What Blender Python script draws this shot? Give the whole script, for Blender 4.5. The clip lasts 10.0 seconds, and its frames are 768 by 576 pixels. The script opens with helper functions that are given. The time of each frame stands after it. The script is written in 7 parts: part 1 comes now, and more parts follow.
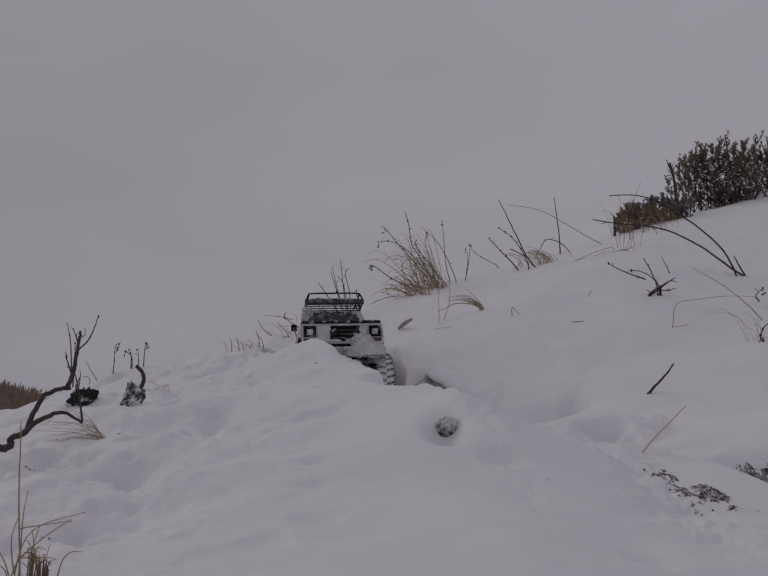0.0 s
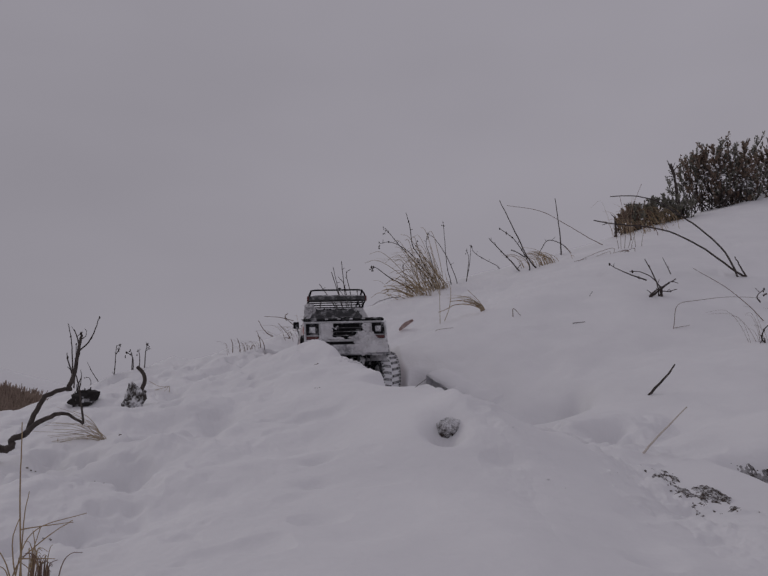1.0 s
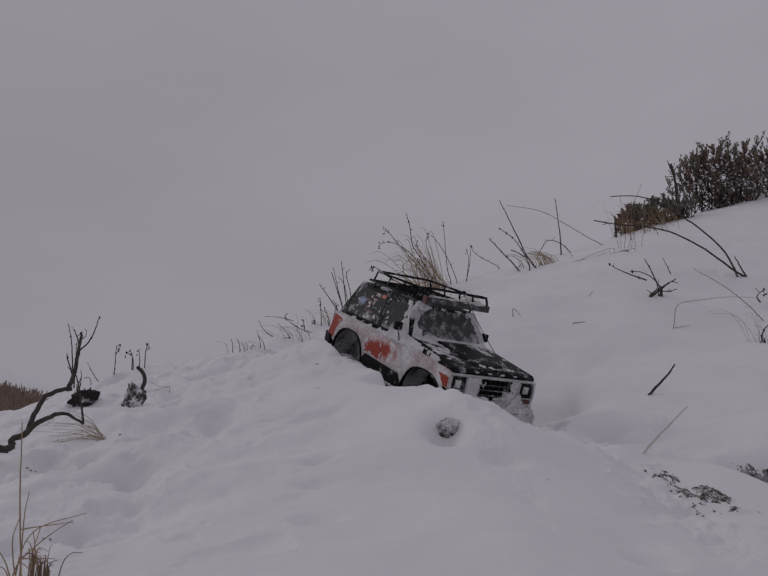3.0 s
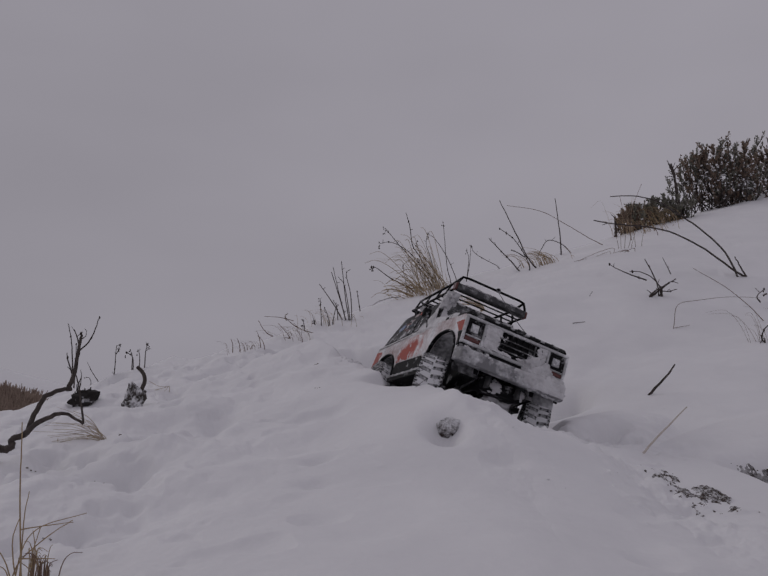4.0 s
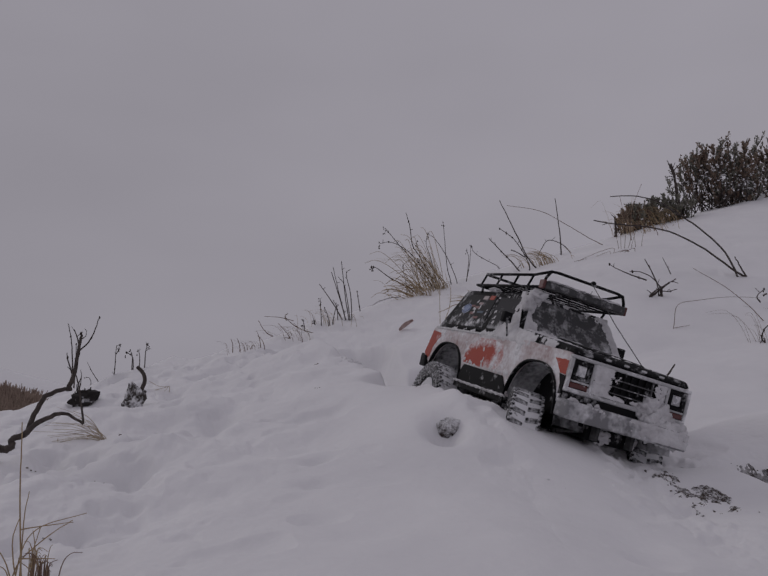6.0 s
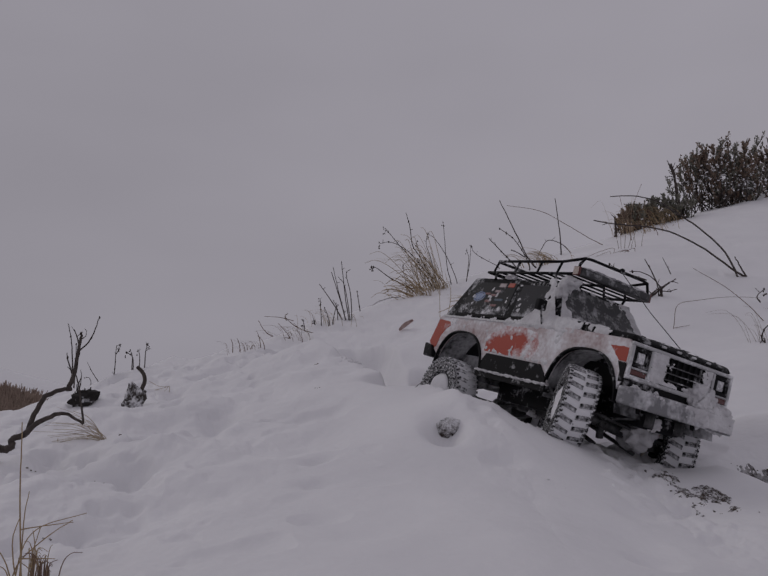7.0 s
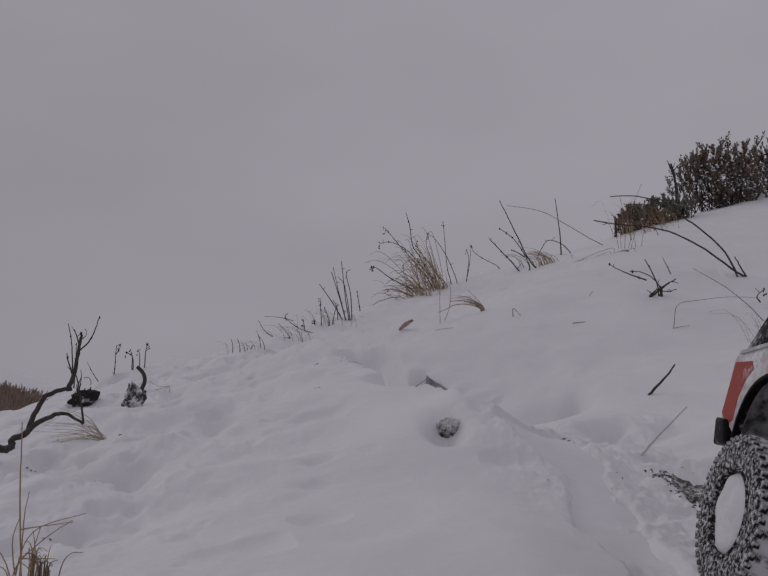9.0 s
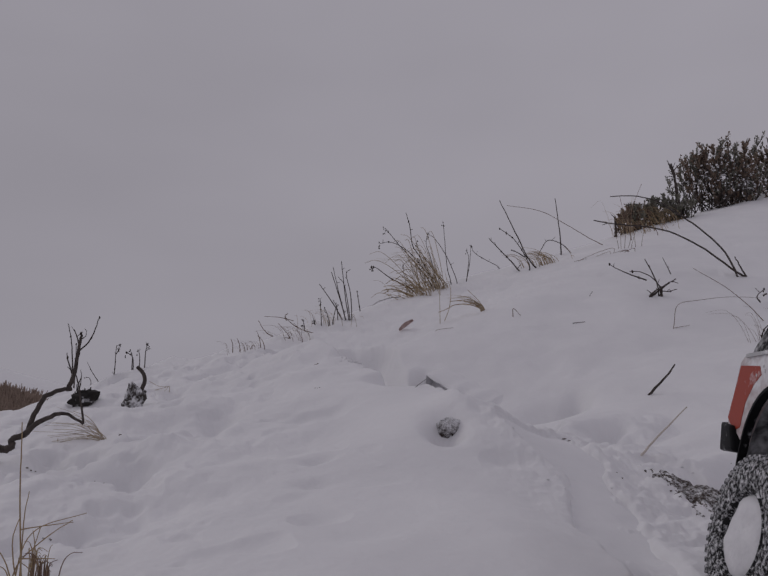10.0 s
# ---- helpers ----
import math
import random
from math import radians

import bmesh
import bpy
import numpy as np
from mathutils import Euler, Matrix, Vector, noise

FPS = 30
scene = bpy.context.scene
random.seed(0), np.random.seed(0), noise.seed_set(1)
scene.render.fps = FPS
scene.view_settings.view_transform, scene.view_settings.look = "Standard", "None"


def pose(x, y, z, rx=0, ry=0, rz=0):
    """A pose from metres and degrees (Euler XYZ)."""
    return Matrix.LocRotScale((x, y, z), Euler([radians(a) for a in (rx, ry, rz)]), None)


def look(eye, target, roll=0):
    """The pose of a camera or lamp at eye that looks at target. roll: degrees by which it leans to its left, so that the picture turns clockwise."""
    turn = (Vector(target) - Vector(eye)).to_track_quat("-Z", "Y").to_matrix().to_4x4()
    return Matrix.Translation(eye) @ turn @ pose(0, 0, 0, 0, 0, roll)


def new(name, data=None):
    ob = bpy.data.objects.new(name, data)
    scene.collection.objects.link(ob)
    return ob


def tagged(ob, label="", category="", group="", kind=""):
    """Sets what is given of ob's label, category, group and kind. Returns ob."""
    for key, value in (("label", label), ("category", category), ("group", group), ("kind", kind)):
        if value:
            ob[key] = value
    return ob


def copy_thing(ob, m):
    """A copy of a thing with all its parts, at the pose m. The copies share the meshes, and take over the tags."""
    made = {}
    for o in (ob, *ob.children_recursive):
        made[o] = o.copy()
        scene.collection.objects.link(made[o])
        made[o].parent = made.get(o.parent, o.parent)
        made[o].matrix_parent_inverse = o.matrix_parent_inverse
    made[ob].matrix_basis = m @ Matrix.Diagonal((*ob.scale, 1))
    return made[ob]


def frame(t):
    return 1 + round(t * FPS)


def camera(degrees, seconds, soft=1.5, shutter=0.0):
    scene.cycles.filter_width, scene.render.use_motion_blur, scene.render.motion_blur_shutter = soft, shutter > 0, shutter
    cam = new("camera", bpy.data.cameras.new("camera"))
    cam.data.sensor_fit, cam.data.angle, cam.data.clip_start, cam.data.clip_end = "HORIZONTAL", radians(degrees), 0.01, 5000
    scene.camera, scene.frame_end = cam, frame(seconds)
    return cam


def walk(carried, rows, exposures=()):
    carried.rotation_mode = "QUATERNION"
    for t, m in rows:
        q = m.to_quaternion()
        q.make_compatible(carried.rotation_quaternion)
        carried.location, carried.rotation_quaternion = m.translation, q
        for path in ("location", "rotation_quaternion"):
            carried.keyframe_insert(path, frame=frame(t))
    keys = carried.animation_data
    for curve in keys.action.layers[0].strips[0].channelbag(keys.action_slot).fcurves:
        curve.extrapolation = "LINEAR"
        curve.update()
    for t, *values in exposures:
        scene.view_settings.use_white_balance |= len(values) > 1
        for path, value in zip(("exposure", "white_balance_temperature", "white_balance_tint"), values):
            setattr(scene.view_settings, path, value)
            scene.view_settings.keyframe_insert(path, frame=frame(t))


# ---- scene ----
# camera: on a low stand in the snow, tilted up a little
cam = camera(52.2, 10.0, soft=1.5)
REST = pose(0, 0, 0.2, 99.5, 0, 0)
walk(cam, [(0.0, pose(0, 0, 0.2, 99.43, 0, -0.07)), (0.4, REST), (10.0, REST)],
     exposures=[(0.0, -0.06), (0.5, 0.0), (7.0, 0.0), (7.7, 0.04), (10.0, 0.04)])

# overcast sky and a weak, very soft sun behind the cloud
SUN_UP, SUN_ROUND = 34.0, 298.0
world = bpy.data.worlds.new("overcast")
scene.world = world
world.use_nodes = True
wn, wl = world.node_tree.nodes, world.node_tree.links
wn.clear()
w_out, w_back = wn.new("ShaderNodeOutputWorld"), wn.new("ShaderNodeBackground")
w_sky = wn.new("ShaderNodeTexSky")
w_sky.sky_type, w_sky.sun_disc = "NISHITA", False
w_sky.sun_elevation, w_sky.sun_rotation = radians(SUN_UP), radians(SUN_ROUND)
w_sky.dust_density = 6.0
w_grey = wn.new("ShaderNodeRGBToBW")
w_pos, w_sep, w_map, w_cloud = (wn.new(n) for n in ("ShaderNodeTexCoord", "ShaderNodeSeparateXYZ", "ShaderNodeMapping", "ShaderNodeTexNoise"))
w_map.inputs["Scale"].default_value = (1.0, 1.0, 2.4)
w_cloud.inputs["Scale"].default_value, w_cloud.inputs["Detail"].default_value = 2.4, 3.0
w_cloud.inputs["Roughness"].default_value = 0.4
w_high = wn.new("ShaderNodeMapRange")          # the cloud is brighter overhead
for k, v in zip(("From Min", "From Max", "To Min", "To Max"), (0.42, 1.0, 0.985, 1.20)):
    w_high.inputs[k].default_value = v
w_patch = wn.new("ShaderNodeMapRange")         # slow cloud shapes
for k, v in zip(("From Min", "From Max", "To Min", "To Max"), (0.3, 0.7, 0.94, 1.06)):
    w_patch.inputs[k].default_value = v
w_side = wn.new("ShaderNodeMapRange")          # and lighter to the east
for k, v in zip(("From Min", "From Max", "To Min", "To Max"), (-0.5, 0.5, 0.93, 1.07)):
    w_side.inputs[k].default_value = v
w_mul, w_mul2, w_add = (wn.new("ShaderNodeMath") for _ in range(3))
w_mul.operation, w_mul2.operation, w_add.operation = "MULTIPLY", "MULTIPLY", "MULTIPLY_ADD"
w_add.inputs[1].default_value = 0.004
w_tint = wn.new("ShaderNodeMix")
w_tint.data_type, w_tint.blend_type = "RGBA", "MULTIPLY"
w_tint.inputs[0].default_value = 1.0
w_tint.inputs[7].default_value = (0.310, 0.295, 0.334, 1)
wl.new(w_pos.outputs["Generated"], w_sep.inputs[0])
wl.new(w_pos.outputs["Generated"], w_map.inputs[0])
wl.new(w_map.outputs[0], w_cloud.inputs["Vector"])
wl.new(w_sep.outputs["Z"], w_high.inputs["Value"])
wl.new(w_cloud.outputs[0], w_patch.inputs["Value"])
wl.new(w_high.outputs[0], w_mul.inputs[0])
wl.new(w_patch.outputs[0], w_mul.inputs[1])
wl.new(w_sky.outputs[0], w_grey.inputs[0])
wl.new(w_grey.outputs[0], w_add.inputs[0])
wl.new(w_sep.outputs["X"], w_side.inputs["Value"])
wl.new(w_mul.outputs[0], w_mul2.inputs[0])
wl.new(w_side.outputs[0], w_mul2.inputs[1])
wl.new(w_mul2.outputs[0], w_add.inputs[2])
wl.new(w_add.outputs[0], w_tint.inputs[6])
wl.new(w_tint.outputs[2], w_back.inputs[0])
w_back.inputs[1].default_value = 0.945
wl.new(w_back.outputs[0], w_out.inputs[0])

sun = new("sun", bpy.data.lights.new("sun", "SUN"))
sun.data.energy, sun.data.angle, sun.data.color = 0.32, radians(24), (1.0, 0.96, 0.92)
sun.matrix_basis = look((0, 0, 0), (-math.sin(radians(SUN_ROUND)) * math.cos(radians(SUN_UP)),
                                    -math.cos(radians(SUN_ROUND)) * math.cos(radians(SUN_UP)), -math.sin(radians(SUN_UP))))
sun.location = (0, 0, 20)


# ---- materials ----
def material(name, colour, rough=0.6, metal=0.0, second=None, scale=40.0, low=0.35, high=0.65, bumpy=0.0, bump_scale=120.0,
             coat=0.0, per_object=0.0):
    """A plain surface: a base colour with a second one in it by noise at two scales, and fine relief."""
    m = bpy.data.materials.new(name)
    m.use_nodes = True
    n, l = m.node_tree.nodes, m.node_tree.links
    p = n["Principled BSDF"]
    p.inputs["Roughness"].default_value, p.inputs["Metallic"].default_value = rough, metal
    p.inputs["Base Color"].default_value = (*colour, 1)
    if coat:
        p.inputs["Coat Weight"].default_value = coat
    where = n.new("ShaderNodeTexCoord")
    if second:
        t, ramp, mix = n.new("ShaderNodeTexNoise"), n.new("ShaderNodeMapRange"), n.new("ShaderNodeMix")
        t.inputs["Scale"].default_value, t.inputs["Detail"].default_value = scale, 6.0
        t.inputs["Roughness"].default_value = 0.62
        ramp.inputs["From Min"].default_value, ramp.inputs["From Max"].default_value = low, high
        mix.data_type = "RGBA"
        mix.inputs[6].default_value, mix.inputs[7].default_value = (*colour, 1), (*second, 1)
        l.new(where.outputs["Object"], t.inputs["Vector"])
        l.new(t.outputs[0], ramp.inputs["Value"])
        l.new(ramp.outputs[0], mix.inputs[0])
        l.new(mix.outputs[2], p.inputs["Base Color"])
    if bumpy:
        t, b = n.new("ShaderNodeTexNoise"), n.new("ShaderNodeBump")
        t.inputs["Scale"].default_value, t.inputs["Detail"].default_value = bump_scale, 5.0
        b.inputs["Strength"].default_value, b.inputs["Distance"].default_value = bumpy, 0.002
        l.new(where.outputs["Object"], t.inputs["Vector"])
        l.new(t.outputs[0], b.inputs["Height"])
        l.new(b.outputs[0], p.inputs["Normal"])
    return m


SNOW_COLOUR, SNOW_SHADE = (0.81, 0.805, 0.82), (0.74, 0.735, 0.755)


def frosted(name, colour, rough, amount, scale=26.0, fine=150.0, metal=0.0, coat=0.0, sharp=0.06, shine=0.5, drift=None, bare=None):
    """A surface with driven snow stuck to it in patches and specks. amount: the share that is white. drift: (low, high, more), snow caught thickest at the lower height. bare: (centre, radii, turn, more), a spot on the side that the snow has left."""
    m = bpy.data.materials.new(name)
    m.use_nodes = True
    n, l = m.node_tree.nodes, m.node_tree.links
    p = n["Principled BSDF"]
    where = n.new("ShaderNodeTexCoord")
    big, small, add, cut, mix, gloss = (n.new(k) for k in ("ShaderNodeTexNoise", "ShaderNodeTexNoise", "ShaderNodeMath",
                                                           "ShaderNodeMapRange", "ShaderNodeMix", "ShaderNodeMix"))
    big.inputs["Scale"].default_value, big.inputs["Detail"].default_value = scale, 4.0
    small.inputs["Scale"].default_value, small.inputs["Detail"].default_value = fine, 5.0
    add.operation, add.inputs[1].default_value = "MULTIPLY_ADD", 0.55
    edge = 0.5 * 1.55 + (0.5 - amount) * 0.62
    cut.inputs["From Min"].default_value, cut.inputs["From Max"].default_value = edge - sharp, edge + sharp
    mix.data_type = "RGBA"
    mix.inputs[6].default_value, mix.inputs[7].default_value = (*colour, 1), (0.76, 0.76, 0.78, 1)
    gloss.inputs[2].default_value, gloss.inputs[3].default_value = rough, 0.85
    p.inputs["Metallic"].default_value = metal
    p.inputs["Coat Weight"].default_value = coat
    p.inputs["Specular IOR Level"].default_value = shine
    rel = n.new("ShaderNodeBump")
    rel.inputs["Strength"].default_value, rel.inputs["Distance"].default_value = 0.6, 0.002
    for t in (big, small):
        l.new(where.outputs["Object"], t.inputs["Vector"])
    l.new(small.outputs[0], add.inputs[0])
    l.new(big.outputs[0], add.inputs[2])
    if bare:
        place, far, fade, more = n.new("ShaderNodeMapping"), n.new("ShaderNodeVectorMath"), n.new("ShaderNodeMapRange"), n.new("ShaderNodeMath")
        place.vector_type = "TEXTURE"
        place.inputs["Location"].default_value = (bare[0][0], 0, bare[0][1])
        place.inputs["Rotation"].default_value = (0, radians(-bare[2]), 0)
        place.inputs["Scale"].default_value = (bare[1][0], 1000.0, bare[1][1])
        far.operation = "LENGTH"
        for k, v in zip(("From Min", "From Max", "To Min", "To Max"), (0.55, 1.10, 0.0, bare[3])):
            fade.inputs[k].default_value = v
        l.new(where.outputs["Object"], place.inputs["Vector"])
        l.new(place.outputs[0], far.inputs[0])
        l.new(far.outputs["Value"], fade.inputs["Value"])
        l.new(fade.outputs[0], more.inputs[0])
        l.new(add.outputs[0], more.inputs[1])
        l.new(more.outputs[0], cut.inputs["Value"])
    elif drift:
        level, climb, more = n.new("ShaderNodeSeparateXYZ"), n.new("ShaderNodeMapRange"), n.new("ShaderNodeMath")
        for k, v in zip(("From Min", "From Max", "To Min", "To Max"), (drift[0], drift[1], drift[2], 0.0)):
            climb.inputs[k].default_value = v
        l.new(where.outputs["Object"], level.inputs[0])
        l.new(level.outputs["Z"], climb.inputs["Value"])
        l.new(climb.outputs[0], more.inputs[0])
        l.new(add.outputs[0], more.inputs[1])
        l.new(more.outputs[0], cut.inputs["Value"])
    else:
        l.new(add.outputs[0], cut.inputs["Value"])
    l.new(cut.outputs[0], mix.inputs[0])
    l.new(cut.outputs[0], gloss.inputs[0])
    l.new(mix.outputs[2], p.inputs["Base Color"])
    l.new(gloss.outputs[0], p.inputs["Roughness"])
    l.new(cut.outputs[0], rel.inputs["Height"])
    l.new(rel.outputs[0], p.inputs["Normal"])
    return m


SNOW = material("snow", SNOW_COLOUR, 0.75, second=SNOW_SHADE, scale=5.0, low=0.3, high=0.7, bumpy=0.6, bump_scale=90.0)
PACKED = material("packed_snow", (0.75, 0.745, 0.765), 0.8, second=(0.66, 0.655, 0.68), scale=45.0, bumpy=0.5, bump_scale=260.0)
CLING = material("clinging_snow", (0.66, 0.655, 0.67), 0.8, second=(0.47, 0.46, 0.475), scale=38.0, low=0.38, high=0.68, bumpy=0.5, bump_scale=260.0)
BARK = material("bark", (0.034, 0.026, 0.023), 0.85, second=(0.085, 0.068, 0.060), scale=90.0, bumpy=0.8, bump_scale=300.0)
STRAW = material("straw", (0.40, 0.30, 0.17), 0.7, second=(0.26, 0.18, 0.10), scale=60.0)
STRAW_PALE = material("pale_straw", (0.46, 0.38, 0.27), 0.7, second=(0.33, 0.26, 0.18), scale=60.0)
STRAW_BLEACHED = material("bleached_straw", (0.62, 0.57, 0.52), 0.8, second=(0.54, 0.47, 0.42), scale=60.0)
WITHERED = material("withered_leaf", (0.60, 0.50, 0.48), 0.8, second=(0.46, 0.34, 0.32), scale=90.0)
STRAW_DARK = material("brown_straw", (0.20, 0.13, 0.09), 0.75, second=(0.12, 0.075, 0.055), scale=60.0)
LEAF = material("sage_leaf", (0.150, 0.150, 0.115), 0.8, second=(0.23, 0.22, 0.185), scale=14.0)
LEAF_BROWN = material("brown_leaf", (0.150, 0.098, 0.070), 0.8, second=(0.22, 0.165, 0.12), scale=14.0)
SOIL = material("soil", (0.10, 0.075, 0.060), 0.95, second=(0.22, 0.19, 0.17), scale=120.0, bumpy=1.0, bump_scale=300.0)
LITTER = frosted("thin_snow_on_soil", (0.062, 0.047, 0.039), 0.9, 0.41, 190.0, 750.0, sharp=0.13)
# shade inside the bank's hollow, put into a dark colour under snow specks
HOLLOW_SHADE = frosted("hollow_shade", (0.05, 0.040, 0.035), 0.9, 0.24, 60.0, 260.0, sharp=0.3)
GRILLE = frosted("grey_grille_plastic", (0.07, 0.07, 0.073), 0.55, 0.36, 60.0, 200.0, sharp=0.1)
ROT = frosted("black_rotten_wood", (0.016, 0.013, 0.012), 0.9, 0.20, 40.0, 120.0)
STUMP = frosted("frosted_bark", (0.05, 0.042, 0.038), 0.9, 0.47, 70.0, 260.0, sharp=0.10)
BLACK = frosted("black_shell", (0.008, 0.008, 0.009), 0.6, 0.16, 22.0, 170.0, shine=0.10, sharp=0.15)
DUSTED = frosted("dusted_window", (0.020, 0.020, 0.022), 0.5, 0.06, 60.0, 330.0, shine=0.10, sharp=0.14, drift=(0.206, 0.246, 0.26))
HOOD = frosted("black_hood", (0.007, 0.007, 0.008), 0.55, 0.18, 30.0, 190.0, shine=0.10, sharp=0.16)
RED = frosted("orange_red_paint", (0.36, 0.042, 0.020), 0.45, -0.10, 60.0, 260.0, sharp=0.22, shine=0.3, bare=((-0.036, 0.1615), (0.066, 0.022), 14, 0.46))
RED_BARE = frosted("orange_red_panel", (0.34, 0.042, 0.020), 0.4, 0.13, 34.0, 170.0, shine=0.3, sharp=0.12)
CRUST = frosted("snow_crusted_paint", (0.24, 0.11, 0.098), 0.6, 0.66, 24.0, 150.0, sharp=0.30)
GLASS = frosted("smoked_window", (0.060, 0.060, 0.063), 0.5, 0.02, 55.0, 260.0, shine=0.25, sharp=0.30, drift=(0.214, 0.240, 0.24))
SIDE_GLASS = frosted("smoked_side_window", (0.045, 0.045, 0.048), 0.6, -0.05, 40.0, 260.0, shine=0.10, sharp=0.22, drift=(0.206, 0.240, 0.24))
SILVER = frosted("silver_trim", (0.42, 0.42, 0.43), 0.45, 0.35, 30.0, 120.0, sharp=0.1)
BUMPER = frosted("grey_bumper", (0.19, 0.19, 0.20), 0.55, 0.30, 25.0, 120.0, sharp=0.16)
TRIM = frosted("black_plastic", (0.008, 0.008, 0.009), 0.6, 0.08, 40.0, 200.0, shine=0.10, sharp=0.16)
RUBBER = frosted("tyre_rubber", (0.016, 0.016, 0.017), 0.85, 0.41, 300.0, 1000.0, sharp=0.12, shine=0.2)
RUBBER_DARK = frosted("dark_tyre_rubber", (0.016, 0.016, 0.017), 0.85, 0.31, 260.0, 900.0, sharp=0.12, shine=0.2)
TREAD = frosted("snow_filled_tread", (0.05, 0.05, 0.05), 0.8, 0.86, 45.0, 240.0)
LUG = frosted("tread_rubber", (0.014, 0.014, 0.015), 0.8, 0.34, 110.0, 420.0, shine=0.2, sharp=0.20)
LUG_SNOWY = frosted("snow_caked_rubber", (0.02, 0.02, 0.021), 0.8, 0.50, 90.0, 420.0, shine=0.2, sharp=0.10)
METAL = material("dark_metal", (0.03, 0.03, 0.032), 0.55, 0.4, second=(0.10, 0.10, 0.10), scale=90.0)
LENS = frosted("lamp_lens", (0.40, 0.40, 0.42), 0.15, 0.35, 40.0, 200.0, coat=0.6)
AMBER = frosted("red_lamp_lens", (0.085, 0.012, 0.010), 0.3, 0.12, 40.0, 200.0, coat=0.3)
BLUE = material("blue_sticker", (0.05, 0.10, 0.28), 0.5, second=(0.3, 0.35, 0.45), scale=200.0)
RED_STICKER = material("dull_red_sticker", (0.16, 0.035, 0.03), 0.6, second=(0.28, 0.2, 0.2), scale=260.0)
BLUE_DARK = material("dark_blue_sticker", (0.03, 0.05, 0.08), 0.6, second=(0.12, 0.16, 0.2), scale=260.0)
PALE = material("pale_sticker", (0.45, 0.42, 0.42), 0.6, second=(0.3, 0.2, 0.2), scale=200.0)
WIRE = material("black_wire", (0.02, 0.02, 0.02), 0.5, second=(0.05, 0.05, 0.05), scale=200.0)
frosted_well = frosted("dusty_black", (0.030, 0.030, 0.032), 0.8, 0.34, 24.0, 150.0, sharp=0.34, shine=0.2)
# the haze of the distance is mixed into this lighter brown
SCRUB = material("hazy_scrub", (0.20, 0.145, 0.115), 0.9, second=(0.30, 0.23, 0.18), scale=0.6)


# ---- the lie of the land ----
CAM_Z = 0.2          # height of the lens above the datum


def lattice(ix, iy, seed):
    v = np.sin(ix * 127.1 + iy * 311.7 + seed * 74.7) * 43758.5453
    return v - np.floor(v)


def value_noise(x, y, seed):
    ix, iy = np.floor(x), np.floor(y)
    fx, fy = x - ix, y - iy
    fx, fy = fx * fx * fx * (fx * (fx * 6 - 15) + 10), fy * fy * fy * (fy * (fy * 6 - 15) + 10)
    a, b = lattice(ix, iy, seed), lattice(ix + 1, iy, seed)
    c, d = lattice(ix, iy + 1, seed), lattice(ix + 1, iy + 1, seed)
    return (a + (b - a) * fx) * (1 - fy) + (c + (d - c) * fx) * fy - 0.5


def fbm(x, y, scale, octaves, seed):
    total, amp = 0.0, 1.0
    x, y = x * scale, y * scale
    for k in range(octaves):
        total = total + amp * value_noise(x + 0.31 * y, y - 0.31 * x, seed + k)
        x, y, amp = x * 2.03 + 17.1, y * 2.03 - 9.3, amp * 0.5
    return total


def bump(x, y, cx, cy, rx, ry, h, turn=0.0):
    c, s = math.cos(math.radians(turn)), math.sin(math.radians(turn))
    u, v = (x - cx) * c + (y - cy) * s, (y - cy) * c - (x - cx) * s
    return h * np.exp(-(u / rx) ** 2 - (v / ry) ** 2)


def smooth01(t):
    t = np.clip(t, 0, 1)
    return t * t * (3 - 2 * t)


def softmin(a, b, k):
    t = np.clip(0.5 + 0.5 * (b - a) / k, 0, 1)
    return b + (a - b) * t - k * t * (1 - t)


def slope(x, y):
    """The hillside: climbs to the right and away, rolls over a shoulder and falls into the valley."""
    X, Y = np.clip(x, -1.4, 3.2), np.clip(y, 0.15, 5.6)
    z = (-0.1081 - 0.0742 * X - 0.0947 * Y - 0.0881 * X * X + 0.0257 * X * Y + 0.1815 * Y * Y
         - 0.0294 * Y ** 3 + 0.0257 * X * Y * Y)
    z = z + 0.30 * np.clip(x - 3.2, 0, 30) + 0.12 * np.clip(x + 1.4, -6, 0) + 0.05 * np.clip(y - 0.15, -3, 0)
    d = y - (3.05 + 0.86 * x + 0.10 * np.sin(2.3 * x + 0.6))
    d = np.clip(d, 0, None)
    z = z - np.where(d < 0.8, 0.42 * d * d, 0.42 * 0.64 + 0.672 * (d - 0.8))
    far = np.clip(np.hypot(x, y) - 9, 0, None)
    floor = -5.5 + 1.2 * fbm(x, y, 0.05, 3, 40)
    hill = smooth01((np.hypot(x, y) - 24) / 48)
    floor = floor + 11.1 * hill * np.exp(-((np.degrees(np.arctan2(x, y)) + 34) / 20) ** 2)
    return np.where(far > 0, np.maximum(z, floor), z)


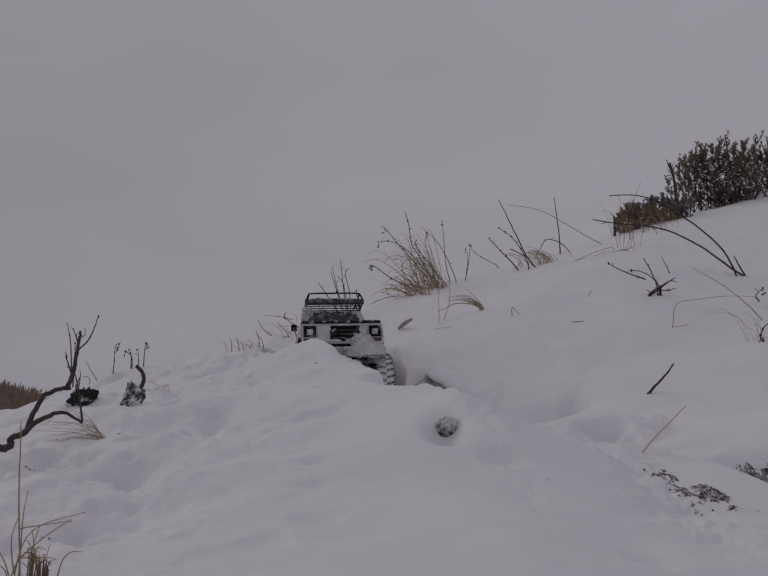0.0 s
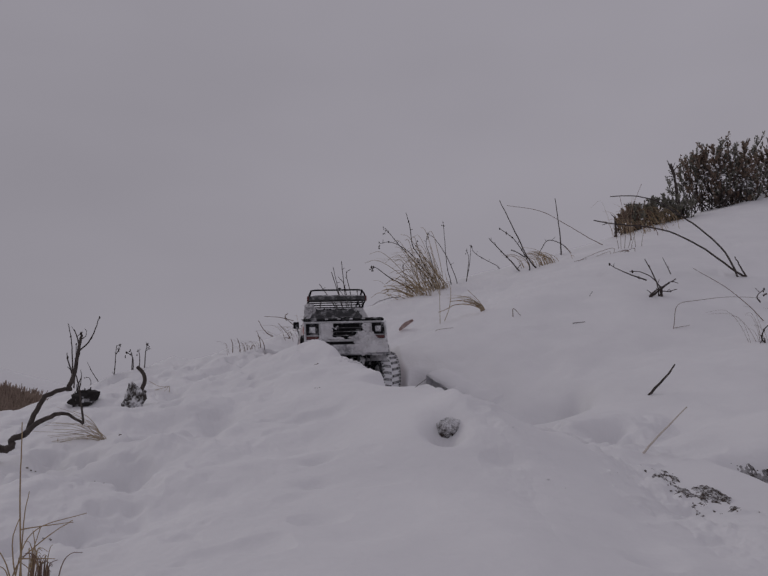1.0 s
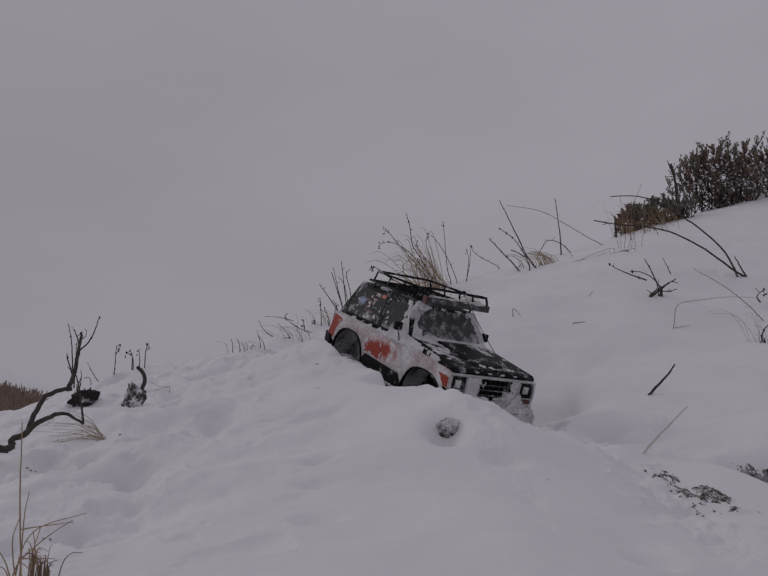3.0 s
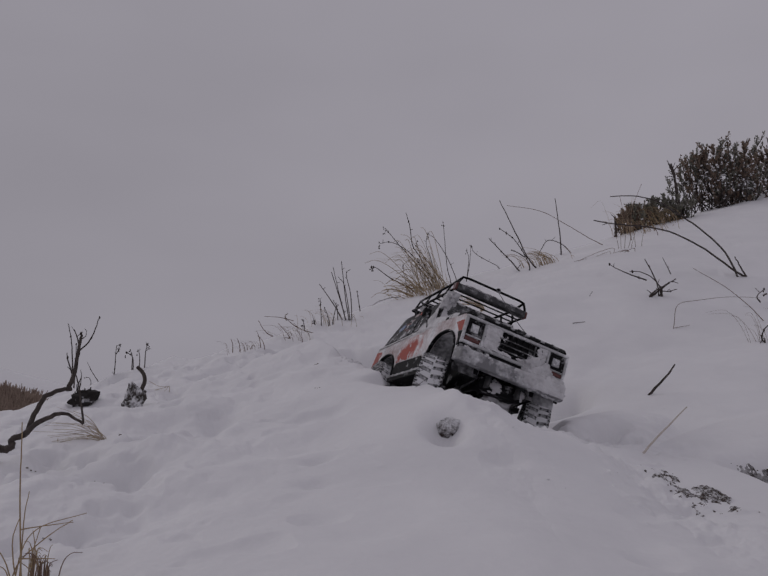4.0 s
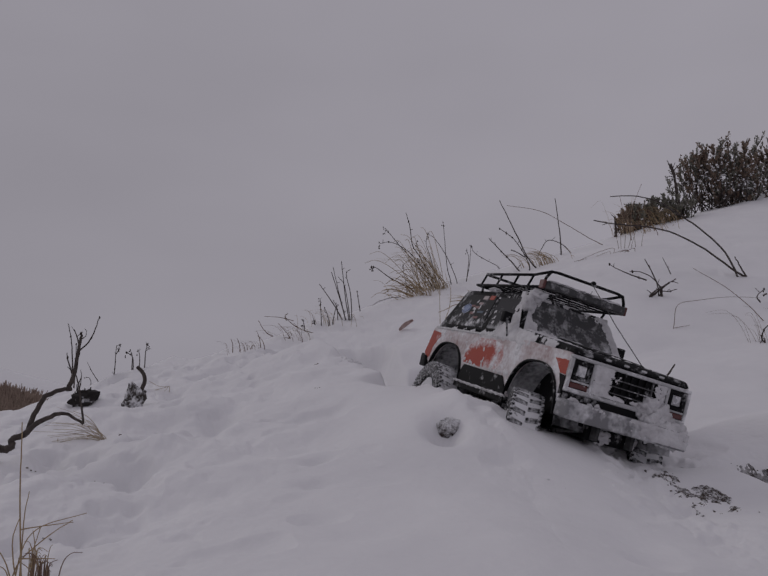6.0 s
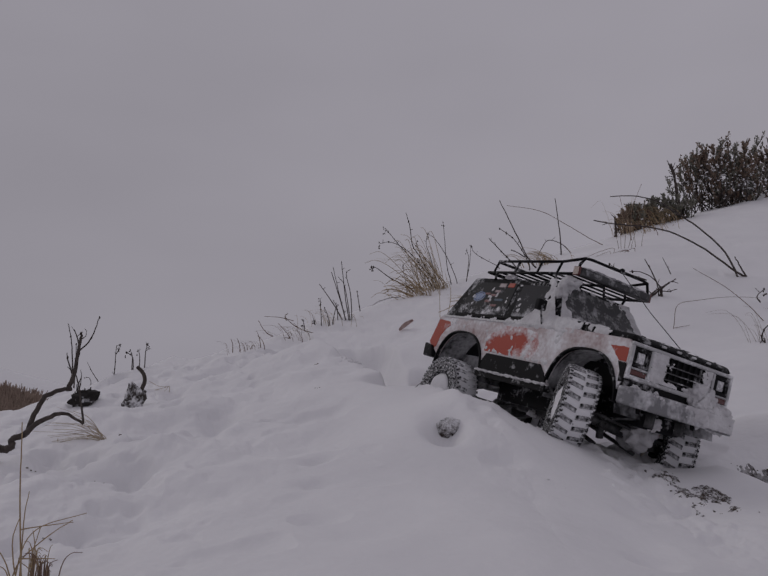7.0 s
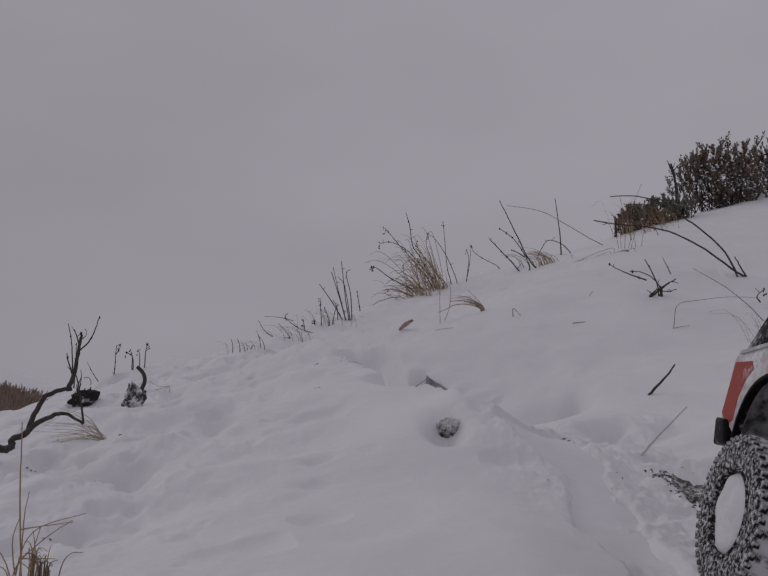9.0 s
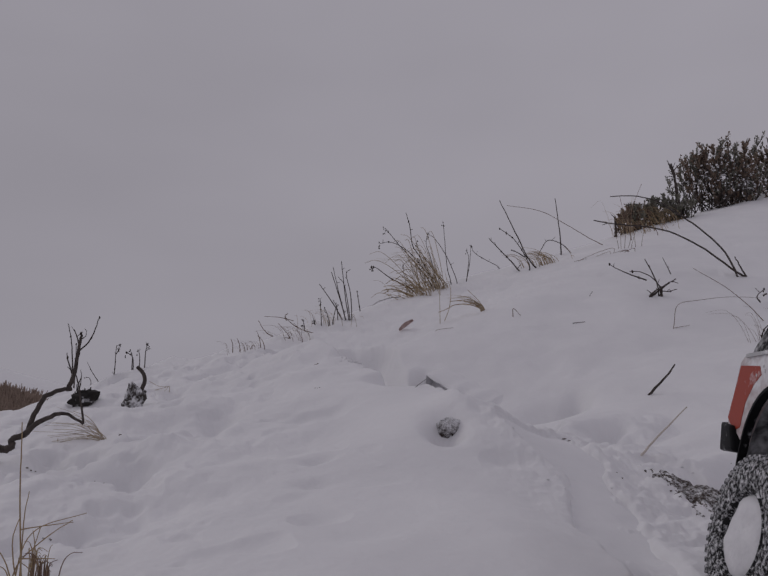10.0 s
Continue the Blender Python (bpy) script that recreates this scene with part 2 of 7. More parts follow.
# the lane that the truck ploughs: x, y, floor height, side tilt
LANE = ((-0.155, 2.30, 0.05, 0.03), (-0.09, 2.05, 0.005, 0.05), (-0.02, 1.88, -0.015, 0.05),
        (0.06, 1.68, -0.045, -0.18), (0.14, 1.48, -0.06, -0.24), (0.21, 1.33, -0.075, -0.22), (0.28, 1.20, -0.085, -0.18),
        (0.335, 1.06, -0.13, -0.10), (0.348, 0.90, -0.145, -0.12), (0.33, 0.70, -0.17, -0.06), (0.325, 0.50, -0.16, -0.02),
        (0.325, 0.25, -0.145, 0.0), (0.33, 0.0, -0.14, 0.0), (0.34, -0.35, -0.13, 0.0))


def lane_at(x, y):
    """Across (left of the way positive), floor and tilt of the lane at each place, and how far along it lies."""
    best = np.full(np.shape(x), 9e9)
    across, floor, tilt, along = (np.zeros(np.shape(x)) for _ in range(4))
    for k in range(len(LANE) - 1):
        a, b = LANE[k], LANE[k + 1]
        dx, dy = b[0] - a[0], b[1] - a[1]
        n = math.hypot(dx, dy)
        t = np.clip(((x - a[0]) * dx + (y - a[1]) * dy) / n ** 2, 0, 1)
        px, py = x - a[0] - t * dx, y - a[1] - t * dy
        dist = np.hypot(px, py)
        side = np.sign(dx * py - dy * px)
        near = dist < best
        best = np.where(near, dist, best)
        across = np.where(near, side * dist, across)
        floor = np.where(near, a[2] + t * (b[2] - a[2]), floor)
        tilt = np.where(near, a[3] + t * (b[3] - a[3]), tilt)
        along = np.where(near, k + t, along)
    return across, floor, tilt, along


def snow_top(x, y):
    """The untouched snow."""
    near = np.exp(-(np.hypot(x, y) / 6.0) ** 2)
    z = slope(x, y)
    # drifts beside the lane
    for cx, cy, h in ((-0.12, 1.72, 0.061), (-0.02, 1.45, 0.026), (0.07, 1.28, 0.029), (0.16, 1.10, 0.052), (0.26, 1.10, -0.009),
                      (0.40, 1.15, -0.018), (0.33, 0.92, -0.013), (0.55, 1.25, -0.016), (-0.25, 1.95, 0.004), (-0.30, 0.70, -0.038)):
        z = z + bump(x, y, cx, cy, 0.15, 0.15, h)
    z = z + bump(x, y, -0.48, 2.5, 0.2, 0.4, -0.028) + bump(x, y, -0.70, 2.35, 0.15, 0.3, 0.012) + bump(x, y, -0.95, 2.05, 0.3, 0.4, -0.026)
    calm = 1 - 0.6 * smooth01((1.02 - y) / 0.25) * smooth01((0.12 - x) / 0.1)
    z = z + 0.024 * near * fbm(x, y, 2.6, 2, 3) + 0.012 * near * calm * fbm(x, y, 6.0, 2, 9)
    lumpy = smooth01((0.0 - x) / 0.45)
    z = z + near * (0.0025 + 0.020 * lumpy * calm) * fbm(x, y, 10.0, 3, 21) + near * (0.0006 + 0.006 * lumpy) * fbm(x, y, 45.0, 3, 71)
    z = z - near * 0.055 * lumpy * np.clip(fbm(x, y, 17.0, 3, 88) - 0.16, 0, None) - near * 0.03 * np.clip(fbm(x, y, 11.0, 2, 93) - 0.30, 0, None)
    # a rounded bank beside the lane
    z = z + bump(x, y, 0.665, 1.27, 0.085, 0.11, 0.052)
    # footprints and hollows of older steps
    for cx, cy, r, h in ((-0.381, 1.28, 0.05, -0.020), (-0.30, 1.42, 0.05, 0.012), (-0.082, 1.00, 0.016, -0.010),
                         (-0.079, 0.904, 0.014, -0.006), (-0.017, 0.719, 0.03, -0.006), (-0.278, 0.817, 0.035, -0.012), (-0.382, 1.02, 0.04, -0.016),
                         (-0.333, 1.02, 0.035, -0.014), (-0.191, 0.887, 0.04, -0.007), (-0.238, 1.70, 0.03, -0.016), (-0.458, 2.05, 0.06, -0.03),
                         (-0.123, 1.094, 0.05, -0.010), (-0.45, 1.08, 0.05, -0.016), (-0.254, 0.865, 0.04, -0.010), (-0.392, 1.56, 0.05, -0.020),
                         (-0.086, 1.63, 0.015, -0.008), (-0.34, 1.85, 0.06, -0.018), (-0.16, 1.5, 0.04, 0.010), (-0.30, 1.12, 0.04, 0.012)):
        z = z + bump(x, y, cx, cy, r * 1.5, r, 1.4 * h, 25)
    # an old footprint behind a small ridge, and a shallow scoop under the rounded bank
    z = z + bump(x, y, -0.272, 1.27, 0.034, 0.13, -0.026) + bump(x, y, -0.224, 1.25, 0.018, 0.12, 0.007)
    z = z + bump(x, y, 0.452, 1.33, 0.045, 0.09, -0.022) + bump(x, y, 0.211, 1.160, 0.036, 0.055, -0.019)
    return z


def ground_height(x, y):
    """The snow with the lane ploughed through it, and its holes."""
    top = snow_top(x, y)
    across, floor, tilt, along = lane_at(x, y)
    rough = 0.012 * fbm(x, y, 20.0, 4, 31)
    edge = 0.145 + 0.02 * fbm(x, y, 9.0, 2, 55)
    near_wall = 0.8 + 2.4 * smooth01((along - 1.0) / 1.5)
    wall = np.where(across < 0, near_wall, 1.3)
    edge = edge - np.where(across < 0, 0.040, 0.0) * smooth01((along - 1.5) / 1.0) * smooth01((6.0 - along) / 1.0)
    out = np.clip(np.abs(across) - edge, 0, None)
    # round the place where the truck starts the wall leans back into the slope
    lean = smooth01((2.6 - along) / 1.2)
    soft = 2.7 * np.minimum(out, 0.06) + 0.35 * np.clip(out - 0.06, 0, None)
    rise = wall * out * (1 - lean) + soft * lean
    # above the lane the hill comes down in one gentle hollow
    d, s = (x - 0.06) * 0.93 + (y - 1.68) * 0.36, (x - 0.06) * 0.36 - (y - 1.68) * 0.93
    h, g = np.clip(-s - 0.15, 0, None), np.clip(s - 0.36, 0, None)
    side = -0.075 - 0.13 * s + 0.36 * (d - 0.08) + 0.42 * h * h / (h + 0.08) + 1.3 * g * g / (g + 0.06)
    side = side + 0.5 * smooth01((0.10 - d) / 0.25) - 0.030 * np.exp(-((d - 0.15) / 0.07) ** 2) * smooth01((s + 0.5) / 0.25) * smooth01((0.5 - s) / 0.2)
    top = softmin(top, side + 0.012 * fbm(x, y, 9.0, 3, 47), 0.13)
    # the bumper ploughs the whole lane down to the lip; past it the wheels leave two ruts
    cut = floor + tilt * across + rough - 0.008 * np.exp(-((np.abs(across) - 0.105) / 0.03) ** 2)
    cut = cut + rise + 0.4 * smooth01((along - 5.7) / 0.9)
    z = softmin(top, cut, np.where(across < 0, 0.010, 0.03))
    z = z + 0.007 * fbm(x, y, 55.0, 3, 77) * np.exp(-((np.abs(across) - edge) / 0.03) ** 2) * smooth01((7.5 - along) / 1.0) * np.where(along > 0.01, 1.0, 0.0)
    # a low bank closes the hollow off
    t = np.clip(((x - 0.34) * 0.15 + (y - 1.47) * 0.15) / 0.045, 0, 1)
    bx, by = x - 0.34 - 0.15 * t, y - 1.47 - 0.15 * t
    beyond = (by - bx) * 0.7071
    far = np.hypot(bx, by) / np.where(beyond > 0, 0.055, 0.055 + 0.085 * smooth01(-beyond / 0.03)) + 0.18 * fbm(x, y, 30.0, 3, 15)
    bank = 0.022 * t - 0.05 * far ** 2
    z = -softmin(-z, -bank, 0.012)
    # a narrow gap under the upper edge of the start, and a soft hollow above the bank
    t = np.clip(((x - 0.10) * 0.17 - (y - 2.15) * 0.16) / 0.0545, 0, 1)
    z = z - 0.105 * np.exp(-((x - 0.10 - 0.17 * t) ** 2 + (y - 2.15 + 0.16 * t) ** 2) / (0.022 - 0.006 * t) ** 2) * (1 - 0.5 * t)
    z = z + bump(x, y, 0.390, 1.84, 0.075, 0.06, -0.075, 15) + bump(x, y, 0.445, 1.855, 0.026, 0.06, -0.075, -20)
    z = z + bump(x, y, 0.395, 1.40, 0.05, 0.035, -0.030, 10) + bump(x, y, 0.408, 1.445, 0.042, 0.020, -0.045, 38)
    wander = 0.030 * fbm(x, y, 8.0, 3, 61)
    deep = 0.012 + 0.020 * smooth01((7.6 - along) / 0.8) * (across < 0)
    rut = np.maximum(floor + tilt * across, top - deep) + 1.1 * rough + 1.8 * np.clip(np.abs(np.abs(across) - 0.104 + wander) - np.where(across < 0, 0.034, 0.022), 0, None)
    rut = rut + 0.3 * smooth01((6.3 - along) / 0.5)
    z = softmin(z, rut, 0.010)
    churned = np.exp(-(across / 0.17) ** 2) * smooth01((along - 5.3) / 0.8) * smooth01((9.5 - along) / 2)
    z = z + 0.012 * churned * fbm(x, y, 24.0, 3, 83) + 0.010 * churned * (0.16 - np.abs(fbm(x, y, 34.0, 4, 19)))
    z = z + 0.006 * churned * fbm(x, y, 90.0, 3, 29)
    # the near bank is broken down to a lower step where the lane bends
    q, p = (x - 0.028) * 0.39 - (y - 1.385) * 0.92, (x - 0.028) * 0.92 + (y - 1.385) * 0.39
    z = z - 0.0285 * smooth01((q + 0.092) / 0.032) * smooth01((0.125 - q) / 0.12) * np.exp(-(np.where(p < 0, p / 0.040, p / 0.10)) ** 2)
    # a small melted hole with grit in it, and a dark hollow under the bank
    z = z + bump(x, y, *HOLE, 0.023, 0.036, -0.044) + bump(x, y, 0.112, 1.165, 0.030, 0.055, 0.013) + bump(x, y, *HOLLOW, 0.085, 0.045, -0.125, 20)
    return z


HOLE = (0.081, 1.048)
HOLLOW = (0.548, 1.125)


# ---- building helpers ----
def part(name, bm, mat, parent=None, label="", smooth=True):
    me = bpy.data.meshes.new(name)
    bm.normal_update()
    for f in bm.faces:
        f.smooth = smooth
    bm.to_mesh(me)
    bm.free()
    me.materials.append(mat)
    ob = new(name, me)
    ob.parent = parent
    if label:
        ob["label"] = label
    return ob


def box(bm, x0, x1, y0, y1, z0, z1, bev=0.0, seg=2):
    v = bmesh.ops.create_cube(bm, size=1.0)["verts"]
    for p in v:
        p.co = Vector(((x0 + x1) / 2 + p.co.x * (x1 - x0), (y0 + y1) / 2 + p.co.y * (y1 - y0), (z0 + z1) / 2 + p.co.z * (z1 - z0)))
    if bev:
        bevel(bm, v, bev, seg)
    return v


def bevel(bm, verts, size, seg=2):
    edges = {e for p in verts for e in p.link_edges}
    bmesh.ops.bevel(bm, geom=list(edges), offset=size, segments=seg, affect="EDGES", profile=0.6)


def hexa(bm, low, high, bev=0.0, seg=2):
    """A solid between two four-cornered outlines."""
    a, b = [bm.verts.new(p) for p in low], [bm.verts.new(p) for p in high]
    bm.faces.new(a[::-1])
    bm.faces.new(b)
    for k in range(4):
        j = (k + 1) % 4
        bm.faces.new((a[k], a[j], b[j], b[k]))
    if bev:
        bevel(bm, a + b, bev, seg)


def prism(bm, outline, y0, y1):
    """An outline in x and z, drawn out from y0 to y1."""
    a = [bm.verts.new((x, y0, z)) for x, z in outline]
    b = [bm.verts.new((x, y1, z)) for x, z in outline]
    bm.faces.new(a)
    bm.faces.new(b[::-1])
    for k in range(len(a)):
        j = (k + 1) % len(a)
        bm.faces.new((a[j], a[k], b[k], b[j]))
    bmesh.ops.recalc_face_normals(bm, faces=bm.faces)


def tube(bm, pts, r, n=6, r_end=None):
    """A round bar along points, tapering to r_end."""
    pts = [Vector(p) for p in pts]
    r_end = r if r_end is None else r_end
    rings, q, last = [], None, None
    for k, p in enumerate(pts):
        way = (pts[min(k + 1, len(pts) - 1)] - pts[max(k - 1, 0)])
        way = way.normalized() if way.length > 1e-9 else Vector((0, 0, 1))
        q = way.to_track_quat("Z", "Y") if q is None else last.rotation_difference(way) @ q
        last = way
        rad = r + (r_end - r) * k / max(1, len(pts) - 1)
        rings.append([bm.verts.new(p + q @ Vector((rad * math.cos(2 * math.pi * i / n), rad * math.sin(2 * math.pi * i / n), 0))) for i in range(n)])
    for a, b in zip(rings, rings[1:]):
        for i in range(n):
            j = (i + 1) % n
            bm.faces.new((a[i], a[j], b[j], b[i]))
    bm.faces.new(rings[0][::-1])
    bm.faces.new(rings[-1])


def curved(pts, steps=4):
    """A smooth line through points."""
    pts = [Vector(p) for p in pts]
    if len(pts) < 3:
        return pts
    full = [2 * pts[0] - pts[1]] + pts + [2 * pts[-1] - pts[-2]]
    line = []
    for k in range(1, len(full) - 2):
        p0, p1, p2, p3 = full[k - 1:k + 3]
        for s in range(steps):
            t = s / steps
            line.append(0.5 * (2 * p1 + (p2 - p0) * t + (2 * p0 - 5 * p1 + 4 * p2 - p3) * t * t + (3 * p1 - p0 - 3 * p2 + p3) * t ** 3))
    return line + [pts[-1]]


def turned(bm, profile, n=32, a0=0.0, a1=360.0, centre=(0, 0, 0)):
    """A profile of (radius, y) turned about the y axis."""
    whole = a1 - a0 >= 360
    cols = []
    for k in range(n if whole else n + 1):
        a = math.radians(a0 + (a1 - a0) * k / n)
        cols.append([bm.verts.new((centre[0] + r * math.cos(a), centre[1] + y, centre[2] + r * math.sin(a))) for r, y in profile])
    for k in range(n):
        c, d = cols[k], cols[(k + 1) % len(cols)]
        for i in range(len(profile) - 1):
            bm.faces.new((c[i], c[i + 1], d[i + 1], d[i]))


def lump(bm, centre, size, seed, rough=0.35, level=3):
    """An uneven clod."""
    v = bmesh.ops.create_icosphere(bm, subdivisions=level, radius=1.0)["verts"]
    for p in v:
        d = p.co.normalized()
        k = 1 + rough * noise.noise(d * 1.6 + Vector((seed, 3.1 * seed, 0))) + 0.5 * rough * noise.noise(d * 4.3 + Vector((0, seed, 0)))
        p.co = Vector(centre) + Vector((d.x * size[0] * k, d.y * size[1] * k, d.z * size[2] * k))


def ground_at(x, y):
    return float(ground_height(np.array([x]), np.array([y]))[0]) + CAM_Z


# ---- the snow-covered hillside, one sheet out to the horizon ----
def build_ground():
    az = np.radians(np.concatenate([np.arange(-180, -60, 3.0), np.arange(-60, -31, 0.5), np.arange(-31, 31, 0.085), np.arange(31, 60, 0.5), np.arange(60, 180, 3.0)]))
    r = np.concatenate([[0.0], np.geomspace(0.004, 0.40, 30, endpoint=False), np.geomspace(0.40, 2.4, 430, endpoint=False),
                        np.geomspace(2.4, 6.5, 130, endpoint=False), np.geomspace(6.5, 900, 90)])
    na, nr = len(az), len(r)
    A, R = np.meshgrid(az, r)
    X, Y = R * np.sin(A), R * np.cos(A)
    Z = ground_height(X, Y) + CAM_Z
    co = np.stack([X, Y, Z], -1).reshape(-1, 3)
    i = np.arange(nr - 1)[:, None] * na
    j = np.arange(na)[None, :]
    k = (j + 1) % na
    quads = np.stack([i + j, i + k, i + na + k, i + na + j], -1).reshape(-1, 4)
    quads = quads[:, ::-1]
    me = bpy.data.meshes.new("ground")
    me.vertices.add(len(co))
    me.vertices.foreach_set("co", co.ravel())
    me.loops.add(quads.size)
    me.loops.foreach_set("vertex_index", quads.ravel().astype(np.int32))
    me.polygons.add(len(quads))
    me.polygons.foreach_set("loop_start", np.arange(0, quads.size, 4, dtype=np.int32))
    me.polygons.foreach_set("use_smooth", np.ones(len(quads), dtype=bool))
    me.update(calc_edges=True)
    me.materials.append(SNOW)
    return tagged(new("ground", me), "snow-covered hillside with soft drifts and a ploughed lane", "ground", kind="structure")


build_ground()


def snow_slab(k0, k1, side):
    """A stretch of untouched crust over a rut, which a wheel presses down."""
    bm = bmesh.new()
    n, m = 40, 30
    top = []
    for i in range(n + 1):
        s = k0 + (k1 - k0) * i / n
        k = min(int(s), len(LANE) - 2)
        a, b, t = LANE[k], LANE[k + 1], s - k
        cx, cy = a[0] + t * (b[0] - a[0]), a[1] + t * (b[1] - a[1])
        fx, fy = b[0] - a[0], b[1] - a[1]
        if k + 2 < len(LANE):
            fx, fy = fx + t * (LANE[k + 2][0] - b[0] - fx), fy + t * (LANE[k + 2][1] - b[1] - fy)
        f = math.hypot(fx, fy)
        row = []
        for j in range(m + 1):
            d = side * 0.104 - 0.095 + 0.190 * j / m
            row.append((cx - fy / f * d, cy + fx / f * d))
        top.append(row)
    P = np.array(top)
    T = snow_top(P[..., 0], P[..., 1])
    G = ground_height(P[..., 0], P[..., 1])
    off = np.abs(np.linspace(-0.095, 0.095, m + 1))[None, :]
    inner = smooth01((0.095 - off) / 0.03) * (smooth01(np.arange(n + 1) / 10)[:, None] if k0 < 6.1 else 1.0)
    Z = G + inner * (np.maximum(T, G) + 0.0006 - G) - 0.0016 * (1 - inner) + CAM_Z
    up = [[bm.verts.new((P[i, j, 0], P[i, j, 1], Z[i, j])) for j in range(m + 1)] for i in range(n + 1)]
    for i in range(n):
        for j in range(m):
            bm.faces.new((up[i][j], up[i + 1][j], up[i + 1][j + 1], up[i][j + 1]))
    low = {}
    rim = [(i, 0) for i in range(n)] + [(n, j) for j in range(m)] + [(i, m) for i in range(n, 0, -1)] + [(0, j) for j in range(m, 0, -1)]
    for i, j in rim:
        p = up[i][j].co
        low[i, j] = (bm.verts.new(p), bm.verts.new((p.x, p.y, p.z - 0.07)))
    for q, w in zip(rim, rim[1:] + rim[:1]):
        bm.faces.new((low[q][0], low[w][0], low[w][1], low[q][1]))
    bm.faces.new([low[q][1] for q in rim])
    bmesh.ops.recalc_face_normals(bm, faces=bm.faces)
    ob = part("snow_slab", bm, SNOW)
    return tagged(ob, "narrow slab of snow crust pressed down by a wheel", "snow", "snow slabs on the lane")


STRETCHES = (6.05, 6.6, 7.2, 7.75, 8.3, 8.9, 9.6, 10.4, 11.3)
SLABS = [(s, k, snow_slab(k, n, s)) for s in (-1, 1) for k, n in zip(STRETCHES, STRETCHES[1:])]


def snow_heap():
    """Loose snow thrown up between the wheels, which the rear wheel rolls flat."""
    bm = bmesh.new()
    n = 46
    U, V = np.meshgrid(np.linspace(-1, 1, n), np.linspace(-1, 1, n))
    X, Y = 0.248 + 0.050 * U - 0.015 * V, 0.650 + 0.085 * V
    G = ground_height(X, Y)
    far = np.sqrt(U ** 2 + V ** 2)
    Z = G + (np.clip(-0.081 - G, 0.004, 0.09) + 0.020 * fbm(X, Y, 34.0, 4, 91)) * smooth01((1.0 - far) / 0.8) - 0.004 * smooth01((far - 0.8) / 0.2) + CAM_Z
    grid = [[bm.verts.new((X[i, j], Y[i, j], Z[i, j])) for j in range(n)] for i in range(n)]
    low = [[bm.verts.new((X[i, j], Y[i, j], Z[i, j] - 0.05)) for j in range(n)] for i in range(n)]
    for i in range(n - 1):
        for j in range(n - 1):
            bm.faces.new((grid[i][j], grid[i][j + 1], grid[i + 1][j + 1], grid[i + 1][j]))
            bm.faces.new((low[i][j], low[i + 1][j], low[i + 1][j + 1], low[i][j + 1]))
    rim = [(0, j) for j in range(n - 1)] + [(i, n - 1) for i in range(n - 1)] + [(n - 1, j) for j in range(n - 1, 0, -1)] + [(i, 0) for i in range(n - 1, 0, -1)]
    for (i, j), (k, m) in zip(rim, rim[1:] + rim[:1]):
        bm.faces.new((grid[i][j], low[i][j], low[k][m], grid[k][m]))
    bmesh.ops.recalc_face_normals(bm, faces=bm.faces)
    return tagged(part("snow_mound", bm, SNOW), "low mound of loose snow in a wheel rut", "snow")


HEAP = snow_heap()


def snow_ridge(points, wide, tall, seed, label, ends=(0.25, 0.25), rough=0.8):
    """Loose snow pushed up in a ragged ridge along a line of (x, y), lowest at both ends."""
    bm = bmesh.new()
    line = curved([(x, y, 0) for x, y in points], 12)
    n, m = len(line), 34
    X, Y, H = np.zeros((n, m)), np.zeros((n, m)), np.zeros((n, m))
    for i, p in enumerate(line):
        way = (line[min(i + 1, n - 1)] - line[max(i - 1, 0)]).normalized()
        u = np.linspace(-1, 1, m)
        reach = np.where(u < 0, wide[0], wide[1]) * u
        X[i], Y[i] = p.x - way.y * reach, p.y + way.x * reach
        t = i / (n - 1)
        H[i] = tall * np.where(u < 0, smooth01(1 + u), np.exp(-(np.abs(u) / 0.5) ** 2.4)) * smooth01(t / ends[0]) * smooth01((1 - t) / ends[1])
    clumps = 0.8 * fbm(X, Y, 22.0, 3, seed) + 0.5 * (0.18 - np.abs(fbm(X, Y, 60.0, 3, seed + 3)))
    base = np.maximum(snow_top(X, Y), ground_height(X, Y))
    Z = base + H * (1 + rough * clumps) + (0.004 * clumps + 0.0060 * fbm(X, Y, 120.0, 3, seed + 7)) * np.clip(H / 0.004, 0, 1) - 0.006 * smooth01((np.abs(np.linspace(-1, 1, m))[None, :] - 0.7) / 0.3) + CAM_Z
    up = [[bm.verts.new((X[i, j], Y[i, j], Z[i, j])) for j in range(m)] for i in range(n)]
    low = [[bm.verts.new((X[i, j], Y[i, j], base[i, j] + CAM_Z - 0.05)) for j in range(m)] for i in range(n)]
    for i in range(n - 1):
        for j in range(m - 1):
            bm.faces.new((up[i][j], up[i][j + 1], up[i + 1][j + 1], up[i + 1][j]))
            bm.faces.new((low[i][j], low[i + 1][j], low[i + 1][j + 1], low[i][j + 1]))
    rim = [(0, j) for j in range(m - 1)] + [(i, m - 1) for i in range(n - 1)] + [(n - 1, j) for j in range(m - 1, 0, -1)] + [(i, 0) for i in range(n - 1, 0, -1)]
    for (i, j), (k, q) in zip(rim, rim[1:] + rim[:1]):
        bm.faces.new((up[i][j], low[i][j], low[k][q], up[k][q]))
    bmesh.ops.recalc_face_normals(bm, faces=bm.faces)
    return tagged(part("snow_ridge", bm, SNOW), label, "snow", "ridges of pushed snow")


